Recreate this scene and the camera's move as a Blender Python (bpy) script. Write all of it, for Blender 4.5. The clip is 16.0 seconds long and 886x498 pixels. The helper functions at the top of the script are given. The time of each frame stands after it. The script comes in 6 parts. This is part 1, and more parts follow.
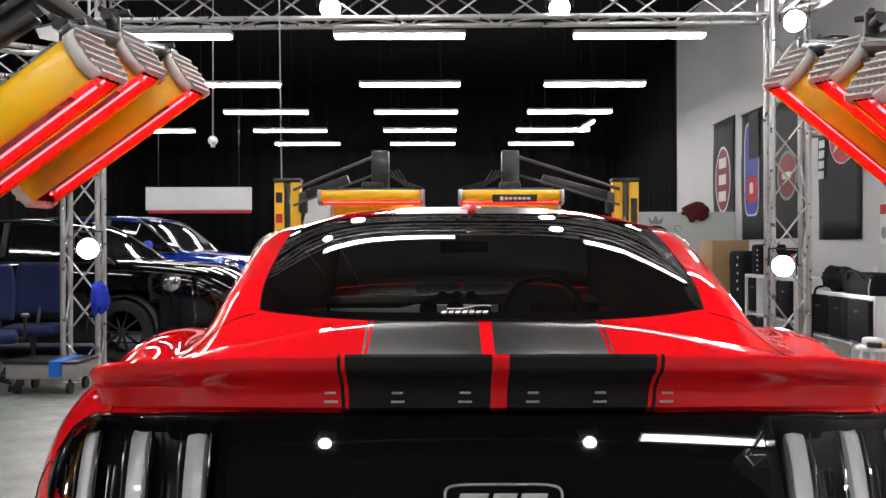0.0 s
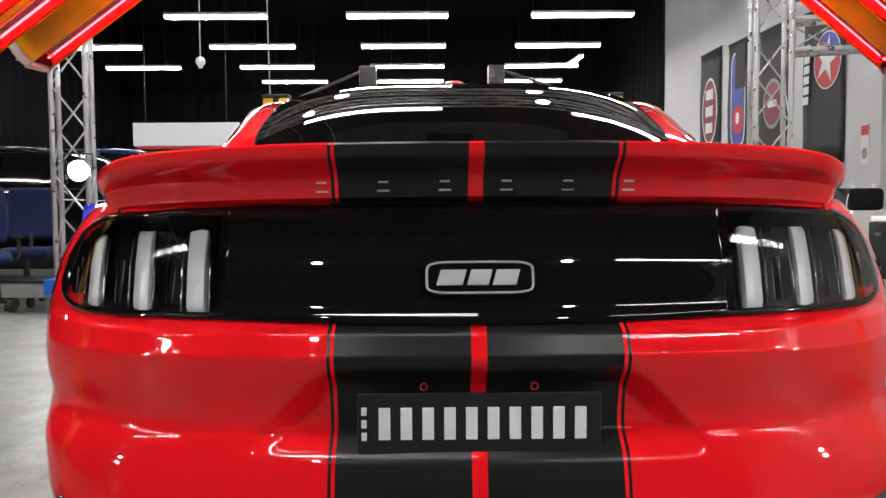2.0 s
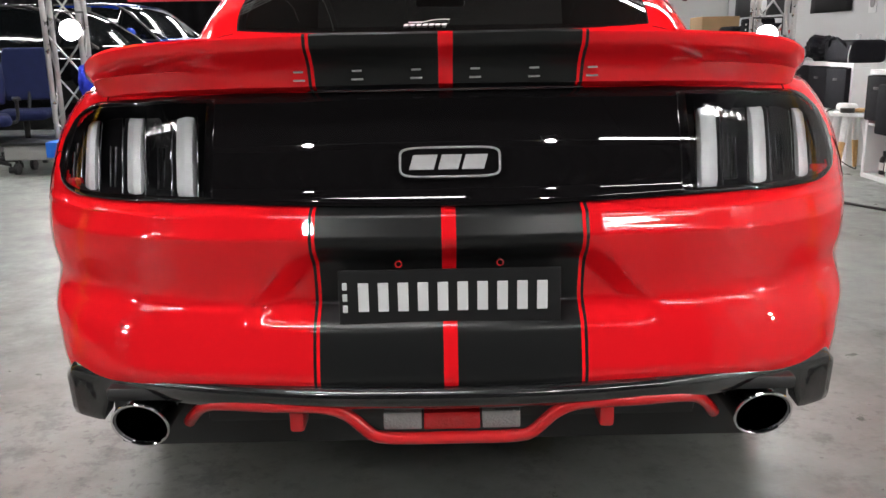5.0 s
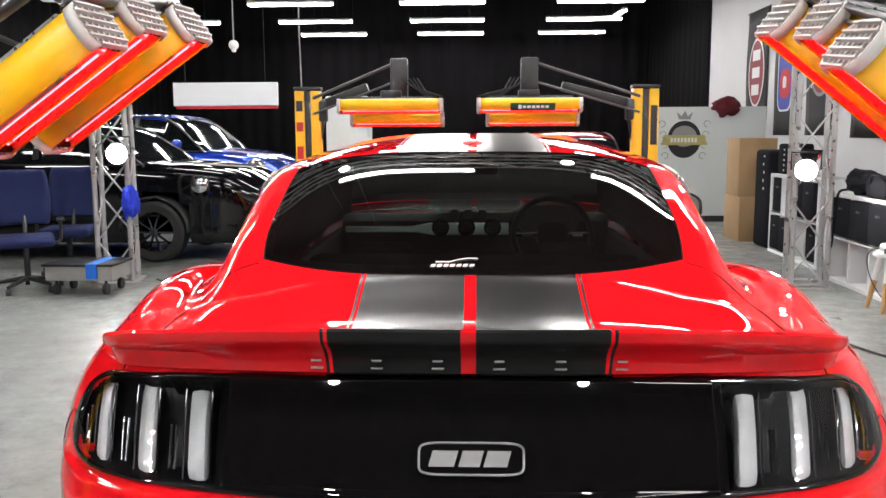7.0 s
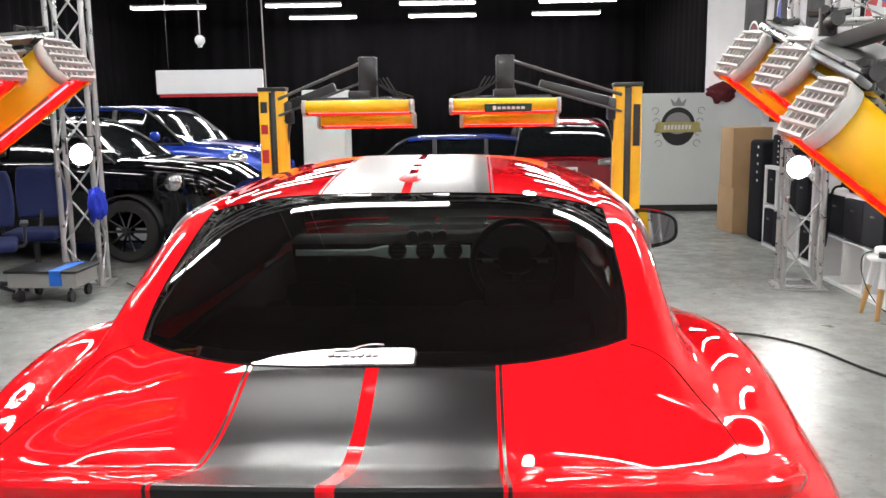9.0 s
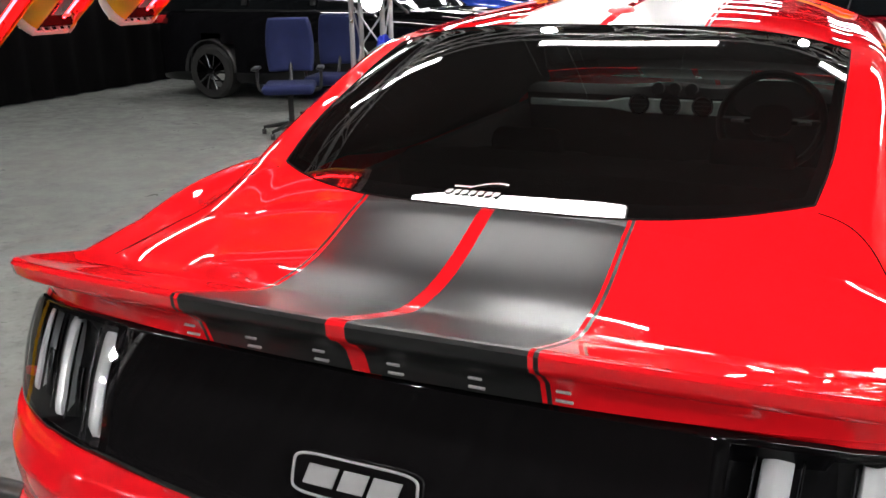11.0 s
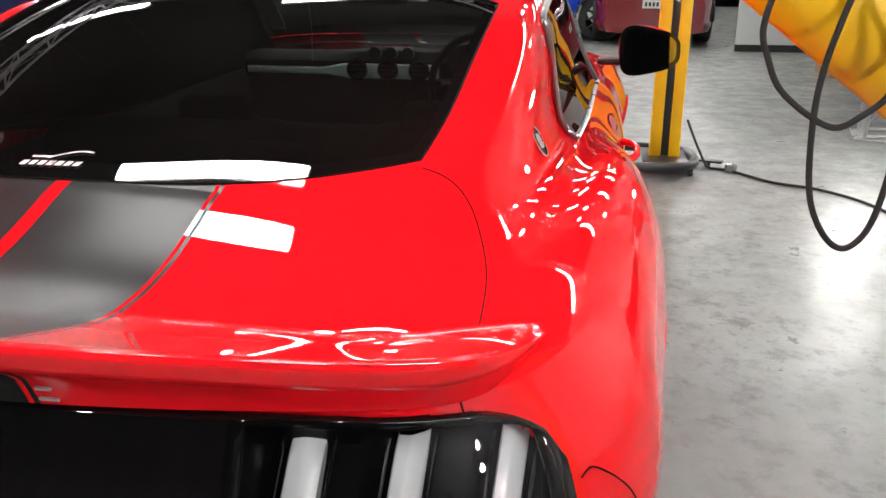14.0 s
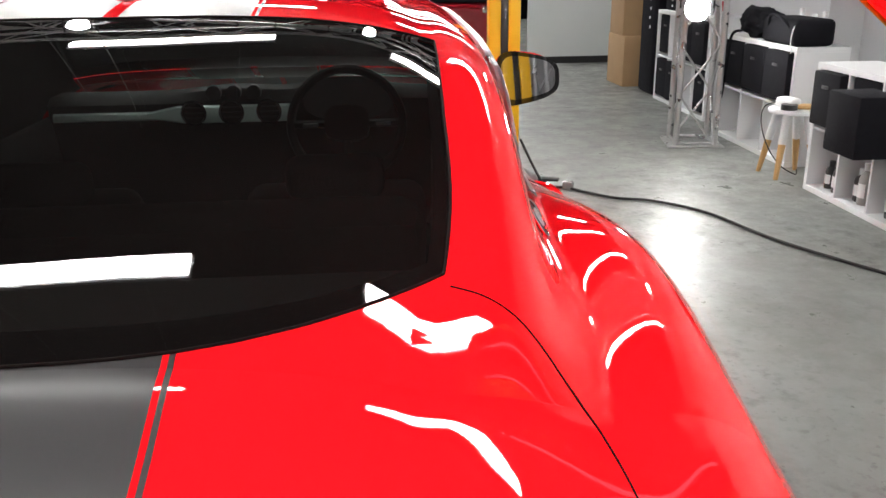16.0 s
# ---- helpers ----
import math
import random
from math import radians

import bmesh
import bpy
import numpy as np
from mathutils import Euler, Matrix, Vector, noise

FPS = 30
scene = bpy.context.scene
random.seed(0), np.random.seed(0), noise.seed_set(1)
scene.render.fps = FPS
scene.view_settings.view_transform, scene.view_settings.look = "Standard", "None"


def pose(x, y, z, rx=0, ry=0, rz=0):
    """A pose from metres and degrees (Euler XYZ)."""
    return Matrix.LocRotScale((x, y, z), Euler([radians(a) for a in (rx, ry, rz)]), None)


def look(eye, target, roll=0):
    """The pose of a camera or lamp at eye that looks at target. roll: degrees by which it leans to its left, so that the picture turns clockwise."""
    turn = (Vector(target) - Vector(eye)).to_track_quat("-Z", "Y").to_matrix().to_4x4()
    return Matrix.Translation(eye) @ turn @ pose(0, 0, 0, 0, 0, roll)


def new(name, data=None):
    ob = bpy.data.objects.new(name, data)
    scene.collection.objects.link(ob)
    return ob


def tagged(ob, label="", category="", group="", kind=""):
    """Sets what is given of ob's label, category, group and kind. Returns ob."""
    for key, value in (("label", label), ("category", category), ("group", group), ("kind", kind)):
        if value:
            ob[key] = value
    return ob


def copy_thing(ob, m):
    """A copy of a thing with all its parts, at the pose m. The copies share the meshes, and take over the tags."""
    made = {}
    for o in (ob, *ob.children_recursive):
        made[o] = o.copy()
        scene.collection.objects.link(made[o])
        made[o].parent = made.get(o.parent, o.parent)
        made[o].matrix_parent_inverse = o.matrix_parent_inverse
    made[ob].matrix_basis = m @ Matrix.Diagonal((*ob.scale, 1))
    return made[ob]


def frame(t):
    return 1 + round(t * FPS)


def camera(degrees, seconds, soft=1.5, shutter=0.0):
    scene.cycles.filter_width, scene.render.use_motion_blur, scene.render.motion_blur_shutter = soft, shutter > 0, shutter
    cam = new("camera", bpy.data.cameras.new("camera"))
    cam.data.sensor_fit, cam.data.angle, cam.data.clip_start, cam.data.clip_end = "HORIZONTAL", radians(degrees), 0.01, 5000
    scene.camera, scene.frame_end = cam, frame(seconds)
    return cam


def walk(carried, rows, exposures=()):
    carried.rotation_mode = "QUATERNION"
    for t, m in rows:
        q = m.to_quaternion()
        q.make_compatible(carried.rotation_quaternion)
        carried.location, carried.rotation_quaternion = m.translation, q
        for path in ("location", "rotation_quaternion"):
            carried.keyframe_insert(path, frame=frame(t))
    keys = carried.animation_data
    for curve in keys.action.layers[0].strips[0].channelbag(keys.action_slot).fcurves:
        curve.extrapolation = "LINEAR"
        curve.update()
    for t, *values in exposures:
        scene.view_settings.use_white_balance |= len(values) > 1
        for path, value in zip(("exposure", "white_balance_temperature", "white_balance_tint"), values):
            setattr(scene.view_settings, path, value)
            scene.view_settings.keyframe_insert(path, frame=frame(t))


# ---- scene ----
cam = camera(55.2, 16.0)
PATH = [
    (0, (-0.088, -1.28, 1.265), (-0.093, 0.72, 1.264), -0.1),
    (0.5, (-0.072, -1.309, 1.139), (-0.034, 0.689, 1.212), -0.7),
    (1, (-0.068, -1.35, 1.069), (-0.023, 0.648, 1.142), -1.1),
    (1.5, (-0.07, -1.381, 1.023), (-0.043, 0.619, 0.981), -0.9),
    (2, (-0.074, -1.415, 1.001), (-0.055, 0.581, 0.878), -0.4),
    (2.5, (-0.058, -1.467, 0.996), (-0.031, 0.522, 0.792), -0.0),
    (3, (-0.031, -1.525, 0.983), (0.027, 0.45, 0.673), -0.0),
    (3.2, (-0.024, -1.537, 0.981), (0.038, 0.431, 0.632), -0.2),
    (5.3, (-0.008, -1.509, 1.127), (-0.016, 0.428, 0.629), -0.9),
    (5.5, (0.004, -1.506, 1.199), (-0.008, 0.424, 0.674), -0.7),
    (5.8, (0.003, -1.498, 1.317), (0.011, 0.425, 0.767), -0.7),
    (6, (0.029, -1.497, 1.374), (0.02, 0.434, 0.855), -0.9),
    (6.5, (0.052, -1.483, 1.449), (0.056, 0.477, 1.047), -0.7),
    (7, (0.016, -1.377, 1.433), (-0.065, 0.604, 1.166), -0.3),
    (7.5, (0.011, -1.309, 1.548), (-0.155, 0.67, 1.31), -1.4),
    (8, (0.062, -1.274, 1.614), (-0.028, 0.709, 1.37), -1.2),
    (8.2, (0.1, -1.249, 1.614), (0.05, 0.734, 1.359), -1.1),
    (10.3, (0.396, -0.684, 1.551), (-0.094, 1.18, 1.014), 0.0),
    (10.5, (0.436, -0.672, 1.523), (-0.172, 1.143, 0.943), -0.4),
    (11, (0.512, -0.774, 1.504), (-0.25, 0.97, 0.888), -0.8),
    (11.5, (0.603, -0.933, 1.474), (-0.175, 0.777, 0.786), -0.5),
    (12, (0.75, -0.983, 1.461), (-0.022, 0.715, 0.738), -0.0),
    (12.5, (0.965, -0.97, 1.445), (0.254, 0.745, 0.703), 0.4),
    (13, (1.037, -0.926, 1.44), (0.43, 0.829, 0.697), 0.2),
    (13.5, (0.935, -0.738, 1.45), (0.483, 1.084, 0.761), -0.1),
    (14, (0.809, -0.562, 1.448), (0.48, 1.293, 0.776), -0.1),
    (14.5, (0.75, -0.39, 1.441), (0.466, 1.477, 0.781), -0.1),
    (15, (0.698, -0.193, 1.425), (0.509, 1.684, 0.761), -0.1),
    (15.5, (0.606, -0.15, 1.443), (0.611, 1.732, 0.767), -0.1),
    (16, (0.46, -0.152, 1.463), (0.614, 1.736, 0.821), -0.7),
]
EXPOSURE = [(0, -0.18), (1, -0.12), (2, 0.08), (3, 0.25), (5.5, 0.28), (6.5, 0.4), (8, 0.4), (10.5, 0.16), (11.5, 0.33), (12.5, 0.38), (13.5, 0.30), (14.5, 0.22), (16, 0.2)]
walk(cam, [(t, look(eye, target, roll)) for t, eye, target, roll in PATH], EXPOSURE)

# ==== build ====
# ---- world, lights, exposure ----
world = bpy.data.worlds.new("world")
scene.world = world
world.use_nodes = True
world.node_tree.nodes["Background"].inputs[0].default_value = (0.55, 0.6, 0.7, 1)
world.node_tree.nodes["Background"].inputs[1].default_value = 0.02
TUBE, SPOT, HEAT = 54.0, 320.0, 1.5
CEIL = 4.06
ROOF = 5.85


# ---- materials ----
def shader(name):
    m = bpy.data.materials.new(name)
    m.use_nodes = True
    nt = m.node_tree
    return m, nt, nt.nodes["Principled BSDF"], nt.nodes, nt.links


def pbr(name, color, rough=0.5, metal=0.0, coat=0.0, var=0.0, scale=6.0, bump=0.0, bscale=60.0, rvar=0.0, coat_rough=0.03):
    """A plain surface with large stains and fine grain."""
    m, nt, b, nodes, links = shader(name)
    b.inputs["Base Color"].default_value = (*color, 1)
    b.inputs["Roughness"].default_value = rough
    b.inputs["Metallic"].default_value = metal
    b.inputs["Coat Weight"].default_value = coat
    b.inputs["Coat Roughness"].default_value = coat_rough
    co = nodes.new("ShaderNodeTexCoord")
    if var or rvar:
        n1 = nodes.new("ShaderNodeTexNoise")
        n1.inputs["Scale"].default_value, n1.inputs["Detail"].default_value = scale, 8
        links.new(co.outputs["Object"], n1.inputs["Vector"])
        if var:
            mix = nodes.new("ShaderNodeMix")
            mix.data_type = "RGBA"
            mix.inputs[6].default_value = (*[c * (1 - var) for c in color], 1)
            mix.inputs[7].default_value = (*[min(1, c * (1 + var)) for c in color], 1)
            links.new(n1.outputs["Fac"], mix.inputs[0])
            links.new(mix.outputs[2], b.inputs["Base Color"])
        if rvar:
            mr = nodes.new("ShaderNodeMapRange")
            mr.inputs[1].default_value, mr.inputs[2].default_value = 0.3, 0.7
            mr.inputs[3].default_value, mr.inputs[4].default_value = max(0.02, rough - rvar), rough + rvar
            links.new(n1.outputs["Fac"], mr.inputs[0])
            links.new(mr.outputs[0], b.inputs["Roughness"])
    if bump:
        n2 = nodes.new("ShaderNodeTexNoise")
        n2.inputs["Scale"].default_value, n2.inputs["Detail"].default_value = bscale, 4
        links.new(co.outputs["Object"], n2.inputs["Vector"])
        bp = nodes.new("ShaderNodeBump")
        bp.inputs["Strength"].default_value, bp.inputs["Distance"].default_value = bump, 0.01
        links.new(n2.outputs["Fac"], bp.inputs["Height"])
        links.new(bp.outputs["Normal"], b.inputs["Normal"])
    return m


def glow(name, color, strength):
    m, nt, b, nodes, links = shader(name)
    b.inputs["Base Color"].default_value = (*color, 1)
    b.inputs["Emission Color"].default_value = (*color, 1)
    b.inputs["Emission Strength"].default_value = strength
    return m


def pane_glass(name, tint, ior=1.5, glare=0.0):
    """A thin pane: what lies behind, tinted, with a faint pale haze painted in for lens glare, under a mirror sheen.
    """
    m, nt, b, nodes, links = shader(name)
    nodes.remove(b)
    tr, gl, mx, fr = (nodes.new(k) for k in ("ShaderNodeBsdfTransparent", "ShaderNodeBsdfGlossy", "ShaderNodeMixShader", "ShaderNodeFresnel"))
    tr.inputs[0].default_value = (*tint, 1)
    gl.inputs["Roughness"].default_value = 0.0
    fr.inputs[0].default_value = ior
    # Patchy diffuse haze lifts the blacks as lens glare would.
    veil, haze, co, nz = (nodes.new(k) for k in ("ShaderNodeMixShader", "ShaderNodeBsdfDiffuse", "ShaderNodeTexCoord", "ShaderNodeTexNoise"))
    haze.inputs[0].default_value = (0.5, 0.47, 0.45, 1)
    nz.inputs["Scale"].default_value, nz.inputs["Detail"].default_value = 3.0, 5
    amount = nodes.new("ShaderNodeMapRange")
    amount.inputs[1].default_value, amount.inputs[2].default_value = 0.3, 0.7
    amount.inputs[3].default_value, amount.inputs[4].default_value = glare * 0.6, glare * 1.4
    links.new(co.outputs["Object"], nz.inputs["Vector"])
    links.new(nz.outputs["Fac"], amount.inputs[0])
    links.new(amount.outputs[0], veil.inputs[0])
    links.new(tr.outputs[0], veil.inputs[1])
    links.new(haze.outputs[0], veil.inputs[2])
    links.new(fr.outputs[0], mx.inputs[0])
    links.new(veil.outputs[0], mx.inputs[1])
    links.new(gl.outputs[0], mx.inputs[2])
    links.new(mx.outputs[0], nodes["Material Output"].inputs[0])
    return m


def striped_paint():
    """Red car paint with twin satin black racing stripes along the car's middle."""
    m, nt, b, nodes, links = shader("red_striped_paint")
    geo = nodes.new("ShaderNodeNewGeometry")
    sep = nodes.new("ShaderNodeSeparateXYZ")
    links.new(geo.outputs["Position"], sep.inputs[0])
    ab = nodes.new("ShaderNodeMath")
    ab.operation = "ABSOLUTE"
    links.new(sep.outputs["X"], ab.inputs[0])

    def edge(v):
        n = nodes.new("ShaderNodeMath")
        n.operation = "GREATER_THAN"
        n.inputs[1].default_value = v
        links.new(ab.outputs[0], n.inputs[0])
        return n.outputs[0]

    def op(kind, p, q):
        n = nodes.new("ShaderNodeMath")
        n.operation = kind
        links.new(p, n.inputs[0])
        links.new(q, n.inputs[1])
        return n.outputs[0]

    wide = op("SUBTRACT", edge(0.0135), edge(0.248))
    fine = op("SUBTRACT", edge(0.2545), edge(0.2605))
    black = op("ADD", wide, fine)
    col = nodes.new("ShaderNodeMix")
    col.data_type = "RGBA"
    col.inputs[6].default_value = (0.82, 0.010, 0.017, 1)
    col.inputs[7].default_value = (0.013, 0.0135, 0.014, 1)
    links.new(black, col.inputs[0])
    links.new(col.outputs[2], b.inputs["Base Color"])
    for key, red, dark in (("Roughness", 0.4, 0.28), ("Coat Weight", 1.0, 0.0), ("Coat Roughness", 0.012, 0.2), ("Specular IOR Level", 0.0, 0.26)):
        mr = nodes.new("ShaderNodeMapRange")
        mr.inputs[3].default_value, mr.inputs[4].default_value = red, dark
        links.new(black, mr.inputs[0])
        links.new(mr.outputs[0], b.inputs[key])
    return m


def floor_paint():
    """Grey sealed concrete, patchy gloss, worn and spotted."""
    m, nt, b, nodes, links = shader("grey_sealed_concrete")
    co = nodes.new("ShaderNodeTexCoord")

    def nz(scale, detail=6, rough=0.6):
        n = nodes.new("ShaderNodeTexNoise")
        n.inputs["Scale"].default_value, n.inputs["Detail"].default_value, n.inputs["Roughness"].default_value = scale, detail, rough
        links.new(co.outputs["Object"], n.inputs["Vector"])
        return n.outputs["Fac"]

    def ramp(src, *stops):
        r = nodes.new("ShaderNodeValToRGB")
        while len(r.color_ramp.elements) < len(stops):
            r.color_ramp.elements.new(0.5)
        for e, (p, c) in reversed(list(zip(r.color_ramp.elements, stops))):
            e.position, e.color = p, (*c, 1) if isinstance(c, tuple) else (c, c, c, 1)
        links.new(src, r.inputs[0])
        return r.outputs[0]

    def mix(fac, p, q, kind="MIX"):
        n = nodes.new("ShaderNodeMix")
        n.data_type, n.blend_type = "RGBA", kind
        links.new(fac, n.inputs[0])
        links.new(p, n.inputs[6])
        links.new(q, n.inputs[7])
        return n.outputs[2]

    base = ramp(nz(0.8, 5, 0.55), (0.25, (0.165, 0.180, 0.172)), (0.5, (0.205, 0.220, 0.209)), (0.75, (0.245, 0.256, 0.244)))
    # Soft grey stains, then ragged dark flecks and scuffed blotches in loose clusters.
    soft = ramp(nz(1.5, 7, 0.62), (0.36, 0.0), (0.56, 0.45), (0.76, 0.9))
    base = mix(soft, base, ramp(nz(5, 4), (0.3, (0.115, 0.115, 0.104)), (0.7, (0.175, 0.174, 0.160))))

    def times(p, q):
        n = nodes.new("ShaderNodeMath")
        n.operation = "MULTIPLY"
        links.new(p, n.inputs[0])
        links.new(q, n.inputs[1])
        return n.outputs[0]

    cluster = ramp(nz(1.1, 3, 0.5), (0.36, 0.0), (0.58, 1.0))
    flecks = times(ramp(nz(7.0, 10, 0.74), (0.50, 0.0), (0.62, 0.9)), cluster)
    specks = times(ramp(nz(26.0, 6, 0.6), (0.57, 0.0), (0.63, 0.85)), ramp(nz(0.9, 4, 0.6), (0.40, 0.0), (0.60, 0.9)))
    base = mix(flecks, base, ramp(nz(30), (0.2, 0.06), (0.8, 0.14)))
    base = mix(specks, base, ramp(nz(40), (0.2, 0.08), (0.8, 0.15)))
    links.new(base, b.inputs["Base Color"])
    gloss = nodes.new("ShaderNodeMapRange")
    gloss.inputs[1].default_value, gloss.inputs[2].default_value = 0.34, 0.66
    gloss.inputs[3].default_value, gloss.inputs[4].default_value = 0.25, 0.62
    links.new(nz(4.5, 9, 0.72), gloss.inputs[0])
    links.new(gloss.outputs[0], b.inputs["Roughness"])
    bp = nodes.new("ShaderNodeBump")
    bp.inputs["Strength"].default_value, bp.inputs["Distance"].default_value = 0.30, 0.004
    links.new(nz(17, 7, 0.6), bp.inputs["Height"])
    links.new(bp.outputs["Normal"], b.inputs["Normal"])
    return m


def carbon_weave():
    m, nt, b, nodes, links = shader("carbon_fibre")
    co = nodes.new("ShaderNodeTexCoord")
    ck = nodes.new("ShaderNodeTexChecker")
    ck.inputs["Scale"].default_value = 160
    ck.inputs[1].default_value, ck.inputs[2].default_value = (0.005, 0.005, 0.0055, 1), (0.02, 0.02, 0.021, 1)
    mp = nodes.new("ShaderNodeMapping")
    mp.inputs["Rotation"].default_value = (0.6, 0.5, 0.78)
    links.new(co.outputs["Object"], mp.inputs[0])
    links.new(mp.outputs[0], ck.inputs[0])
    links.new(ck.outputs[0], b.inputs["Base Color"])
    b.inputs["Roughness"].default_value = 0.2
    b.inputs["Coat Weight"].default_value, b.inputs["Coat Roughness"].default_value = 1.0, 0.03
    return m


RED = striped_paint()
GLOSS_BLACK = pbr("gloss_black_panel", (0.006, 0.0055, 0.006), 0.015, rvar=0.008, scale=3)
SATIN_BLACK = pbr("satin_black_plastic", (0.016, 0.016, 0.017), 0.42, bump=0.1, bscale=300)
RED_PLAIN = pbr("red_gloss_trim", (0.62, 0.010, 0.014), 0.35, coat=1.0, var=0.04)
TRIM_GREY = pbr("dark_satin_trim", (0.22, 0.23, 0.24), 0.3, 0.8, rvar=0.08)
SEAM = pbr("seam_shadow_rubber", (0.006, 0.004, 0.004), 0.8, bump=0.05)
RUBBER = pbr("tyre_rubber", (0.014, 0.014, 0.014), 0.75, bump=0.2, bscale=120, var=0.2)
CHROME = pbr("chrome", (0.75, 0.75, 0.76), 0.09, 1.0, rvar=0.03)
DARK_CHROME = pbr("dark_chrome", (0.16, 0.16, 0.17), 0.12, 1.0, rvar=0.04)
CARBON = carbon_weave()
LENS = pbr("frosted_lens", (0.80, 0.82, 0.85), 0.3, coat=1.0, var=0.12, scale=40)
LAMP_COVER = pane_glass("clear_lamp_cover", (0.80, 0.80, 0.80))
SMOKED = pbr("smoked_lamp_housing", (0.006, 0.006, 0.007), 0.34, coat=0.0, rvar=0.03, scale=9)
RED_LENS = pbr("red_lens", (0.45, 0.012, 0.015), 0.2, coat=1.0, bump=0.3, bscale=180)
CLEAR_LENS = pbr("ribbed_clear_lens", (0.27, 0.26, 0.26), 0.25, coat=1.0, bump=0.5, bscale=200)
REAR_GLASS = pane_glass("tinted_rear_glass", (0.27, 0.305, 0.295), glare=0.009)
SIDE_GLASS = pane_glass("tinted_side_glass", (0.10, 0.11, 0.11), 1.7)
SEAT_BLACK = pbr("black_seat_leather", (0.004, 0.004, 0.004), 0.95, bump=0.2, bscale=150)
CABIN_BLACK = pbr("black_cabin_trim", (0.020, 0.019, 0.019), 0.6, bump=0.2, bscale=200)
DASH_BAND = pbr("satin_silver_dash", (0.74, 0.84, 0.80), 0.45, 0.0, var=0.05)
VINYL_WHITE = pbr("white_vinyl", (0.8, 0.8, 0.8), 0.5, var=0.03)
PLATE_BLACK = pbr("black_plate", (0.006, 0.006, 0.007), 0.5, coat=0.05, var=0.1)
BADGE_SILVER = pbr("satin_badge_silver", (0.50, 0.50, 0.51), 0.30, 0.3, var=0.08, scale=90)
SILVER_PRINT = pbr("silver_print", (0.72, 0.73, 0.74), 0.5, 0.0, var=0.05)
ALU = pbr("truss_aluminium", (0.50, 0.50, 0.50), 0.34, 0.75, var=0.12, scale=14, rvar=0.1)
STEEL = pbr("brushed_steel", (0.5, 0.5, 0.5), 0.3, 0.9, var=0.15, scale=18)
FLOOR = floor_paint()
CURTAIN = pbr("black_curtain", (0.0055, 0.005, 0.0058), 0.95, var=0.35, scale=1.5, bump=0.6, bscale=14)
BLACK_CEILING = pbr("black_ceiling", (0.0045, 0.0045, 0.0052), 0.9, var=0.3, scale=1.0, bump=0.3, bscale=8)
WALL_WHITE = pbr("white_painted_wall", (0.57, 0.57, 0.58), 0.65, var=0.08, scale=1.3, bump=0.15, bscale=40)
PANEL_WHITE = pbr("pale_grey_board", (0.60, 0.63, 0.62), 0.5, var=0.05, scale=2)
YELLOW = pbr("yellow_enamel", (0.95, 0.53, 0.004), 0.42, coat=0.15, var=0.08, scale=7, bump=0.05)
CAP_GREY = pbr("pale_cast_grille", (0.55, 0.54, 0.52), 0.5, var=0.12, scale=30)
BLACK_STEEL = pbr("black_painted_steel", (0.015, 0.015, 0.016), 0.35, coat=0.3, bump=0.08)
GREY_STEEL = pbr("grey_bracket_steel", (0.10, 0.10, 0.10), 0.45, 0.3, var=0.15, scale=9)
TUBE_GLOW = glow("lamp_tube", (1.0, 0.98, 0.96), TUBE)
SPOT_GLOW = glow("spot_lens", (1.0, 0.98, 0.95), SPOT)
SMALL_GLOW = glow("small_spot_lens", (1.0, 0.98, 0.95), SPOT * 1.6)
HEAT_GLOW = glow("heat_tube", (1.0, 0.012, 0.016), HEAT * 40)
# The tubes' red light is put into the reflector's tint and faint emission.
HEAT_REFLECTOR = pbr("painted_glow_reflector", (0.62, 0.22, 0.20), 0.30, 0.7, rvar=0.10, scale=25)
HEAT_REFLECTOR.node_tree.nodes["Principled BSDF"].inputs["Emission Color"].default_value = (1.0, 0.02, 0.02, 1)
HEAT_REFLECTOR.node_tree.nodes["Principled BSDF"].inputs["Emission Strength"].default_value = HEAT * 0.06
for dull in (SMOKED, CURTAIN, BLACK_CEILING, CABIN_BLACK, SEAT_BLACK, SEAM):
    dull.node_tree.nodes["Principled BSDF"].inputs["Specular IOR Level"].default_value = 0.08
SHELF_WHITE = pbr("white_laminate", (0.72, 0.73, 0.74), 0.4, var=0.04, scale=4, bump=0.03)
FABRIC_BLACK = pbr("black_fabric", (0.012, 0.012, 0.015), 0.9, var=0.2, scale=20, bump=0.3, bscale=250)
FABRIC_BLACK.node_tree.nodes["Principled BSDF"].inputs["Specular IOR Level"].default_value = 0.08
FABRIC_BLUE = pbr("blue_upholstery", (0.007, 0.014, 0.075), 0.9, var=0.2, scale=12, bump=0.4, bscale=300)
CLOTH_BLUE = pbr("blue_cloth", (0.01, 0.03, 0.45), 0.85, var=0.15, scale=20, bump=0.5, bscale=60)
CLOTH_MAROON = pbr("maroon_cloth", (0.10, 0.008, 0.014), 0.9, var=0.25, scale=14, bump=0.5, bscale=60)
CARDBOARD = pbr("cardboard", (0.36, 0.23, 0.12), 0.8, var=0.12, scale=5, bump=0.1, bscale=80)
WOOD = pbr("pale_beech", (0.50, 0.30, 0.12), 0.5, var=0.18, scale=16, bump=0.05)
TAPE_BLUE = pbr("blue_tape", (0.01, 0.14, 0.62), 0.5, var=0.06)
GREY_PLASTIC = pbr("grey_plastic", (0.30, 0.30, 0.29), 0.5, var=0.1)
BANNER = pbr("black_banner", (0.015, 0.014, 0.016), 0.7, var=0.2, scale=3, bump=0.1, bscale=20)
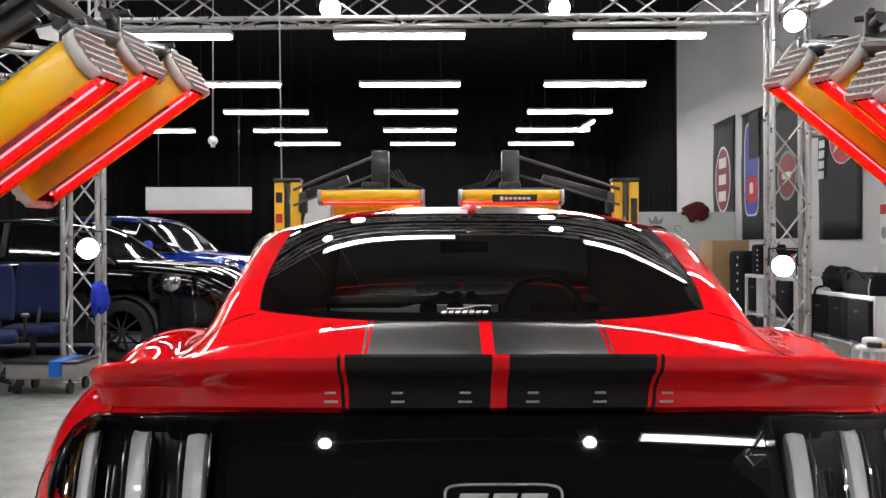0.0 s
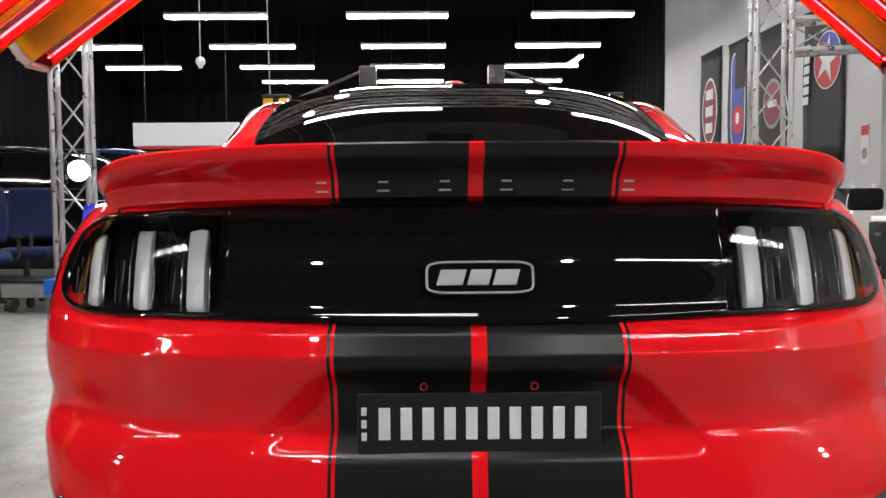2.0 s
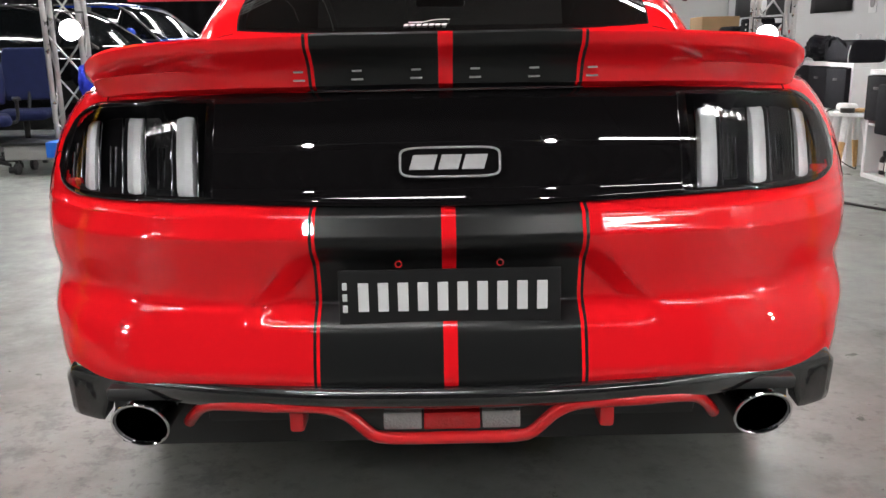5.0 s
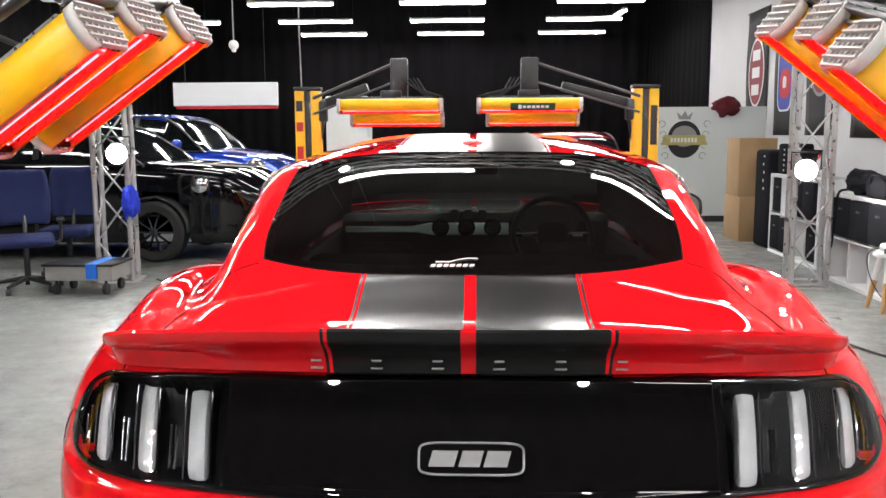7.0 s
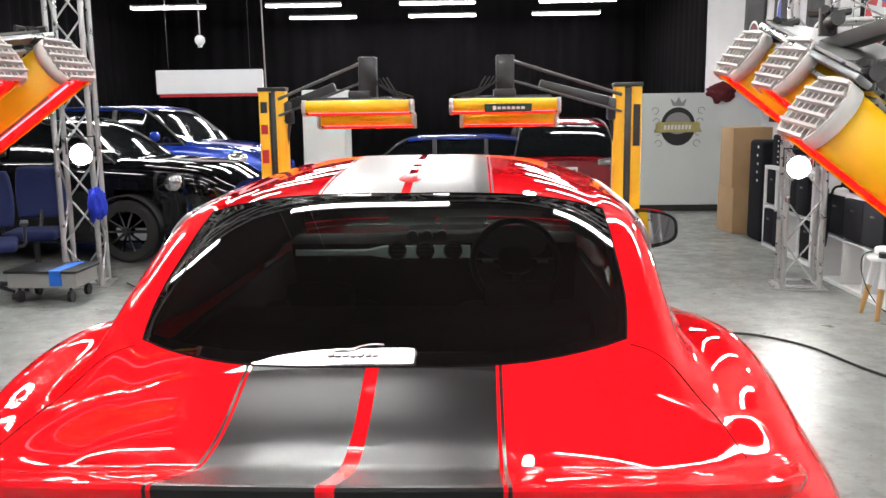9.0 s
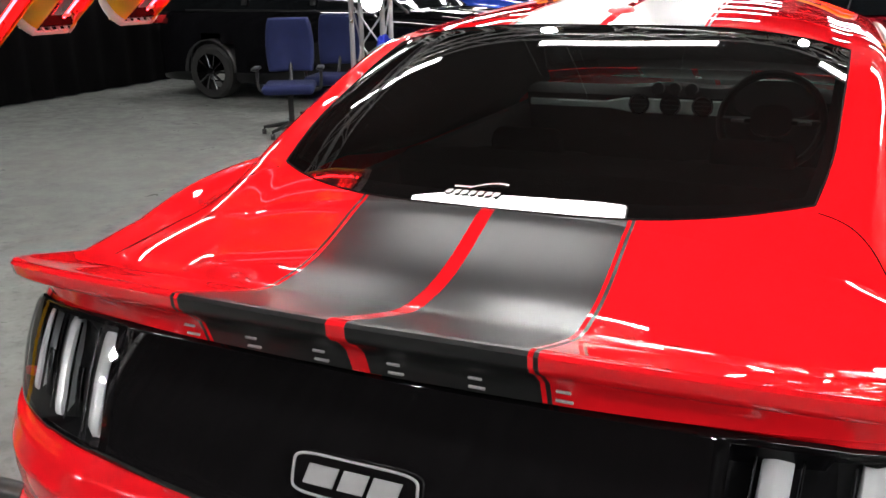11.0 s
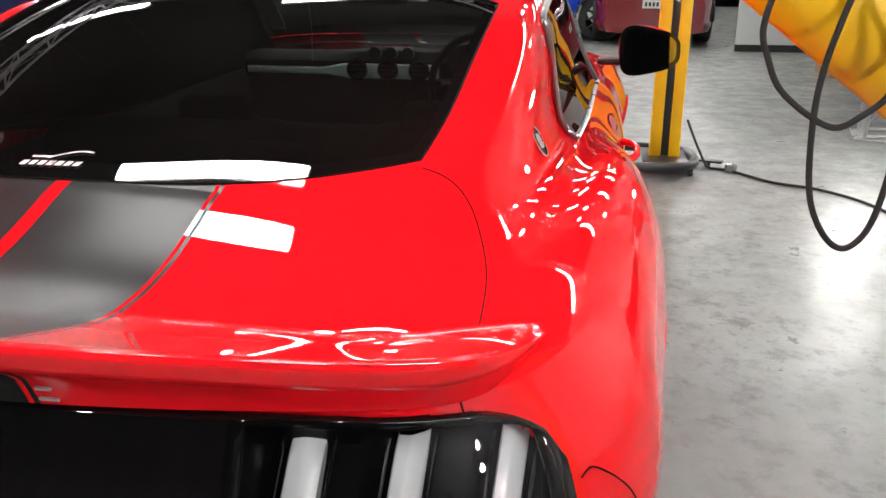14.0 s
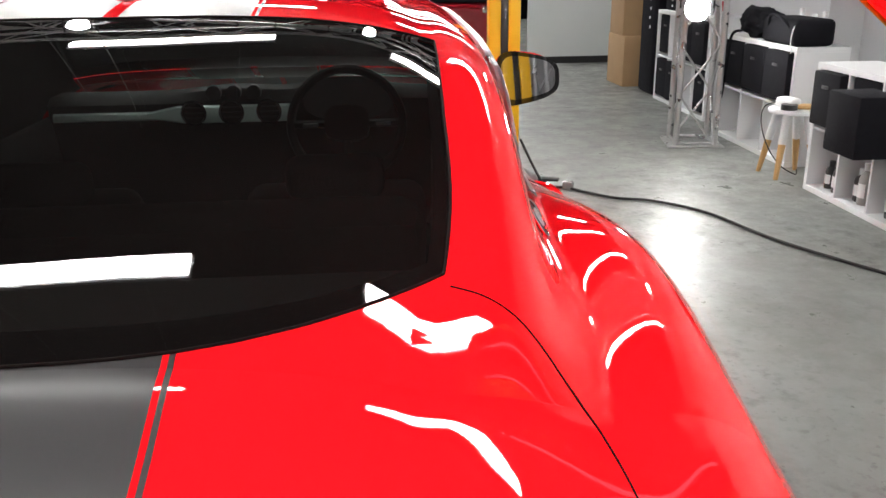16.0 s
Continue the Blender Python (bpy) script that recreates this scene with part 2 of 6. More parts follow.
PRINT_RED = pbr("red_print", (0.50, 0.02, 0.03), 0.6, var=0.06)
PRINT_MAROON = pbr("dark_red_print", (0.22, 0.03, 0.04), 0.6, var=0.06)
PRINT_BLUE = pbr("blue_print", (0.04, 0.06, 0.35), 0.6, var=0.06)
PRINT_WHITE = pbr("white_print", (0.7, 0.7, 0.7), 0.6, var=0.05)
PRINT_GREY = pbr("grey_print", (0.25, 0.25, 0.25), 0.6, var=0.15, scale=20)
PRINT_GOLD = pbr("gold_print", (0.42, 0.36, 0.14), 0.45, 0.3, var=0.25, scale=12)
PRINT_GREEN = pbr("dark_green_print", (0.01, 0.06, 0.03), 0.4, var=0.1)
CAR_BLACK = pbr("black_car_paint", (0.005, 0.005, 0.006), 0.05, var=0.1)
CAR_BLUE = pbr("blue_car_paint", (0.005, 0.04, 0.38), 0.2, 0.3, coat=1.0, var=0.1)
CAR_RED = pbr("dark_red_car_paint", (0.20, 0.006, 0.012), 0.2, coat=1.0, var=0.1)
CAR_GLASS = pbr("dark_car_glass", (0.006, 0.007, 0.008), 0.06, coat=0.0, rvar=0.01)
HEADLAMP = pbr("headlamp_glass", (0.55, 0.55, 0.56), 0.08, 0.8, coat=1.0, var=0.4, scale=30)


# ---- shape helpers ----
def part(name, bm, material, parent=None, label="", smooth=True, loc=None):
    """Links a bmesh as one mesh object, in world places, under a thing or a part."""
    me = bpy.data.meshes.new(name)
    bmesh.ops.recalc_face_normals(bm, faces=bm.faces)
    bm.to_mesh(me)
    bm.free()
    for p in me.polygons:
        p.use_smooth = smooth
    if smooth:
        me.set_sharp_from_angle(angle=radians(38))
    for one in material if isinstance(material, (list, tuple)) else [material]:
        me.materials.append(one)
    ob = new(name, me)
    if parent:
        ob.parent = parent
        if parent.type == "EMPTY":
            ob.matrix_parent_inverse = Matrix.Translation(-parent.location)
    if label:
        ob["label"] = label
    return ob


def thing(name, at, label, category, group="", kind=""):
    e = new(name)
    e.location = at
    e.empty_display_size = 0.1
    return tagged(e, label, category, group, kind)


def box(bm, c, s, bevel=0.0, m=None, seg=2):
    """A box with centre c and size s, turned by m, with rounded edges."""
    g = bmesh.ops.create_cube(bm, size=1.0, matrix=Matrix.Diagonal((*s, 1)))
    vs = g["verts"]
    if bevel:
        es = list({e for v in vs for e in v.link_edges})
        r = bmesh.ops.bevel(bm, geom=es, offset=bevel, segments=seg, affect="EDGES", profile=0.5)
        vs = list({v for f in r["faces"] for v in f.verts} | {v for v in vs if v.is_valid})
        vs = list({v for v0 in vs for f in v0.link_faces for v in f.verts} | set(vs))
    bmesh.ops.transform(bm, matrix=Matrix.Translation(c) @ (m or Matrix()), verts=vs)
    return vs


def rod(bm, p, q, r, seg=12, r2=None):
    """A round bar from p to q."""
    p, q = Vector(p), Vector(q)
    d = q - p
    m = Matrix.Translation((p + q) / 2) @ d.to_track_quat("Z", "Y").to_matrix().to_4x4()
    return bmesh.ops.create_cone(bm, cap_ends=True, segments=seg, radius1=r, radius2=r if r2 is None else r2, depth=d.length, matrix=m)["verts"]


def pipe(bm, pts, r, seg=8, closed=False):
    """A bent round bar along points."""
    pts = [Vector(p) for p in pts]
    n = len(pts)
    rings, prev = [], None
    for i, p in enumerate(pts):
        a = pts[(i - 1) % n] if closed or i else p
        b = pts[(i + 1) % n] if closed or i < n - 1 else p
        t = (b - a).normalized()
        u = (prev - t * prev.dot(t)) if prev else t.orthogonal()
        u.normalize()
        prev = u
        w = t.cross(u)
        rings.append([bm.verts.new(p + (u * math.cos(k * 2 * math.pi / seg) + w * math.sin(k * 2 * math.pi / seg)) * r) for k in range(seg)])
    for i in range(n if closed else n - 1):
        a, b = rings[i], rings[(i + 1) % n]
        for k in range(seg):
            bm.faces.new((a[k], a[(k + 1) % seg], b[(k + 1) % seg], b[k]))
    if not closed:
        bm.faces.new(rings[0])
        bm.faces.new(rings[-1])


def sheet(bm, rows, keep=None):
    """A skin over rows of points; keep(i, j) tells which cells stay."""
    vs = [[bm.verts.new(p) for p in row] for row in rows]
    for i in range(len(vs) - 1):
        for j in range(len(vs[0]) - 1):
            if keep is None or keep(i, j):
                bm.faces.new((vs[i][j], vs[i][j + 1], vs[i + 1][j + 1], vs[i + 1][j]))
    for v in [v for v in bm.verts if not v.link_faces]:
        bm.verts.remove(v)
    return vs


def slab(bm, outline, depth, m=None):
    """A flat plate from an outline in x and y, depth thick along z, laid by m."""
    vs = [bm.verts.new((x, y, 0)) for x, y in outline]
    f = bm.faces.new(vs)
    ext = bmesh.ops.extrude_face_region(bm, geom=[f])
    top = [v for v in ext["geom"] if isinstance(v, bmesh.types.BMVert)]
    bmesh.ops.translate(bm, vec=(0, 0, depth), verts=top)
    if m:
        bmesh.ops.transform(bm, matrix=m, verts=vs + top)


def oval(cx, cy, rx, ry, n=28, power=2.0):
    out = []
    for k in range(n):
        a = 2 * math.pi * k / n
        c, s = math.cos(a), math.sin(a)
        out.append((cx + rx * math.copysign(abs(c) ** (2 / power), c), cy + ry * math.copysign(abs(s) ** (2 / power), s)))
    return out


def glide(xs, ys, x):
    """A smooth curve through (xs, ys), at x."""
    x = min(max(x, xs[0]), xs[-1])
    i = max(0, min(len(xs) - 2, int(np.searchsorted(xs, x, side="right")) - 1))

    def slope(k):
        if k == 0 or k == len(xs) - 1:
            j = 0 if k == 0 else k - 1
            return (ys[j + 1] - ys[j]) / (xs[j + 1] - xs[j])
        a, b = (ys[k] - ys[k - 1]) / (xs[k] - xs[k - 1]), (ys[k + 1] - ys[k]) / (xs[k + 1] - xs[k])
        return 0.0 if a * b <= 0 else 2 * a * b / (a + b)

    h = xs[i + 1] - xs[i]
    t = (x - xs[i]) / h
    a, b, c, d = 2 * t**3 - 3 * t**2 + 1, t**3 - 2 * t**2 + t, -2 * t**3 + 3 * t**2, t**3 - t**2
    return a * ys[i] + b * h * slope(i) + c * ys[i + 1] + d * h * slope(i + 1)


def even_curve(xs, pts):
    """An even curve through points at places xs, without kinks in its bend; call it with a place."""
    xs, pts = np.array(xs, float), np.array(pts, float)
    n, h = len(xs), np.diff(xs)
    a, r = np.eye(n), np.zeros_like(pts)
    for i in range(1, n - 1):
        a[i, i - 1 : i + 2] = h[i - 1] / 6, (h[i - 1] + h[i]) / 3, h[i] / 6
        r[i] = (pts[i + 1] - pts[i]) / h[i] - (pts[i] - pts[i - 1]) / h[i - 1]
    m = np.linalg.solve(a, r)

    def at(x):
        x = min(max(x, xs[0]), xs[-1])
        i = max(0, min(n - 2, int(np.searchsorted(xs, x, side="right")) - 1))
        p, q = (xs[i + 1] - x) / h[i], (x - xs[i]) / h[i]
        return p * pts[i] + q * pts[i + 1] + ((p**3 - p) * m[i] + (q**3 - q) * m[i + 1]) * h[i] ** 2 / 6

    return at


def bend_line(pts, n):
    """A smooth line through points, n steps from one to the next."""
    pts = [np.array(p, float) for p in pts]
    out = []
    for i in range(len(pts) - 1):
        p0, p1, p2, p3 = pts[max(i - 1, 0)], pts[i], pts[i + 1], pts[min(i + 2, len(pts) - 1)]
        for k in range(n):
            t = k / n
            out.append(0.5 * (2 * p1 + (p2 - p0) * t + (2 * p0 - 5 * p1 + 4 * p2 - p3) * t**2 + (3 * p1 - p0 - 3 * p2 + p3) * t**3))
    return out + [pts[-1]]

# ---- structure ----
X0, X1, Y0, Y1 = -8.75, 4.72, -6.0, 22.5


def wall(name, c, s, mat, label, kind="structure"):
    bm = bmesh.new()
    box(bm, c, s)
    return tagged(part(name, bm, mat, smooth=False), label, "wall", kind=kind)


bm = bmesh.new()
box(bm, ((X0 + X1) / 2, (Y0 + Y1) / 2, -0.1), (X1 - X0 + 0.6, Y1 - Y0 + 0.6, 0.2))
tagged(part("floor", bm, FLOOR, smooth=False), "grey sealed concrete workshop floor, glossy and stained", "floor", kind="structure")
bm = bmesh.new()
box(bm, ((X0 + X1) / 2, (Y0 + Y1) / 2, ROOF + 0.1), (X1 - X0 + 0.6, Y1 - Y0 + 0.6, 0.2))
tagged(part("ceiling", bm, BLACK_CEILING, smooth=False), "black painted workshop ceiling above the light battens", "ceiling", kind="structure")
wall("wall_east", (X1 + 0.1, (Y0 + 16.3) / 2, ROOF / 2), (0.2, 16.3 - Y0, ROOF), WALL_WHITE, "white painted side wall with hanging banners")


def drape(name, p, q, h, label):
    """A hanging curtain in shallow folds from p to q."""
    p, q = Vector((*p, 0)), Vector((*q, 0))
    d = q - p
    n = int(d.length / 0.09)
    side = Vector((-d.y, d.x, 0)).normalized()
    rows = []
    for z in (0.02, h * 0.5, h):
        row = []
        for k in range(n + 1):
            w = 0.035 * math.sin(k * 1.25 + 0.9 * math.sin(k * 0.21)) * (1.1 - 0.4 * z / h)
            row.append(p + d * (k / n) + side * w + Vector((0, 0, z)))
        rows.append(row)
    bm = bmesh.new()
    sheet(bm, rows)
    ob = part(name, bm, CURTAIN)
    so = ob.modifiers.new("thick", "SOLIDIFY")
    so.thickness = 0.012
    return tagged(ob, label, "curtain", kind="structure")


drape("wall_west", (X0, Y0), (X0, Y1), ROOF, "black curtain along the side of the workshop")
drape("wall_north", (X0, Y1), (X1, Y1), ROOF, "black curtain across the far end")
drape("wall_north_east", (X1 - 0.02, Y1), (X1 - 0.02, 16.3), ROOF, "black curtain over the far side wall")
drape("wall_south", (X1, Y0), (X0, Y0), ROOF, "black curtain across the near end")
bm = bmesh.new()
box(bm, (X1 - 0.01, (Y0 + 16.3) / 2, 0.06), (0.02, 16.3 - Y0 - 0.02, 0.11), 0.004)
tagged(part("baseboard", bm, GREY_PLASTIC, smooth=False), "grey skirting at the foot of the white wall", "skirting", kind="structure")
wall("column_east", (X1 - 0.16, 7.35, ROOF / 2), (0.32, 0.55, ROOF), WALL_WHITE, "white painted wall pier between the shelves")


# ---- light battens ----
def batten(at, length=1.7, width=0.175, turn=0.0):
    e = thing("ceiling_light", (0, 0, 0), "long white ceiling light batten, switched on", "ceiling light", "ceiling light battens")
    bm = bmesh.new()
    box(bm, (0, 0, 0.045), (length, width, 0.05), 0.008)
    part("frame", bm, PRINT_WHITE, e)
    bm = bmesh.new()
    box(bm, (0, 0, 0.0), (length - 0.03, width - 0.02, 0.035), 0.012)
    part("diffuser", bm, TUBE_GLOW, e)
    for x in (-0.5, 0.5):
        bm = bmesh.new()
        rod(bm, (x, 0, 0.06), (x, 0, ROOF - CEIL + 0.065), 0.004, 6)
        part("hanger", bm, BLACK_STEEL, e)
    e.matrix_basis = at
    return e


first = batten(pose(-0.67, 9.65, CEIL - 0.06))
for y in (2.15, 5.55, 9.65, 12.9, 15.75, 18.4, 20.9):
    for x in (-6.75, -3.68, -0.67, 2.42):
        if (x, y) == (-0.67, 9.65) or (x == -6.75 and y > 19):
            continue
        shift = -0.30 if y == 2.15 else -0.18 if y == 5.55 else 0.0
        copy_thing(first, pose(x + shift, y, CEIL - 0.06, rz=0 if (x, y) != (2.42, 18.4) else -2))
copy_thing(first, pose(2.65, -3.2, CEIL - 0.06))
copy_thing(first, pose(-4.1, -2.3, CEIL - 0.06))
copy_thing(first, pose(3.75, -2.2, CEIL - 0.06))
copy_thing(first, pose(-0.67, -1.0, CEIL - 0.06))
batten(pose(3.08, 17.72, CEIL - 0.06, rz=93.5), 1.35, 0.09)


# ---- trusses ----
def truss(name, p, q, label, size=0.3, turn=0.0, base=False, step=0.42):
    """Four chords and zigzag braces from p to q."""
    p, q = Vector(p), Vector(q)
    d = q - p
    t = d.normalized()
    u = Vector((1, 0, 0)) if abs(t.z) > 0.7 else Vector((0, 0, 1))
    u = (u - t * u.dot(t)).normalized()
    u = Matrix.Rotation(radians(turn), 3, t) @ u
    w = t.cross(u)
    e = thing(name, p, label, "truss", "lighting trusses")
    h = size / 2
    corner = [u * h + w * h, u * h - w * h, -u * h - w * h, -u * h + w * h]
    for c in corner:
        bm = bmesh.new()
        rod(bm, p + c, q + c, 0.025, 14)
        part("chord", bm, ALU, e)
    n = max(2, round(d.length / step))
    for k in range(4):
        a, b = corner[k], corner[(k + 1) % 4]
        for i in range(n):
            s0, s1 = p + d * (i / n), p + d * ((i + 1) / n)
            bm = bmesh.new()
            if (i + k) % 2:
                rod(bm, s0 + a, s1 + b, 0.009, 7)
            else:
                rod(bm, s0 + b, s1 + a, 0.009, 7)
            part("brace", bm, ALU, e)
        for s in (p + t * 0.03, q - t * 0.03):
            bm = bmesh.new()
            rod(bm, s + a, s + b, 0.014, 8)
            part("end_bar", bm, ALU, e)
    if base:
        bm = bmesh.new()
        box(bm, p + Vector((0, 0, 0.006)), (size + 0.14, size + 0.14, 0.012), 0.003, Matrix.Rotation(radians(turn), 4, "Z"))
        part("base_plate", bm, ALU, e)
    return e


LT, RT = (-3.58, 6.9, 0.0), (3.12, 6.68, 0.0)
truss("truss_upright", LT, (LT[0], LT[1], 3.75), "silver aluminium box truss upright on a base plate", 0.31, 12, True)
truss("truss_upright", RT, (RT[0], RT[1], 3.75), "silver aluminium box truss upright on a base plate", 0.31, -10, True)
truss("truss_beam", (LT[0] + 0.18, 6.88, 3.58), (RT[0] - 0.18, 6.72, 3.58), "silver aluminium box truss beam between two uprights", 0.3, 45 - 45)
truss("truss_beam", (-3.36, 5.45, 3.58), (2.96, 5.40, 3.58), "silver aluminium box truss beam across the bay above the car", 0.3)
truss("truss_beam", (RT[0] + 0.17, 6.66, 2.48), (4.66, 6.2, 2.48), "short aluminium truss beam from upright to wall", 0.29)
truss("truss_beam", (LT[0] - 0.17, 6.8, 2.98), (-6.6, 4.6, 2.98), "aluminium truss beam leading off from an upright", 0.29)
truss("truss_beam", (LT[0], LT[1] - 0.2, 3.58), (-3.3, -3.2, 3.58), "aluminium truss beam along the side above the car", 0.3)
truss("truss_beam", (RT[0], RT[1] - 0.2, 3.58), (3.1, -3.2, 3.58), "aluminium truss beam along the side above the car", 0.3)


def spot(at, aim, label, size=0.105, lens=None):
    """A round lamp head with a glowing lens, on a yoke."""
    at, aim = Vector(at), Vector(aim)
    m = look((0, 0, 0), aim - at)
    e = thing("spot_lamp", (0, 0, 0), label, "spot lamp", "truss spot lamps")
    bm = bmesh.new()
    rod(bm, (0, 0, -0.01), (0, 0, 0.10), size, 24)
    rod(bm, (0, 0, 0.10), (0, 0, 0.17), size * 0.9, 24, size * 0.5)
    part("body", bm, BLACK_STEEL, e)
    bm = bmesh.new()
    rod(bm, (0, 0, -0.022), (0, 0, -0.008), size * 0.86, 24)
    part("lens", bm, lens or SPOT_GLOW, e, "glowing white lens")
    bm = bmesh.new()
    pipe(bm, [(-size - 0.02, 0, 0.05), (-size - 0.02, 0.16, 0.05), (size + 0.02, 0.16, 0.05), (size + 0.02, 0, 0.05)], 0.009)
    part("yoke", bm, BLACK_STEEL, e)
    e.matrix_basis = Matrix.Translation(at) @ m
    return e


spot((-3.42, 6.62, 1.27), (-0.5, -0.6, 1.1), "bright round spot lamp clamped to a truss upright")
spot((2.98, 6.42, 1.10), (0.5, -0.6, 1.1), "bright round spot lamp clamped to a truss upright")
spot((-1.16, 6.66, 3.52), (-0.2, -0.5, 1.0), "bright round spot lamp hung from the truss beam")
spot((0.98, 6.6, 3.50), (0.2, -0.5, 1.0), "bright round spot lamp hung from the truss beam")
spot((3.08, 6.40, 3.32), (0.4, -0.5, 1.0), "bright round spot lamp on the truss upright")
spot((-1.45, 5.28, 3.44), (-0.2, -0.5, 1.0), "bright round spot lamp hung from the truss beam", 0.085)
spot((0.93, 5.24, 3.44), (0.2, -0.5, 1.0), "bright round spot lamp hung from the truss beam", 0.085)
# The near end of the truss frame, behind the walk, with its own lamps.
truss("truss_upright", (-3.4, -1.65, 0), (-3.4, -1.65, 3.42), "silver aluminium box truss upright on a base plate", 0.31, 8, True)
truss("truss_upright", (3.12, -1.5, 0), (3.12, -1.5, 3.42), "silver aluminium box truss upright on a base plate", 0.31, -6, True)
bar = thing("lighting_bar", (0, -2.66, 3.45), "slim black steel bar between the side trusses", "lighting bar")
bm = bmesh.new()
rod(bm, (-3.30, -2.66, 3.45), (3.10, -2.66, 3.45), 0.022, 12)
part("bar", bm, BLACK_STEEL, bar)
for x, y, z in ((-1.33, -2.62, 3.40), (1.04, -2.62, 3.40), (-3.23, -1.62, 1.27), (2.95, -1.45, 1.27), (-3.23, -1.62, 1.60), (2.95, -1.45, 1.55)):
    spot((x, y, z), (x * 0.3, 0.3, 0.7), "small bright spot lamp clamped to the truss", 0.06, SMALL_GLOW)

# ---- the red coupe ----
car = thing("sports_coupe", (0, 2.4, 0), "glossy red sports coupe with twin satin black stripes, parked", "car")

# Guide lines of one side of the body: places along the car, then half width and height.
YG = (0.6, 0.75, 0.9, 1.1, 1.45, 1.8, 2.3, 2.75, 3.3, 4.2, 4.75)
CROWN = (1.103, 1.165, 1.221, 1.287, 1.376, 1.414, 1.438, 1.385, 1.075, 0.95, 0.72)
GLASS_X = (0.5, 0.5316, 0.556, 0.568, 0.58, 0.575, 0.57, 0.6, 0.7, 0.66, 0.5)
GLASS_D = (0.043, 0.055, 0.058, 0.06, 0.056, 0.054, 0.058, 0.055, 0.03, 0.03, 0.03)
RAIL_X = (0.608, 0.6287, 0.648, 0.668, 0.672, 0.668, 0.66, 0.665, 0.76, 0.78, 0.62)
RAIL_Z = (1.042, 1.09, 1.138, 1.19, 1.294, 1.326, 1.342, 1.272, 1.0, 0.89, 0.66)
BELT_X = (0.7, 0.7099, 0.72, 0.735, 0.765, 0.785, 0.8, 0.815, 0.84, 0.85, 0.66)
BELT_Z = (1.022, 1.033, 1.036, 1.028, 1.016, 0.998, 0.98, 0.97, 0.95, 0.85, 0.62)
SHOULDER_X = (0.785, 0.8086, 0.83, 0.85, 0.862, 0.852, 0.86, 0.87, 0.88, 0.89, 0.7)
SHOULDER_Z = (1.014, 1.035, 1.042, 1.04, 1.006, 0.955, 0.925, 0.915, 0.9, 0.79, 0.58)
HIP_X = (0.872, 0.8939, 0.914, 0.934, 0.928, 0.903, 0.905, 0.905, 0.91, 0.92, 0.72)
HIP_Z = (0.955, 0.9612, 0.965, 0.962, 0.935, 0.895, 0.87, 0.865, 0.85, 0.73, 0.54)
WIDE_X = (0.944, 0.9541, 0.964, 0.976, 0.955, 0.93, 0.928, 0.93, 0.935, 0.945, 0.73)
WIDE_Z = (0.745, 0.7549, 0.765, 0.78, 0.78, 0.77, 0.76, 0.76, 0.75, 0.66, 0.5)
LINES = even_curve(YG, list(zip(CROWN, GLASS_X, GLASS_D, RAIL_X, RAIL_Z, BELT_X, BELT_Z, SHOULDER_X, SHOULDER_Z, HIP_X, HIP_Z, WIDE_X, WIDE_Z)))


def crown(y):
    """Height of the middle line: the rear window is one even arc from the boot to the roof."""
    if 0.6 <= y <= 1.448:
        u = y - 0.6
        return 1.103 + 0.435 * u - 0.135 * u * u
    return float(LINES(y)[0])


def section(y, sub=7):
    """Half of the body's outline across the car at y, from the middle to the sill."""
    _, gx, gd, rx, rz, bx, bz, sx, sz, hx, hz, wx, wz = (float(v) for v in LINES(y))
    zc = crown(y)
    ctl = [(gx, zc - gd), (rx, rz), (bx, bz), (sx, sz), (hx, hz), (wx, wz), (wx - 0.018, 0.60), (wx - 0.04, 0.42), (wx - 0.08, 0.27)]
    bow_k = 3.0 + 0.6 * min(1.0, max(0.0, (y - 0.8) / 0.6))
    inner = [(gx * f, zc - gd * f**bow_k) for f in (0.5, 0.8)]
    line = inner + ctl
    run = [0.0]
    for a, b in zip(line, line[1:]):
        run.append(run[-1] + math.dist(a, b) ** 0.75)
    bow = even_curve(run, line)
    out = []
    for k in range(2 * sub):
        f = 0.72 * k / sub if k < sub else 0.72 + 0.28 * (k - sub) / sub
        out.append((gx * f, zc - gd * f**bow_k))
    for i in range(2, len(line) - 1):
        out += [tuple(float(v) for v in bow(run[i] + (run[i + 1] - run[i]) * k / sub)) for k in range(sub)]
    return out + [ctl[-1]]


SUB = 7
J_GLASS, J_RAIL, J_BELT, J_SHOULDER = 2 * SUB, 3 * SUB, 4 * SUB, 5 * SUB
SEC6 = section(0.6)
SIDE6 = SEC6[J_SHOULDER:]
SIDE_Z = [p[1] for p in SIDE6][::-1]
SIDE_X = [p[0] for p in SIDE6][::-1]
LEAN = [(b[0] - a[0]) / 0.06 for a, b in zip(SIDE6, section(0.66)[J_SHOULDER:])][::-1]

REAR_Z = (0.42, 0.46, 0.50, 0.578, 0.592, 0.606, 0.700, 0.720, 0.7265, 0.7305, 0.737, 0.746, 0.756, 0.765, 0.770, 0.777, 0.785, 0.88, 0.96, 1.0)
REAR_Y = (-0.005, -0.018, -0.010, 0.020, 0.028, 0.029, 0.007, 0.0025, 0.0012, 0.0018, 0.0051, 0.0100, 0.0154, 0.0203, 0.026, 0.046, 0.0605, 0.0988, 0.1384, 0.1605)
BEND_X = 0.45


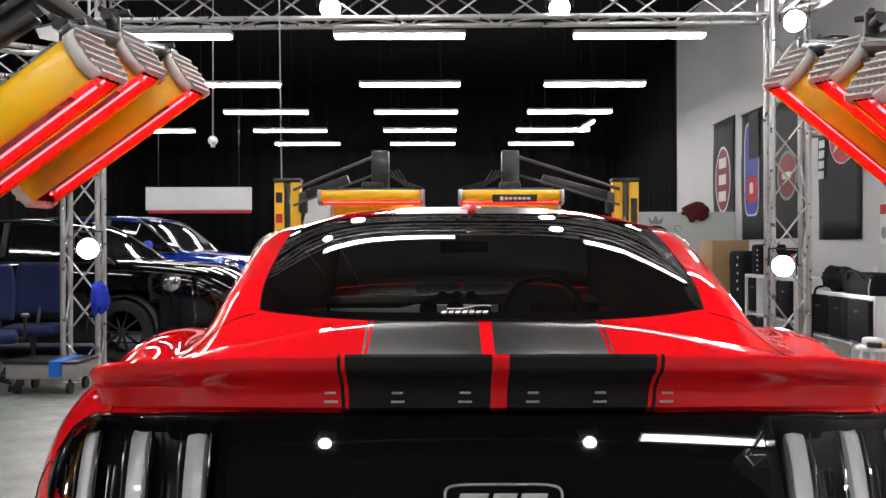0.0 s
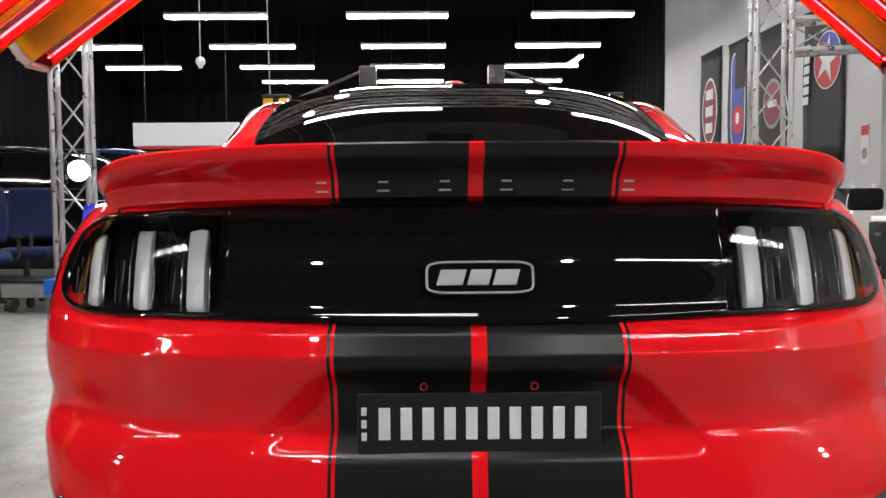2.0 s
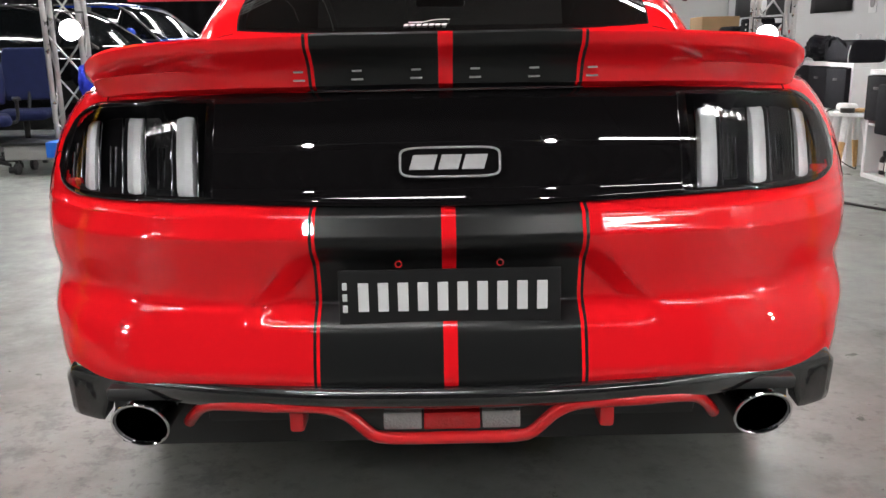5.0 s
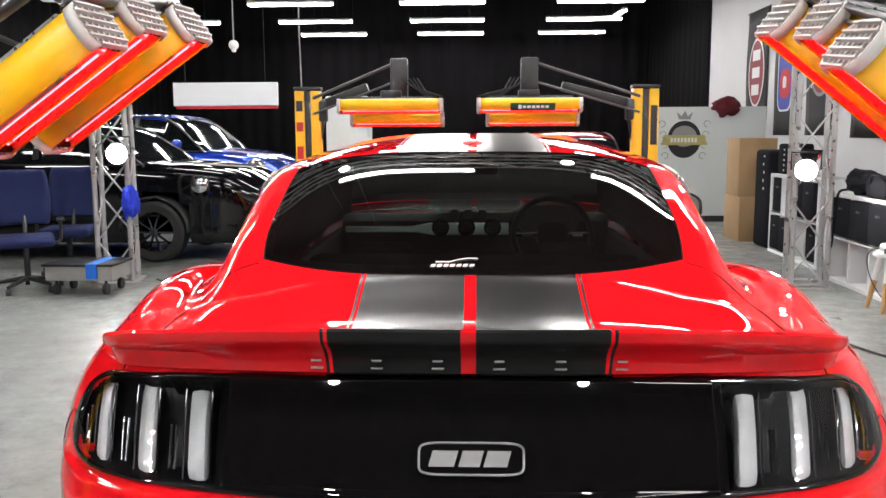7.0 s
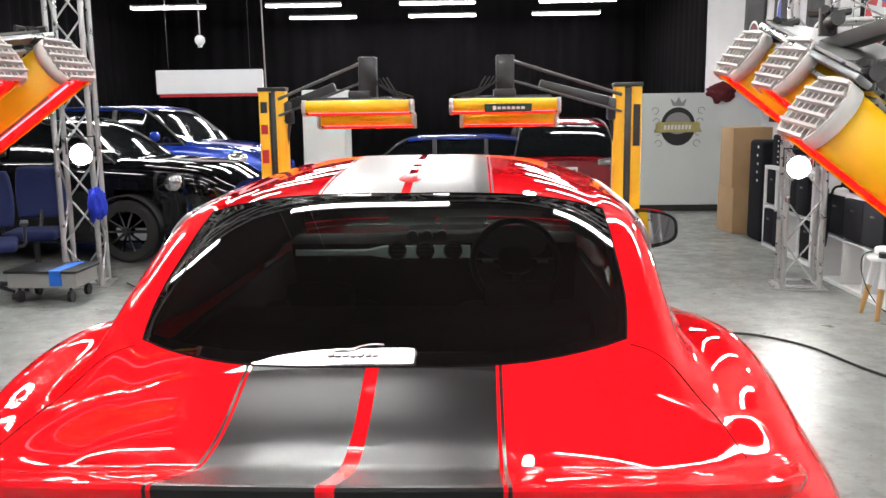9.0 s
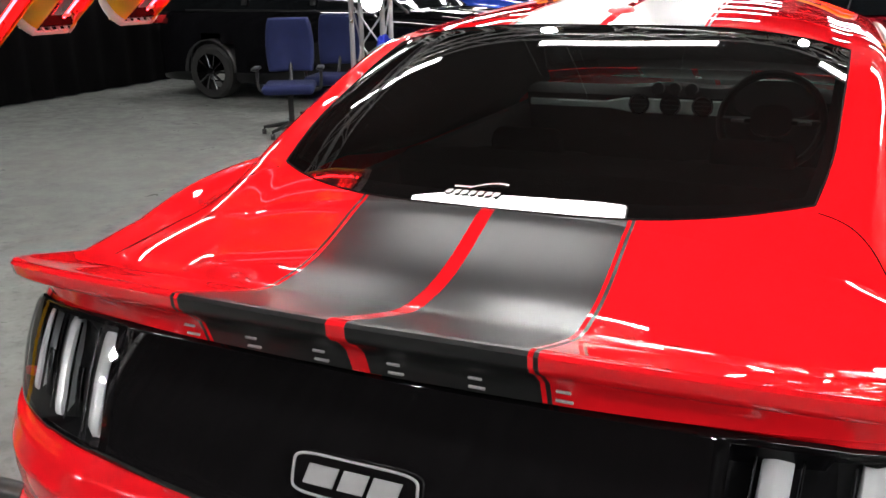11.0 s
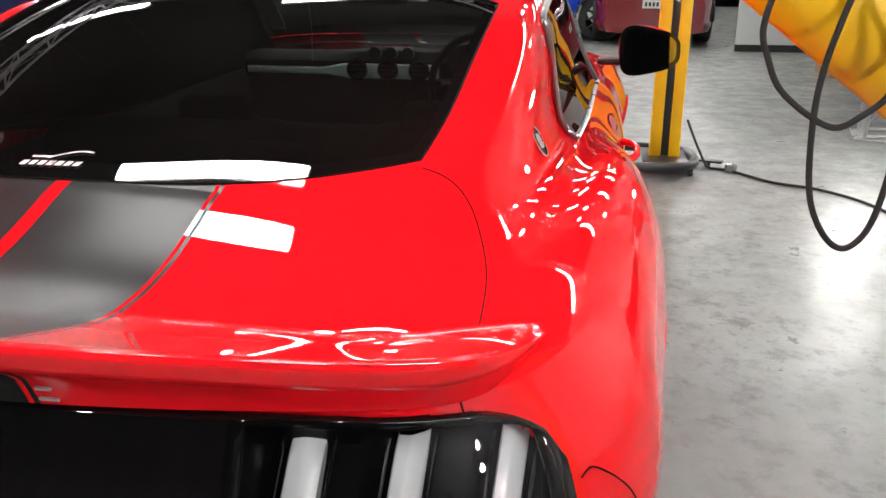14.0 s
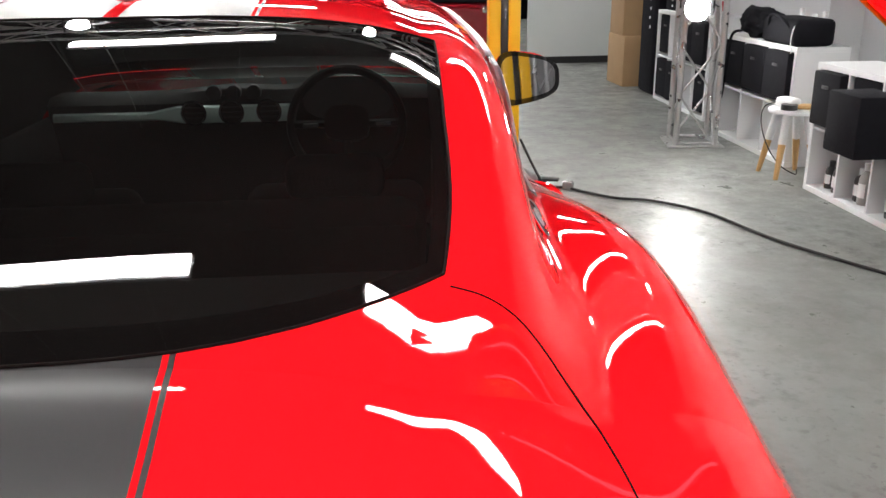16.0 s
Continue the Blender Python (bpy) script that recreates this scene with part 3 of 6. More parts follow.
def rear_line(z, s):
    """The plan of the tail at height z: s runs from 0 in the middle over 1 at the bend's start to 2 on the flank at y = 0.6."""
    r0 = glide(REAR_Z, REAR_Y, z)
    if s <= 1:
        x = BEND_X * s
        return x, r0 + 0.028 * s * s
    w, lean = float(np.interp(z, SIDE_Z, SIDE_X)), float(np.interp(z, SIDE_Z, LEAN))
    p0, p3 = np.array((BEND_X, r0 + 0.028)), np.array((w, 0.6))
    low = float(np.clip((0.76 - z) / 0.25, 0, 1))
    k1, k2 = 0.27 + 0.06 * low, 0.33 + 0.11 * low
    p1, p2 = p0 + np.array((k1, k1 * 0.124)), p3 - np.array((lean, 1.0)) * k2
    t = s - 1
    q = (1 - t) ** 3 * p0 + 3 * t * (1 - t) ** 2 * p1 + 3 * t * t * (1 - t) * p2 + t**3 * p3
    # The corner is drawn in above the lower swell of the bumper.
    waist = math.sin(math.pi * t) * (0.008 * math.exp(-(((z - 0.615) / 0.035) ** 2)) - 0.005 * math.exp(-(((z - 0.545) / 0.03) ** 2)))
    return float(q[0]) - waist, float(q[1]) + 0.4 * waist


def rear_point(z, s, off=0.0):
    """A place on the tail, off metres proud of it; s below 0 lies on the other side."""
    a = abs(s)
    x, y = rear_line(z, a)
    if off:
        e = 0.01
        x2, y2 = rear_line(z, min(a + e, 2.0))
        x1, y1 = rear_line(z, max(a - e, 0.0))
        up = rear_line(min(z + e, 0.98), a)[1]
        dn = rear_line(max(z - e, 0.43), a)[1]
        tx = Vector((x2 - x1, y2 - y1, 0)).normalized()
        tz = Vector((0, (up - dn) * (1.0 if a < 1.2 else 0.4), min(z + e, 0.98) - max(z - e, 0.43))).normalized()
        n = tx.cross(tz).normalized()
        x, y, z = x + n.x * off, y + n.y * off, z + n.z * off
    return (math.copysign(x, s) if s else x), y, z


def s_at(x):
    """s for a half width x about the tail's middle height."""
    lo, hi = 0.0, 2.0
    for _ in range(30):
        mid = (lo + hi) / 2
        lo, hi = (mid, hi) if rear_line(0.87, mid)[0] < x else (lo, mid)
    return lo


def mirrored(row):
    return [(-p[0], p[1], p[2]) for p in row[:0:-1]] + list(row)


S_END = s_at(0.806)


def panel_edges(s):
    a = abs(s) / S_END
    lo = 0.776 + 0.014 * a**2
    hi = 0.992 - 0.026 * a**2.2
    e = max(0.0, (a - 0.885) / 0.115)
    k = 1 - math.sqrt(max(0.0, 1 - min(1, e) ** 2))
    mid = 0.5 * (lo + hi) - 0.01
    return lo + (mid - lo) * 0.62 * k, hi - (hi - mid) * 0.72 * k


# Tail skin with the recess round the number plate.
SCOL = [k / 44 for k in range(45)] + [1 + k / 66 for k in range(1, 67)]
ZROW = list(np.linspace(0.42, 0.7, 64)) + list(np.linspace(0.704, 0.80, 52)) + list(np.linspace(0.8035, 0.985, 52))
rows = []
for z in ZROW:
    row = []
    for s in SCOL:
        x, y, _ = rear_point(z, s)
        half = float(np.interp(z, (0.55, 0.575, 0.70), (0.42, 0.405, 0.285)))
        inside = float(np.clip((half - x) / 0.06, 0, 1))
        tall = float(np.clip((z - 0.545) / 0.05, 0, 1) * np.clip((0.718 - z) / 0.045, 0, 1))
        tall = tall * tall * (3 - 2 * tall)
        row.append((x, y + 0.030 * inside * tall, z))
    rows.append(mirrored(row))
S_IN, S_OUT = s_at(0.458), s_at(0.797)


def lamp_hole(z, s):
    lo, hi = panel_edges(s)
    edge = 0.004 + 0.022 * float(np.clip((abs(s) - S_OUT + 0.14) / 0.14, 0, 1))
    return S_IN - 0.12 < abs(s) < S_OUT - 0.005 and lo + edge < z < hi - edge


def bumper_cell(i, j):
    k = abs(j - len(SCOL) + 1)
    return not lamp_hole(ZROW[i], SCOL[k])


bm = bmesh.new()
sheet(bm, rows, bumper_cell)
part("rear_bumper", bm, RED, car)

# Deck: from the tail's top edge forward to the rear window.
TOPC = [rear_line(0.985, s) for s in np.linspace(0.6, 2, 60)]
CUT = [k for k in range(J_SHOULDER, 7 * SUB) if SEC6[k][1] > 0.985][-1]
TOP6 = SEC6[: CUT + 1] + [(float(np.interp(0.985, SIDE_Z, SIDE_X)), 0.985)]


DECK = even_curve((0.100, 0.200, 0.280, 0.340, 0.360, 0.380, 0.400, 0.420, 0.440, 0.460, 0.480, 0.500, 0.520, 0.540, 0.555, 0.565, 0.575, 0.585, 0.600), (0.4051, 0.4051, 0.4091, 0.4221, 0.4314, 0.4496, 0.4766, 0.5114, 0.5534, 0.6017, 0.6556, 0.7139, 0.7753, 0.8387, 0.8866, 0.9174, 0.9452, 0.9689, 1.0000))


def deck_k(y):
    """How high the boot lid stands at y: it sags between the rear window and the spoiler."""
    return float(DECK(y))


def deck_z(u, z, y):
    """Height of the boot lid at y, where the section at its front has height z at half width u."""
    fade = min(1.0, max(0.0, (u - 0.42) / 0.28))
    dip = 0.85 * GLASS_D[0] * (min(u, 0.5) / 0.5) ** 3 * (1 - fade * fade * (3 - 2 * fade))
    k = deck_k(y)
    return 0.985 + (z - 0.985) * k - dip * (1 - k)


def top_z(x, y):
    """The height of the upper body at x, y."""
    x = abs(x)
    if y >= 0.6:
        sec = section(y)
        return float(np.interp(x, [p[0] for p in sec[: 6 * SUB]], [p[1] for p in sec[: 6 * SUB]]))
    xe = float(np.interp(y, [p[1] for p in TOPC], [p[0] for p in TOPC]))
    u = min(1.0, x / xe) ** (1 + 0.9 * (0.6 - y)) * TOP6[-1][0]
    z6 = float(np.interp(u, [p[0] for p in TOP6], [p[1] for p in TOP6]))
    return deck_z(u, z6, y)


rows = []
for y in np.linspace(0.155, 0.6, 90):
    xe = float(np.interp(y, [p[1] for p in TOPC], [p[0] for p in TOPC]))
    rows.append(mirrored([((p[0] / TOP6[-1][0]) ** (1 / (1 + 0.9 * (0.6 - y))) * xe, y, deck_z(p[0], p[1], y)) for p in TOP6]))
bm = bmesh.new()
sheet(bm, rows)
part("boot_lid", bm, RED, car)


# Main shell, rows bent to follow the rear window's lower edge.
def bent(j, amount):
    x = min(1.0, 0.72 * j / SUB if j < SUB else 0.72 + 0.28 * (j - SUB) / SUB)
    return amount * x**3.6


ROWS = [(0.6 + 0.004 * k / 5, 0.168 * (k / 5)) for k in range(6)]
ROWS += [(0.604 + (1.448 - 0.604) * k / 34, 0.168 + (0.018 - 0.168) * k / 34) for k in range(1, 35)]
I_LOW, I_TOP = 5, 39
ROWS += [(1.448 + (4.75 - 1.448) * (k / 66), 0.018 * max(0, 1 - k / 8)) for k in range(1, 67)]
SHELL = []
for yv, am in ROWS:
    row = []
    cache = {}
    for j in range(10 * SUB + 1):
        y = min(4.75, yv + bent(j, am))
        key = round(y, 5)
        if key not in cache:
            cache[key] = section(y)
        x, z = cache[key][j]
        row.append((x, y, z))
    SHELL.append(row)
NJ = 10 * SUB
FULL = [mirrored(r) for r in SHELL]


def side_j(j):
    return abs(j - NJ) if j >= NJ else NJ - j - 1


def in_arch(p):
    return any(math.hypot(p[1] - wy, p[2] - 0.345) < 0.375 for wy in (1.10, 3.82)) and abs(p[0]) > 0.6 and p[2] < 0.74


SIDE_ROWS = [i for i in range(len(ROWS)) if 1.36 < ROWS[i][0] < 2.74]


def shell_cell(i, j):
    k = side_j(j)
    if I_LOW <= i < I_TOP and k < J_GLASS:
        return False
    if i in SIDE_ROWS[5:-2] and J_RAIL + 2 <= k < J_BELT - 2:
        return False
    y = ROWS[i][0]
    if 2.72 < y < 3.28 and k < J_GLASS:
        return False
    return not in_arch(FULL[i][j])


bm = bmesh.new()
sheet(bm, FULL, shell_cell)
part("body_shell", bm, RED, car)

# Dark lining of the cabin.
bm = bmesh.new()
LINING = [[(x * 0.975, y, z - 0.022) for x, y, z in r] for r in FULL]
sheet(bm, LINING, lambda i, j: 0.66 < FULL[i][j][1] < 3.3 and side_j(j) < J_SHOULDER + 2 and not (I_LOW - 1 <= i < I_TOP and side_j(j) < J_GLASS) and not (2.7 < ROWS[i][0] and side_j(j) < J_GLASS))
part("cabin_lining", bm, CABIN_BLACK, car)

# Glass.
bm = bmesh.new()
sheet(bm, [r[NJ - J_GLASS : NJ + J_GLASS + 1] for r in FULL[I_LOW : I_TOP + 1]])
glass = part("rear_window", bm, REAR_GLASS, car, "dark tinted rear window glass")
glass.visible_shadow = False
bm = bmesh.new()
sheet(bm, [[(x, y, z + 0.002) for x, y, z in r[NJ - J_GLASS : NJ + J_GLASS + 1]] for r, q in zip(FULL, ROWS) if 2.66 < q[0] < 3.36])
wind = part("windscreen", bm, REAR_GLASS, car)
wind.visible_shadow = False


def outline(r0, r1, c0, c1, off=0.0):
    """The edge of a patch of the shell as a closed line."""
    a = [Vector(FULL[r0][c]) for c in range(c0, c1 + 1)]
    b = [Vector(FULL[r][c1]) for r in range(r0 + 1, r1 + 1)]
    c = [Vector(FULL[r1][c]) for c in range(c1 - 1, c0 - 1, -1)]
    d = [Vector(FULL[r][c0]) for r in range(r1 - 1, r0, -1)]
    return a + b + c + d


bm = bmesh.new()
pipe(bm, outline(I_LOW, I_TOP, NJ - J_GLASS, NJ + J_GLASS), 0.0022, 6, True)
part("window_seal", bm, SEAM, car)
# Black printed border inside the rear window.
for name, r0, r1, c0, c1 in (("border", I_TOP - 3, I_TOP, NJ - J_GLASS, NJ + J_GLASS), ("border", I_LOW, I_LOW + 2, NJ - J_GLASS, NJ + J_GLASS),
                             ("border", I_LOW, I_TOP, NJ - J_GLASS, NJ - J_GLASS + 1), ("border", I_LOW, I_TOP, NJ + J_GLASS - 1, NJ + J_GLASS)):
    bm = bmesh.new()
    sheet(bm, [[(x, y, z - 0.006) for x, y, z in r[c0 : c1 + 1]] for r in FULL[r0 : r1 + 1]])
    part(name, bm, GLOSS_BLACK, glass)

for sx in (-1, 1):
    r0, r1 = SIDE_ROWS[0], SIDE_ROWS[-1]
    rows = []
    n = r1 - r0
    lo, hi = J_RAIL + 0.25, J_BELT + 0.2
    for i in range(r0, r1 + 1):
        t = (i - r0) / n
        # The rear end narrows to a rounded tip low down.
        top = lo + (hi - lo) * 0.42 * max(0.0, 1 - t / 0.14) ** 2
        low = hi - (hi - lo) * 0.30 * max(0.0, 1 - t / 0.12) ** 2
        row = []
        for k in range(9):
            f = top + (low - top) * k / 8
            j = int(f)
            a, b = Vector(SHELL[i][j]), Vector(SHELL[i][j + 1])
            p = a.lerp(b, f - j)
            row.append((sx * (p.x + 0.007), p.y, p.z + 0.003))
        rows.append(row)
    bm = bmesh.new()
    sheet(bm, rows)
    sw = part("side_window", bm, SIDE_GLASS, car, "dark tinted side window glass")
    sw.visible_shadow = False
    rim = [r[0] for r in rows] + rows[-1][1:] + [r[-1] for r in rows[-2::-1]] + rows[0][-2:0:-1]
    bm = bmesh.new()
    pipe(bm, rim, 0.0075, 8, True)
    part("window_trim", bm, TRIM_GREY, sw, "dull silver window trim")

# Gloss black tail panel with the lamp units.
def tail_patch(s0, s1, n, nz, off, f0=0.0, f1=1.0, skew=0.0):
    """Rows of places over the panel between s0 and s1."""
    rows = []
    for i in range(nz + 1):
        f = f0 + (f1 - f0) * i / nz
        row = []
        for j in range(n + 1):
            s = s0 + (s1 - s0) * j / n + math.copysign(skew, s0) * (0.5 - f)
            lo, hi = panel_edges(s)
            row.append(rear_point(min(lo + (hi - lo) * f, 0.984), s, off))
        rows.append(row)
    return rows


def thick(ob, t):
    so = ob.modifiers.new("thick", "SOLIDIFY")
    so.thickness, so.offset = t, 0
    return ob


def panel_cell(i, j):
    mid = abs(-S_END + 2 * S_END * (j + 0.5) / 120)
    return not (S_IN < mid < S_OUT - 0.02 and 0 < i < 15)


bm = bmesh.new()
sheet(bm, tail_patch(-S_END, S_END, 120, 16, 0.005), panel_cell)
thick(part("tail_panel", bm, GLOSS_BLACK, car, "gloss black panel between the tail lamps"), 0.004)


def tail_y(x, z):
    """How far along the car the tail lies at half width x and height z."""
    lo, hi = 0.0, 2.0
    for _ in range(24):
        mid = (lo + hi) / 2
        lo, hi = (mid, hi) if rear_line(z, mid)[0] < x else (lo, mid)
    return rear_line(z, lo)[1]


for sx in (-1, 1):
    # Deep black bowl behind a clear cover.
    rows = []
    for i in range(15):
        row = []
        for j in range(41):
            s = S_IN - 0.02 + (S_OUT - S_IN + 0.03) * j / 40
            lo, hi = panel_edges(s)
            z = min(lo + (hi - lo) * (0.03 + 0.94 * i / 14), 0.982)
            e = min(i, 14 - i, j * 0.8, (40 - j) * 0.8)
            row.append(rear_point(z, sx * s, 0.002 - 0.052 * min(1.0, e / 2.2) ** 0.7))
        rows.append(row)
    bm = bmesh.new()
    sheet(bm, rows)
    unit = part("tail_lamp", bm, SMOKED, car, "dark tail lamp with three upright lenses")
    for x0, wd, z1 in ((0.493, 0.037, 0.943), (0.605, 0.034, 0.938), (0.716, 0.032, 0.930)):
        rows = []
        for i in range(15):
            t = i / 14
            z = 0.792 + (z1 - 0.792) * t
            xa = x0 + 0.012 * t
            back = 0.010 + 0.024 * t + 0.012 * max(0.0, 1 - i / 2.0) ** 2 + 0.010 * max(0.0, 1 - (14 - i) / 1.5) ** 2
            row = []
            for f, d in ((0.0, 0.030), (0.0, 0.004), (0.06, 0.0), (0.42, -0.004), (0.5, -0.003), (0.9, 0.003), (1.0, 0.007), (1.0, 0.032)):
                x = xa + wd * f
                row.append((sx * x, tail_y(x, z) + back + d, z))
            rows.append(row)
        bm = bmesh.new()
        sheet(bm, rows)
        bm.faces.new([v for v in bm.verts if abs(v.co.z - 0.792) < 1e-6])
        part("lens", bm, LENS, unit, "pale upright lamp lens")
        for dx in (-0.008, wd + 0.014 - 0.004):
            bm = bmesh.new()
            pipe(bm, [(sx * (x0 + dx + 0.012 * t), tail_y(x0 + dx + 0.012 * t, 0.792 + (z1 - 0.792) * t) + 0.018 + 0.02 * t, 0.792 + (z1 - 0.792) * t) for t in np.linspace(0, 1, 9)], 0.0022, 6)
            part("lens_rim", bm, DARK_CHROME, unit)
        for dx in (wd + 0.030, wd + 0.041):
            bm = bmesh.new()
            pipe(bm, [(sx * (x0 + dx), tail_y(x0 + dx, z) + 0.022, z) for z in np.linspace(0.806, 0.884, 6)], 0.003, 6)
            part("flute", bm, DARK_CHROME, unit)
    bm = bmesh.new()
    box(bm, (sx * 0.772, tail_y(0.772, 0.81) + 0.012, 0.808), (0.03, 0.012, 0.022), 0.004)
    part("reflector", bm, RED_LENS, unit, "small red corner reflector")
    bm = bmesh.new()
    sheet(bm, tail_patch(sx * (S_IN - 0.012), sx * (S_OUT - 0.004), 40, 14, 0.0085, 0.03, 0.97))
    cover = part("lamp_cover", bm, LAMP_COVER, unit, "clear glossy lamp cover")
    cover.visible_shadow = False

# Badge on the panel: a chrome frame round three slabs.
b0, b1 = Vector(rear_point(0.832, 0)), Vector(rear_point(0.882, 0))
tilt = math.atan2(b1.z - b0.z, b1.y - b0.y)
BM = Matrix.Translation((0.005, (b0.y + b1.y) / 2 - 0.011, 0.857)) @ Matrix.Rotation(tilt, 4, "X")
badge = None
bm = bmesh.new()
slab(bm, oval(0, 0, 0.094, 0.028, 40, 6.0), 0.004, BM)
badge = part("badge", bm, GLOSS_BLACK, car, "black badge with chrome frame and chrome slabs")
bm = bmesh.new()
pipe(bm, [BM @ Vector((x, y, 0.005)) for x, y in oval(0, 0, 0.094, 0.028, 48, 6.0)], 0.0022, 6, True)
part("badge_frame", bm, BADGE_SILVER, badge)
for x, wd in ((-0.050, 0.046), (0.0, 0.038), (0.047, 0.042)):
    bm = bmesh.new()
    slab(bm, [(x - wd / 2 - 0.004, -0.014), (x + wd / 2 - 0.004, -0.014), (x + wd / 2 + 0.004, 0.014), (x - wd / 2 + 0.004, 0.014)], 0.006, BM)
    part("badge_slab", bm, BADGE_SILVER, badge)


# Spoiler along the boot's rear edge; the foot of its ramp follows the boot lid in one even curve.
FOOT = np.polyfit([p[0] ** 2 for p in TOP6 if p[0] < 0.77], [p[1] for p in TOP6 if p[0] < 0.77], 4)


def under_ramp(x, y):
    return 0.985 + (float(np.polyval(FOOT, x * x)) - 0.985) * deck_k(y)


# Lip, foot of the ramp and lower edge of the spoiler, from the middle out to the tip on the flank.
LIP = even_curve((0, 0.3, 0.5, 0.62, 0.71, 0.81, 0.95), [(0, 0.058, 1.098), (0.3, 0.066, 1.097), (0.5, 0.088, 1.090), (0.62, 0.120, 1.080), (0.692, 0.175, 1.063), (0.737, 0.262, 1.036), (0.768, 0.388, 1.002)])
RAMP_FOOT = even_curve((0, 0.3, 0.5, 0.62, 0.71, 0.81, 0.95), [(0, 0.288), (0.3, 0.294), (0.49, 0.314), (0.60, 0.344), (0.665, 0.380), (0.71, 0.402), (0.752, 0.420)])
BASE = even_curve((0, 0.3, 0.5, 0.62, 0.71, 0.81, 0.95), [(0, 0.122, 0.998), (0.3, 0.135, 0.996), (0.5, 0.165, 0.992), (0.62, 0.200, 0.986), (0.695, 0.245, 0.980), (0.738, 0.310, 0.985), (0.766, 0.392, 0.997)])
LIP_END = 0.95


def spoiler_row(t):
    """One cross-section of the spoiler; t is about the way along its lip."""
    lip, foot, base = (Vector([float(v) for v in c(t)]) for c in (LIP, RAMP_FOOT, BASE))
    flat = Vector((lip.x, lip.y))
    inward = (foot - flat).normalized()
    reach = flat + inward * min(0.020, 0.3 * (foot - flat).length)
    rise = lip.z - 0.0035 - under_ramp(reach.x, reach.y)
    pts = []
    for f in np.linspace(0, 1, 22):
        p = foot.lerp(reach, f)
        pts.append((p.x, p.y, under_ramp(p.x, p.y) + 0.0015 * (1 - f) + rise * (math.sqrt(f * f + 0.03) - 0.1732) / 0.8417))
    k = min(1.0, max(0.06, (lip.z - base.z) / 0.09))
    for d, h in ((0.014, 0.002), (0.006, 0.001), (0.0, 0.005), (0.002, 0.020), (0.010, 0.030), (0.030, 0.042)):
        p = flat + inward * d * k
        pts.append((p.x, p.y, lip.z - h * k))
    b = Vector((base.x, base.y))
    for d, h in ((-0.016, 0.040), (-0.008, 0.022), (-0.001, 0.004), (0.02, -0.006), (0.06, -0.006)):
        p = b + inward * d * k
        pts.append((p.x, p.y, base.z + h * k))
    return pts


TS = list(np.linspace(0, 0.6, 26)) + list(np.linspace(0.62, LIP_END, 24))
half = [spoiler_row(t) for t in TS]
rows = [[(-x, y, z) for x, y, z in r] for r in half[:0:-1]] + half
bm = bmesh.new()
sheet(bm, rows)
spoiler = part("spoiler", bm, RED, car, "red ducktail spoiler with black middle")
for k in range(6):
    x = (-5 + 2 * k) * 0.0555
    bm = bmesh.new()
    r = spoiler_row(abs(x))
    p, q = Vector(r[-5]), Vector(r[-3])
    p.x = q.x = x
    d = (p - q).normalized()
    m = Matrix.Translation((p + q) / 2 + Vector((0, -0.004, 0.002))) @ Matrix.Rotation(math.atan2(d.z, d.y), 4, "X")
    for yy, w0 in ((-0.0085, 0.011), (0.0085, 0.009)):
        slab(bm, [(-w0, yy - 0.0014), (w0, yy - 0.0014), (w0, yy + 0.0014), (-w0, yy + 0.0014)], 0.003, m)
    part("chrome_mark", bm, BADGE_SILVER, spoiler, "small chrome lettering mark")


def seam(pts, r=0.0011):
    bm = bmesh.new()
    pipe(bm, pts, r, 6)
    part("panel_gap", bm, SEAM, car)


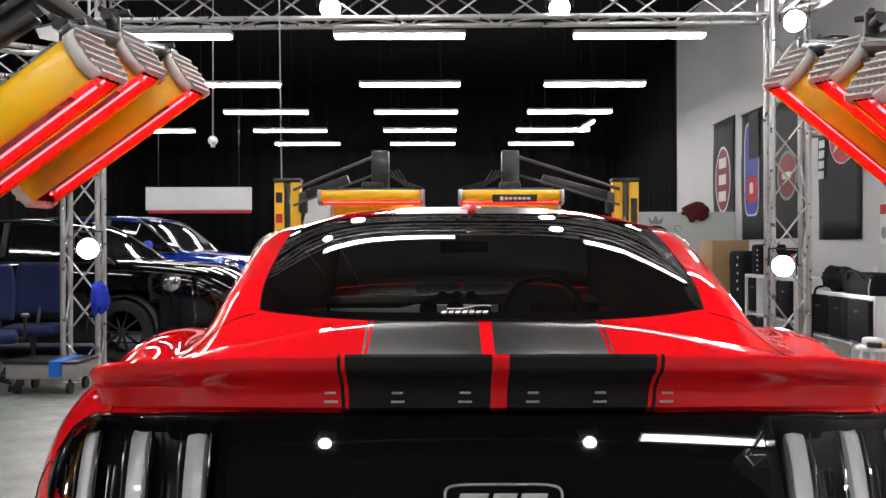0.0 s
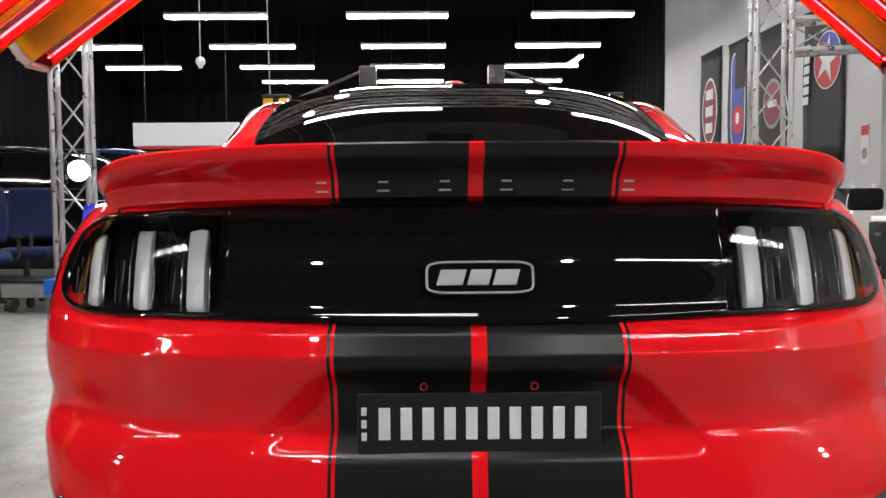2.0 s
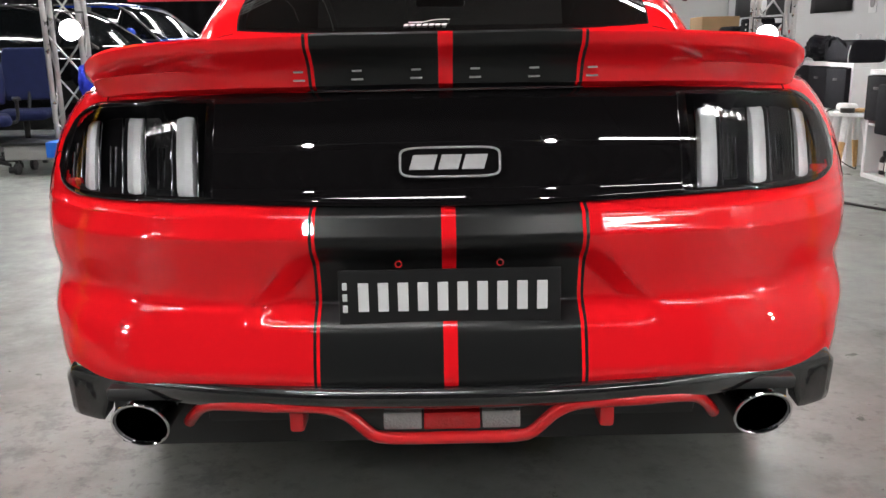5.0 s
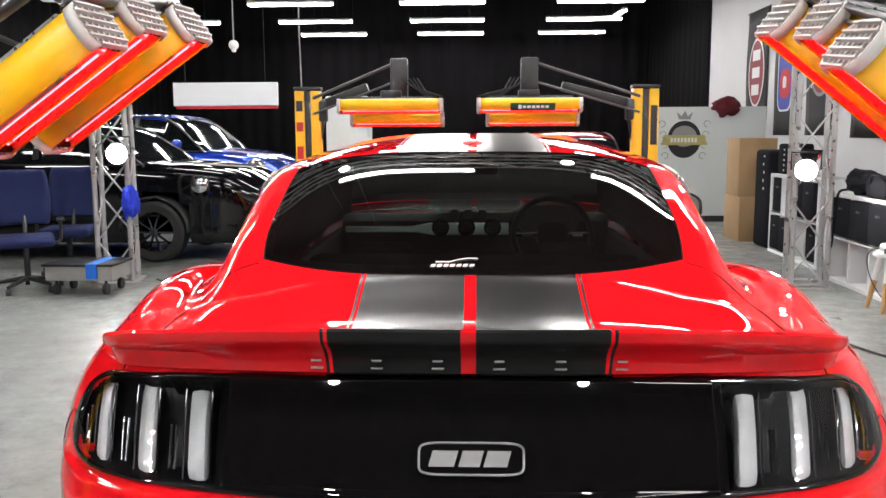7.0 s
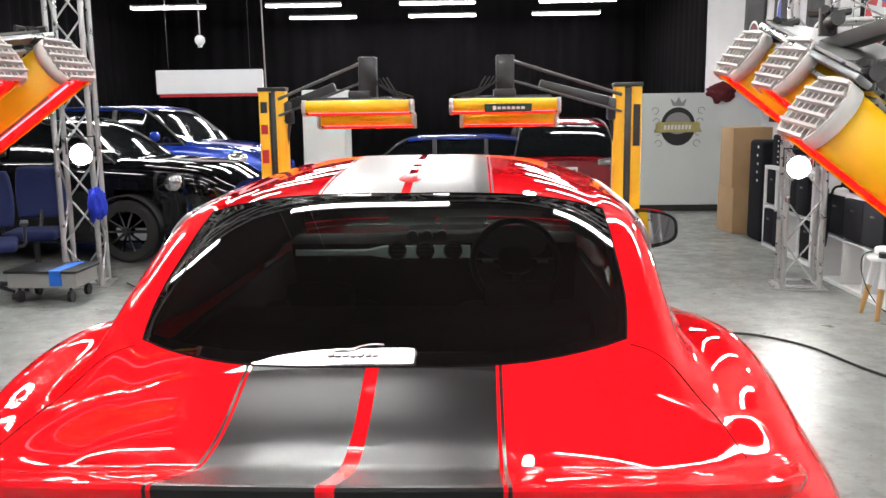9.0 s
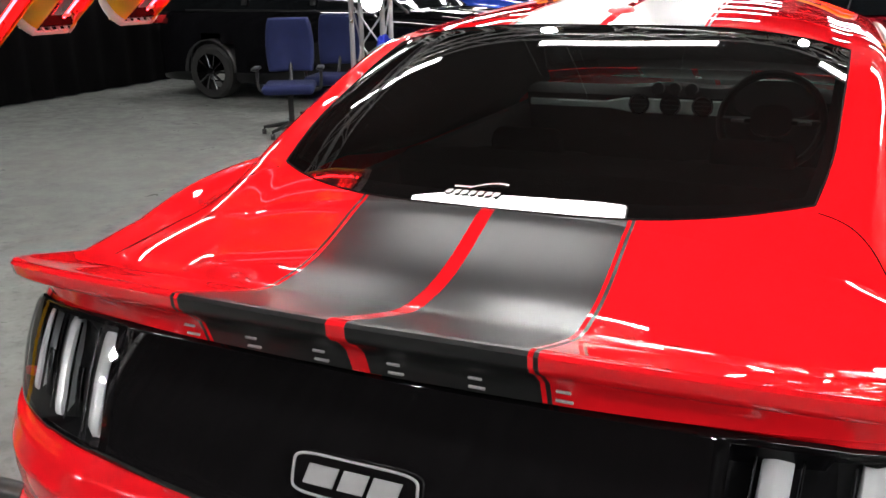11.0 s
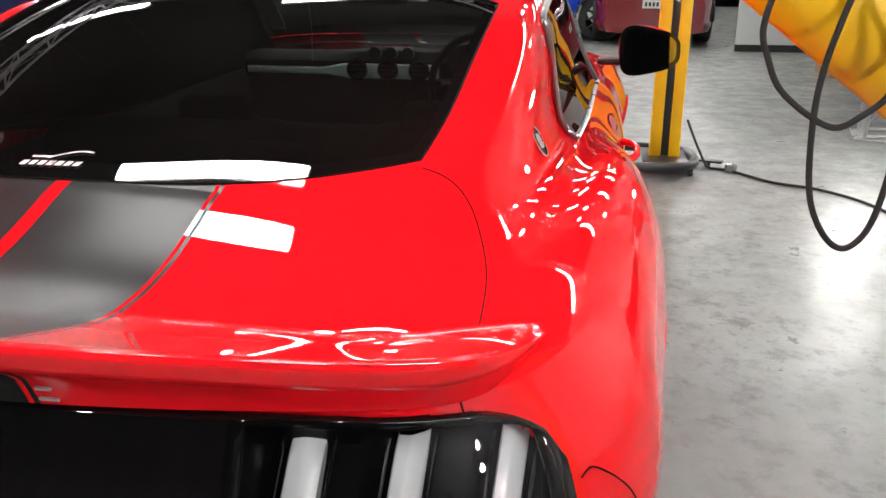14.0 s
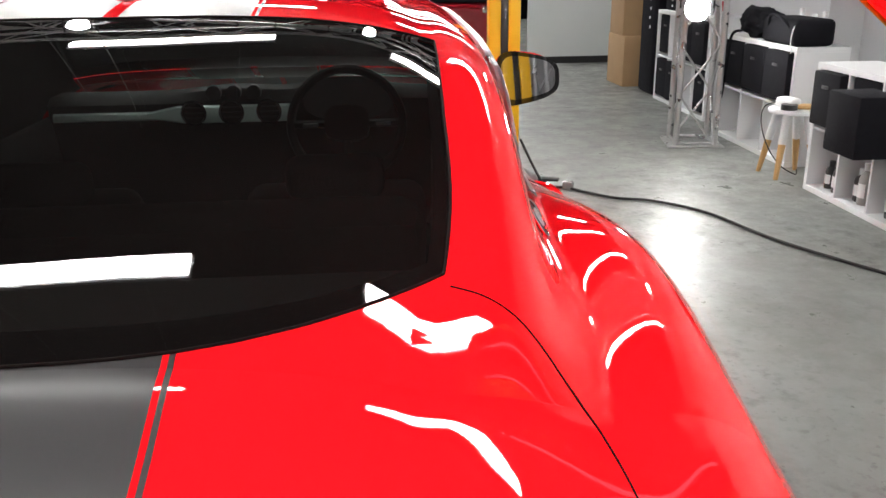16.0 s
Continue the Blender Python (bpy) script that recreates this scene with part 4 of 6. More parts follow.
for sx in (-1, 1):
    line = bend_line([(0.542, 0.752), (0.575, 0.742), (0.606, 0.722), (0.632, 0.690), (0.651, 0.645), (0.667, 0.585), (0.679, 0.51), (0.684, 0.42), (0.686, 0.30)], 8)
    seam([(sx * x, y, top_z(x, y) + 0.0005) for x, y in line])
    seam([rear_point(z, sx * s, 0.0006) for z, s in bend_line([(0.862, s_at(0.818)), (0.862, s_at(0.835)), (0.80, s_at(0.865)), (0.70, s_at(0.885))], 8)])
    seam([rear_point(z, sx * s_at(0.715), 0.0015) for z in np.linspace(0.965, 0.984, 4)])
    # Door edge.
    k = [i for i in range(len(ROWS)) if ROWS[i][0] > 1.72][0]
    seam([(sx * (p[0] + 0.0006), p[1], p[2]) for p in SHELL[k][J_BELT - 1 : 9 * SUB]])
    # Pillar badge: an oval chrome plate.
    yy, xx = 1.09, 0.703
    zz = 1.085
    n = Vector((sx * 0.78, -0.35, 0.52)).normalized()
    m = Matrix.Translation((sx * (xx + 0.003), yy, zz)) @ n.to_track_quat("Z", "Y").to_matrix().to_4x4()
    bm = bmesh.new()
    slab(bm, oval(0, 0, 0.014, 0.032, 24), 0.004, m)
    pb = part("pillar_badge", bm, GLOSS_BLACK, car, "small oval chrome pillar badge")
    bm = bmesh.new()
    pipe(bm, [m @ Vector((x, y, 0.004)) for x, y in oval(0, 0, 0.014, 0.032, 24)], 0.0025, 6, True)
    part("badge_frame", bm, CHROME, pb)
    bm = bmesh.new()
    slab(bm, oval(0, 0, 0.008, 0.016, 12, 4), 0.006, m)
    part("badge_slab", bm, CHROME, pb)
    # Door handle.
    bm = bmesh.new()
    g = section(2.02)
    hx = float(np.interp(0.86, [p[1] for p in g][::-1], [p[0] for p in g][::-1]))
    pipe(bm, bend_line([(sx * hx, 1.90, 0.862), (sx * (hx + 0.035), 1.95, 0.866), (sx * (hx + 0.037), 2.08, 0.868), (sx * hx, 2.14, 0.866)], 5), 0.011, 8)
    part("door_handle", bm, RED, car)

# Number plate in the recess, with plain bars.
PY = 0.024
bm = bmesh.new()
box(bm, (0, PY, 0.612), (0.42, 0.006, 0.105), 0.002)
plate = part("number_plate", bm, PLATE_BLACK, car, "black number plate with silver bars", smooth=False)
for k in range(10):
    bm = bmesh.new()
    box(bm, (-0.163 + 0.0375 * k, PY - 0.004, 0.612), (0.020, 0.003, 0.056), 0.001)
    part("plate_bar", bm, SILVER_PRINT, plate, smooth=False)
for z in (0.634, 0.612, 0.590):
    bm = bmesh.new()
    box(bm, (-0.198, PY - 0.004, z), (0.009, 0.003, 0.014), 0.0008)
    part("plate_bar", bm, SILVER_PRINT, plate, smooth=False)
for x in (-0.095, 0.095):
    bm = bmesh.new()
    rod(bm, (x, 0.020, 0.676), (x, 0.040, 0.676), 0.0045, 14)
    bolt = part("plate_bolt", bm, SEAM, car, "black bolt in a thin red ring")
    bm = bmesh.new()
    pipe(bm, [(x + 0.006 * math.cos(a), 0.0195, 0.676 + 0.006 * math.sin(a)) for a in np.linspace(0, 2 * math.pi, 18, endpoint=False)], 0.0011, 6, True)
    part("bolt_ring", bm, RED_PLAIN, bolt)

# Carbon lip, red frame and fog lamp below the bumper.
rows = []
for x in np.linspace(-0.788, 0.788, 110):
    a = abs(x)
    leg = float(np.clip((a - 0.692) / 0.026, 0, 1))
    leg = leg * leg * (3 - 2 * leg)
    tip = float(np.clip((a - 0.768) / 0.02, 0, 1)) ** 2
    y0 = -0.024 + 0.15 * (a / 0.76) ** 2.6
    zt = 0.440 + 0.010 * (a / 0.76) ** 2 - 0.018 * tip
    drop = 0.036 + 0.008 * float(np.clip((a - 0.36) / 0.1, 0, 1)) + 0.070 * leg - 0.02 * tip
    flat = min(drop, 0.05)
    rows.append([(x, y0 + 0.04, zt + 0.003), (x, y0 - 0.002, zt + 0.002), (x, y0 - 0.010, zt - 0.004), (x, y0 - 0.013, zt - 0.012), (x, y0 - 0.010, zt - 0.6 * flat), (x, y0 - 0.003, zt - 0.85 * drop), (x, y0 + 0.004, zt - drop), (x, y0 + 0.05, zt - drop + 0.006)])
bm = bmesh.new()
sheet(bm, rows)
thick(part("diffuser", bm, CARBON, car, "gloss carbon fibre diffuser lip"), 0.005)
bm = bmesh.new()
line = bend_line([(-0.535, 0.09, 0.335), (-0.505, 0.06, 0.372), (-0.46, 0.02, 0.402), (-0.36, -0.002, 0.406), (-0.25, -0.010, 0.404), (-0.20, -0.012, 0.388), (-0.155, -0.008, 0.346), (-0.125, -0.008, 0.338), (-0.08, -0.008, 0.336)], 4)
line = line + [(-x, y, z) for x, y, z in line[::-1]]
pipe(bm, line, 0.0125, 10)
part("diffuser_frame", bm, RED_PLAIN, car, "red lower frame of the diffuser")
for x in (-0.30, 0.30):
    bm = bmesh.new()
    box(bm, (x, 0.05, 0.372), (0.03, 0.10, 0.05), 0.008)
    part("diffuser_fin", bm, RED_PLAIN, car)
bm = bmesh.new()
box(bm, (0, 0.10, 0.415), (1.36, 0.12, 0.03), 0.01)
box(bm, (0, 0.13, 0.37), (1.0, 0.06, 0.09), 0.01)
part("under_tray", bm, SATIN_BLACK, car)
bm = bmesh.new()
box(bm, (0, 0.008, 0.370), (0.11, 0.03, 0.036), 0.004)
part("fog_lamp", bm, RED_LENS, car, "red rear fog lamp")
for x in (-0.095, 0.095):
    bm = bmesh.new()
    box(bm, (x, 0.010, 0.370), (0.075, 0.03, 0.036), 0.004)
    part("reversing_lamp", bm, CLEAR_LENS, car, "clear ribbed reversing lamp")
bm = bmesh.new()
box(bm, (0, 1.0, 0.30), (1.5, 1.6, 0.18), 0.05)
box(bm, (0, 2.9, 0.24), (1.6, 3.0, 0.10), 0.03)
part("underbody", bm, SATIN_BLACK, car)

for sx in (-1, 1):
    # Tail pipe: a rolled-lip tube, dark inside.
    ax, az = 0.62 * sx, 0.347
    prof = [(0.30, 0.046), (0.10, 0.050), (0.062, 0.053), (0.052, 0.0555), (0.048, 0.053), (0.052, 0.049), (0.09, 0.046), (0.22, 0.043)]
    rows = []
    for y, r in prof:
        rows.append([(ax + r * math.cos(a), y - 0.025 * math.sin(a), az + r * math.sin(a)) for a in np.linspace(0, 2 * math.pi, 33)])
    bm = bmesh.new()
    sheet(bm, rows)
    bmesh.ops.remove_doubles(bm, verts=bm.verts, dist=1e-5)
    pipe_ob = part("tail_pipe", bm, DARK_CHROME, car, "dark chrome tail pipe")
    bm = bmesh.new()
    rod(bm, (ax, 0.2, az), (ax, 0.22, az), 0.043, 20)
    part("tail_pipe_inside", bm, SEAM, pipe_ob)
    bm = bmesh.new()
    pipe(bm, [(ax + 0.0545 * math.cos(a), 0.048 - 0.025 * math.sin(a), az + 0.0545 * math.sin(a)) for a in np.linspace(0, 2 * math.pi, 40, endpoint=False)], 0.0028, 8, True)
    part("pipe_rim", bm, CHROME, pipe_ob, "bright chrome pipe rim")
    bm = bmesh.new()
    pipe(bm, [(ax - 0.05 * sx, 0.13, az + 0.10), (ax - 0.055 * sx, 0.13, az + 0.03), (ax - 0.03 * sx, 0.14, az - 0.02)], 0.007, 6)
    part("pipe_hanger", bm, BLACK_STEEL, car)
    # Wheels with arches.
    for wy in (1.10, 3.82):
        bm = bmesh.new()
        prof = [(-0.13, 0.24), (-0.14, 0.30), (-0.125, 0.335), (-0.08, 0.347), (0.0, 0.349), (0.08, 0.347), (0.125, 0.335), (0.14, 0.30), (0.13, 0.24)]
        rows = [[(sx * 0.80 + w, wy + r * math.cos(a), 0.349 + r * math.sin(a)) for a in np.linspace(0, 2 * math.pi, 49)] for w, r in prof]
        sheet(bm, rows)
        bmesh.ops.remove_doubles(bm, verts=bm.verts, dist=1e-5)
        wheel = part("wheel", bm, RUBBER, car, "black low-profile tyre on a dark rim")
        bm = bmesh.new()
        for k in range(10):
            a = 2 * math.pi * k / 10
            rod(bm, (sx * 0.90, wy + 0.03 * math.cos(a), 0.349 + 0.03 * math.sin(a)), (sx * 0.925, wy + 0.24 * math.cos(a), 0.349 + 0.24 * math.sin(a)), 0.014, 6)
        rod(bm, (sx * 0.72, wy, 0.349), (sx * 0.91, wy, 0.349), 0.05, 16)
        pipe(bm, [(sx * 0.925, wy + 0.245 * math.cos(a), 0.349 + 0.245 * math.sin(a)) for a in np.linspace(0, 2 * math.pi, 40, endpoint=False)], 0.012, 6, True)
        part("rim", bm, DARK_CHROME, wheel)
        bm = bmesh.new()
        rows = [[(sx * w, wy + 0.372 * math.cos(a), 0.345 + 0.372 * math.sin(a)) for a in np.linspace(-0.3, math.pi + 0.3, 30)] for w in (0.55, 0.93)]
        sheet(bm, rows)
        part("wheel_arch", bm, SATIN_BLACK, car)
        lip = []
        for a in np.linspace(0.0, math.pi, 36):
            y, z = wy + 0.383 * math.cos(a), 0.345 + 0.383 * math.sin(a)
            g = section(min(4.74, max(0.6, y)))
            lip.append((sx * (float(np.interp(z, [p[1] for p in g][::-1], [p[0] for p in g][::-1])) - 0.002), y, z))
        bm = bmesh.new()
        pipe(bm, lip, 0.012, 8)
        part("arch_lip", bm, RED, car)
    # Side skirt.
    bm = bmesh.new()
    box(bm, (sx * 0.875, 2.46, 0.235), (0.10, 1.96, 0.09), 0.02)
    part("side_skirt", bm, SATIN_BLACK, car)
    # Door mirror, deeper towards the car.
    taper = lambda u: 1 - 0.27 * u * sx  # noqa: E731
    bm = bmesh.new()
    mm = Matrix.Rotation(radians(7 * sx), 4, "Z") @ Matrix.Rotation(radians(-9), 4, "X")
    for v in bmesh.ops.create_uvsphere(bm, u_segments=24, v_segments=14, radius=1.0)["verts"]:
        c = v.co
        y = c.y * (0.085 if c.y > 0 else 0.03)
        v.co = Vector((math.copysign(abs(c.x) ** 0.75, c.x) * 0.118, y, math.copysign(abs(c.z) ** 0.75, c.z) * 0.088 * taper(c.x)))
    bmesh.ops.transform(bm, matrix=Matrix.Translation((sx * 1.012, 2.88, 1.070)) @ mm, verts=bm.verts)
    mirror = part("door_mirror", bm, [RED], car, "red and black door mirror")
    bm = bmesh.new()
    slab(bm, [(x, z * taper(x / 0.118)) for x, z in oval(0, 0, 0.116, 0.086, 36, 3.4)], 0.006, Matrix.Translation((sx * 1.012, 2.846, 1.070)) @ mm @ Matrix.Rotation(radians(90), 4, "X"))
    part("mirror_cover", bm, GLOSS_BLACK, mirror)
    bm = bmesh.new()
    slab(bm, [(x, z * taper(x / 0.118)) for x, z in oval(0, 0, 0.100, 0.070, 36, 3.4)], 0.003, Matrix.Translation((sx * 1.012, 2.839, 1.073)) @ mm @ Matrix.Rotation(radians(90), 4, "X"))
    part("mirror_glass", bm, pbr("mirror_silver", (0.32, 0.32, 0.33), 0.02, 1.0), mirror)
    bm = bmesh.new()
    box(bm, (sx * 0.875, 2.88, 1.025), (0.12, 0.05, 0.03), 0.012)
    part("mirror_arm", bm, SATIN_BLACK, mirror)

# Roof aerial.
bm = bmesh.new()
rows = []
for k in range(9):
    t = k / 8
    w, h = 0.038 * math.sin(math.pi * min(0.98, 0.06 + 0.94 * t)) ** 0.6, 0.017 * math.sin(math.pi * (0.05 + 0.9 * t)) ** 0.7
    rows.append([(w * math.cos(a), 1.60 + 0.11 * t, top_z(0, 1.60 + 0.11 * t) - 0.002 + h * math.sin(a)) for a in np.linspace(0, math.pi, 11)])
sheet(bm, rows)
part("roof_aerial", bm, RED_PLAIN, car, "red roof aerial pod")

# Dealer sticker low on the window: plain white bars and an arc.
def on_glass(x, y, off=0.003):
    return (x, y, top_z(x, y) + off)


bm = bmesh.new()
for k in range(7):
    x0 = -0.098 + 0.0155 * k
    sheet(bm, [[on_glass(x0 + 0.004 * r, 0.632 + 0.011 * r), on_glass(x0 + 0.0115 + 0.004 * r, 0.632 + 0.011 * r)] for r in (0, 1)])
for k in range(8):
    x0, x1 = -0.055 + 0.009 * k, -0.055 + 0.009 * (k + 1)
    f = lambda x: 0.648 + 0.018 * math.sin(math.pi * (x + 0.055) / 0.11)  # noqa: E731
    sheet(bm, [[on_glass(x0, f(x0)), on_glass(x1, f(x1))], [on_glass(x0, f(x0) + 0.004), on_glass(x1, f(x1) + 0.004)]])
sheet(bm, [[on_glass(-0.085, 0.650), on_glass(-0.05, 0.650)], [on_glass(-0.085, 0.655), on_glass(-0.05, 0.655)]])
part("window_sticker", bm, VINYL_WHITE, car, "white dealer sticker of bars and an arc")

# Cabin.
bm = bmesh.new()
box(bm, (0, 0.98, 0.93), (1.12, 0.55, 0.05), 0.02)
part("parcel_shelf", bm, CABIN_BLACK, car)
bm = bmesh.new()
box(bm, (0, 1.9, 0.45), (1.36, 2.4, 0.06), 0.02)
for sx in (-1, 1):
    box(bm, (sx * 0.70, 1.95, 0.70), (0.05, 2.3, 0.5), 0.02)
part("cabin_tub", bm, CABIN_BLACK, car)
bm = bmesh.new()
box(bm, (0, 1.42, 0.80), (1.1, 0.14, 0.5), 0.05, Matrix.Rotation(radians(14), 4, "X"))
part("rear_bench", bm, SEAT_BLACK, car)
for sx in (-1, 1):
    bm = bmesh.new()
    box(bm, (sx * 0.36, 2.02, 0.68), (0.46, 0.13, 0.50), 0.05, Matrix.Rotation(radians(12), 4, "X"), 3)
    box(bm, (sx * 0.36, 2.32, 0.50), (0.48, 0.5, 0.14), 0.05, None, 3)
    box(bm, (sx * 0.36, 1.95, 0.95), (0.25, 0.09, 0.12), 0.04, Matrix.Rotation(radians(10), 4, "X"), 3)
    part("front_seat", bm, SEAT_BLACK, car)
bm = bmesh.new()
rows = []
for x in np.linspace(-0.68, 0.68, 25):
    hump = 0.035 * math.exp(-(((x - 0.36) / 0.17) ** 2)) + 0.02 * math.exp(-(((x + 0.04) / 0.16) ** 2))
    rows.append([(x, 3.32, 0.97), (x, 3.12, 1.02 + hump), (x, 2.98, 1.02 + hump), (x, 2.94, 0.995), (x, 2.955, 0.93), (x, 3.0, 0.80), (x, 3.05, 0.55)])
sheet(bm, rows)
dash = part("dashboard", bm, CABIN_BLACK, car, "black dashboard with satin silver band")
bm = bmesh.new()
rows = []
for x in np.linspace(-0.66, 0.175, 40):
    up = 0.018 * float(np.clip((x + 0.32) / 0.09, 0, 1)) + 0.002
    dn = 0.018 + 0.014 * float(np.clip((x + 0.30) / 0.09, 0, 1))
    rows.append([(x, 2.935, 0.962 + up + 0.006), (x, 2.925, 0.962 + up), (x, 2.925, 0.962 - dn), (x, 2.935, 0.962 - dn - 0.005)])
sheet(bm, rows)
part("dash_band", bm, DASH_BAND, dash, "satin silver dashboard band")
for x in (-0.171, -0.039, 0.093):
    bm = bmesh.new()
    rod(bm, (x, 2.93, 0.965), (x, 2.912, 0.965), 0.040, 24)
    vent = part("air_vent", bm, SEAM, dash)
    bm = bmesh.new()
    pipe(bm, [(x + 0.040 * math.cos(a), 2.911, 0.965 + 0.040 * math.sin(a)) for a in np.linspace(0, 2 * math.pi, 28, endpoint=False)], 0.005, 6, True)
    part("vent_ring", bm, DARK_CHROME, vent)
    bm = bmesh.new()
    for k in (-1, 0, 1):
        rod(bm, (x - 0.034, 2.910, 0.965 + 0.018 * k), (x + 0.034, 2.910, 0.965 + 0.018 * k), 0.003, 5)
    part("vent_vanes", bm, CABIN_BLACK, vent)
for x in (-0.10, -0.03, 0.04):
    bm = bmesh.new()
    rod(bm, (x, 2.97, 1.03), (x, 2.935, 1.03), 0.026, 18)
    part("gauge_pod", bm, SATIN_BLACK, dash)
WM = Matrix.Translation((0.375, 2.68, 0.955)) @ Matrix.Rotation(radians(68), 4, "X")
bm = bmesh.new()
pipe(bm, [WM @ Vector((0.185 * math.cos(a), 0.185 * math.sin(a), 0)) for a in np.linspace(0, 2 * math.pi, 40, endpoint=False)], 0.016, 8, True)
wheel = part("steering_wheel", bm, SATIN_BLACK, car, "black three-spoke steering wheel")
bm = bmesh.new()
slab(bm, oval(0, 0, 0.075, 0.06, 20, 3), 0.04, WM @ Matrix.Translation((0, 0, -0.02)))
for a in (radians(180), 0, radians(-90)):
    p, q = WM @ Vector((0.05 * math.cos(a), 0.05 * math.sin(a), 0)), WM @ Vector((0.18 * math.cos(a), 0.18 * math.sin(a), 0))
    rod(bm, p, q, 0.014, 6)
part("wheel_hub", bm, SATIN_BLACK, wheel)
for a in (-0.05, 0.05):
    bm = bmesh.new()
    box(bm, WM @ Vector((a * 2.4, -0.005, 0.012)), (0.05, 0.01, 0.012), 0.003)
    part("wheel_switch", bm, STEEL, wheel)
bm = bmesh.new()
slab(bm, oval(0, 0, 0.16, 0.075, 28, 3), 0.02, Matrix.Translation((0.375, 2.95, 1.0)) @ Matrix.Rotation(radians(78), 4, "X"))
part("instrument_hood", bm, SATIN_BLACK, dash)
bm = bmesh.new()
box(bm, (0.0, 2.62, 1.275), (0.23, 0.03, 0.06), 0.015)
part("inner_mirror", bm, SATIN_BLACK, car)

# ---- infrared paint lamps ----
def perforated():
    m, nt, b, nodes, links = shader("perforated_plate")
    co, vo, rp = nodes.new("ShaderNodeTexCoord"), nodes.new("ShaderNodeTexVoronoi"), nodes.new("ShaderNodeValToRGB")
    vo.inputs["Scale"].default_value, vo.inputs["Randomness"].default_value = 62, 0.0
    rp.color_ramp.elements[0].position, rp.color_ramp.elements[0].color = 0.30, (0.004, 0.004, 0.004, 1)
    rp.color_ramp.elements[1].position, rp.color_ramp.elements[1].color = 0.36, (0.22, 0.22, 0.22, 1)
    links.new(co.outputs["Object"], vo.inputs["Vector"])
    links.new(vo.outputs["Distance"], rp.inputs[0])
    links.new(rp.outputs[0], b.inputs["Base Color"])
    b.inputs["Roughness"].default_value, b.inputs["Metallic"].default_value = 0.45, 0.5
    return m


PERF = perforated()


def cassette(m, e, length, half=0.074, deep=0.11, bars=(7, 6)):
    """One lamp trough: yellow shell, glowing mouth, slotted end caps. Local x along it, mouth towards -z."""
    prof = [(-0.66, 0.0), (-0.86, 0.14), (-1.0, 0.36), (-1.0, 0.66), (-0.82, 0.90), (-0.5, 1.0), (0, 1.02), (0.5, 1.0), (0.82, 0.90), (1.0, 0.66), (1.0, 0.36), (0.86, 0.14), (0.66, 0.0)]
    prof = [tuple(p) for p in bend_line([(y * half, z * deep) for y, z in prof], 3)]
    rot = m.to_3x3().to_4x4()
    bm = bmesh.new()
    sheet(bm, [[m @ Vector((x, y, z)) for y, z in prof] for x in (0.012, length * 0.5, length - 0.012)])
    shell = thick(part("cassette", bm, YELLOW, e, "yellow lamp trough glowing red inside"), 0.003)
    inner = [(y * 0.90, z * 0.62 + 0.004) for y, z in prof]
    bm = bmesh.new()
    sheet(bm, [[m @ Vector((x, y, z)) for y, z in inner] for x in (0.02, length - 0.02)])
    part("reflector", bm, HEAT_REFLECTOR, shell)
    bm = bmesh.new()
    box(bm, m @ Vector((length * 0.54, 0, deep * 0.16)), (length * 0.74, half * 0.42, 0.003), 0, rot)
    part("heat_shield", bm, TRIM_GREY, shell, "grey strip between the heat tubes", smooth=False)
    for y in (-half * 0.43, half * 0.43):
        bm = bmesh.new()
        rod(bm, m @ Vector((0.03, y, deep * 0.20)), m @ Vector((length - 0.03, y, deep * 0.20)), 0.003, 8)
        part("heat_tube", bm, HEAT_GLOW, shell)
        for x in (0.045, length - 0.045):
            bm = bmesh.new()
            box(bm, m @ Vector((x, y, deep * 0.26)), (0.012, 0.018, 0.022), 0.002, rot)
            part("tube_holder", bm, CAP_GREY, shell)
    bm = bmesh.new()
    box(bm, m @ Vector((length / 2, 0, deep + 0.006)), (length * 0.82, half * 1.1, 0.012), 0.003, rot)
    part("vent_plate", bm, PERF, shell, "dark perforated vent plate")
    for x in (0.0, length):
        out = -1 if x == 0 else 1
        bm = bmesh.new()
        collar = [(y * 1.05, z * 1.04 - 0.002) for y, z in prof]
        sheet(bm, [[m @ Vector((x + out * a, y, z)) for y, z in collar] for a in (-0.022, 0.004)])
        cap = thick(part("slotted_cap", bm, CAP_GREY, shell, "pale slotted end cap"), 0.006)
        for k in range(bars[0]):
            bm = bmesh.new()
            y = -half * 0.9 + half * 1.8 * k / (bars[0] - 1)
            lo = 0.0 if abs(y) < half * 0.68 else deep * 0.22
            top = deep * (1.0 - 0.30 * abs(y / half) ** 3)
            box(bm, m @ Vector((x - out * 0.003, y, (top + lo) / 2)), (0.008, 0.005, top - lo), 0, rot)
            part("cap_bar", bm, CAP_GREY, shell, smooth=False)
        for k in range(bars[1]):
            bm = bmesh.new()
            z = deep * (0.02 + 0.96 * k / (bars[1] - 1))
            wd = half * (1.36 if k == 0 else 1.5 if k == bars[1] - 1 else 1.98)
            box(bm, m @ Vector((x + out * 0.003, 0, z)), (0.014, wd, 0.0052), 0, rot)
            part("cap_bar", bm, CAP_GREY, shell, smooth=False)
        bm = bmesh.new()
        box(bm, m @ Vector((x - out * 0.016, 0, deep * 0.5)), (0.004, half * 1.7, deep * 0.86), 0, rot)
        part("cap_back", bm, SEAM, shell, smooth=False)


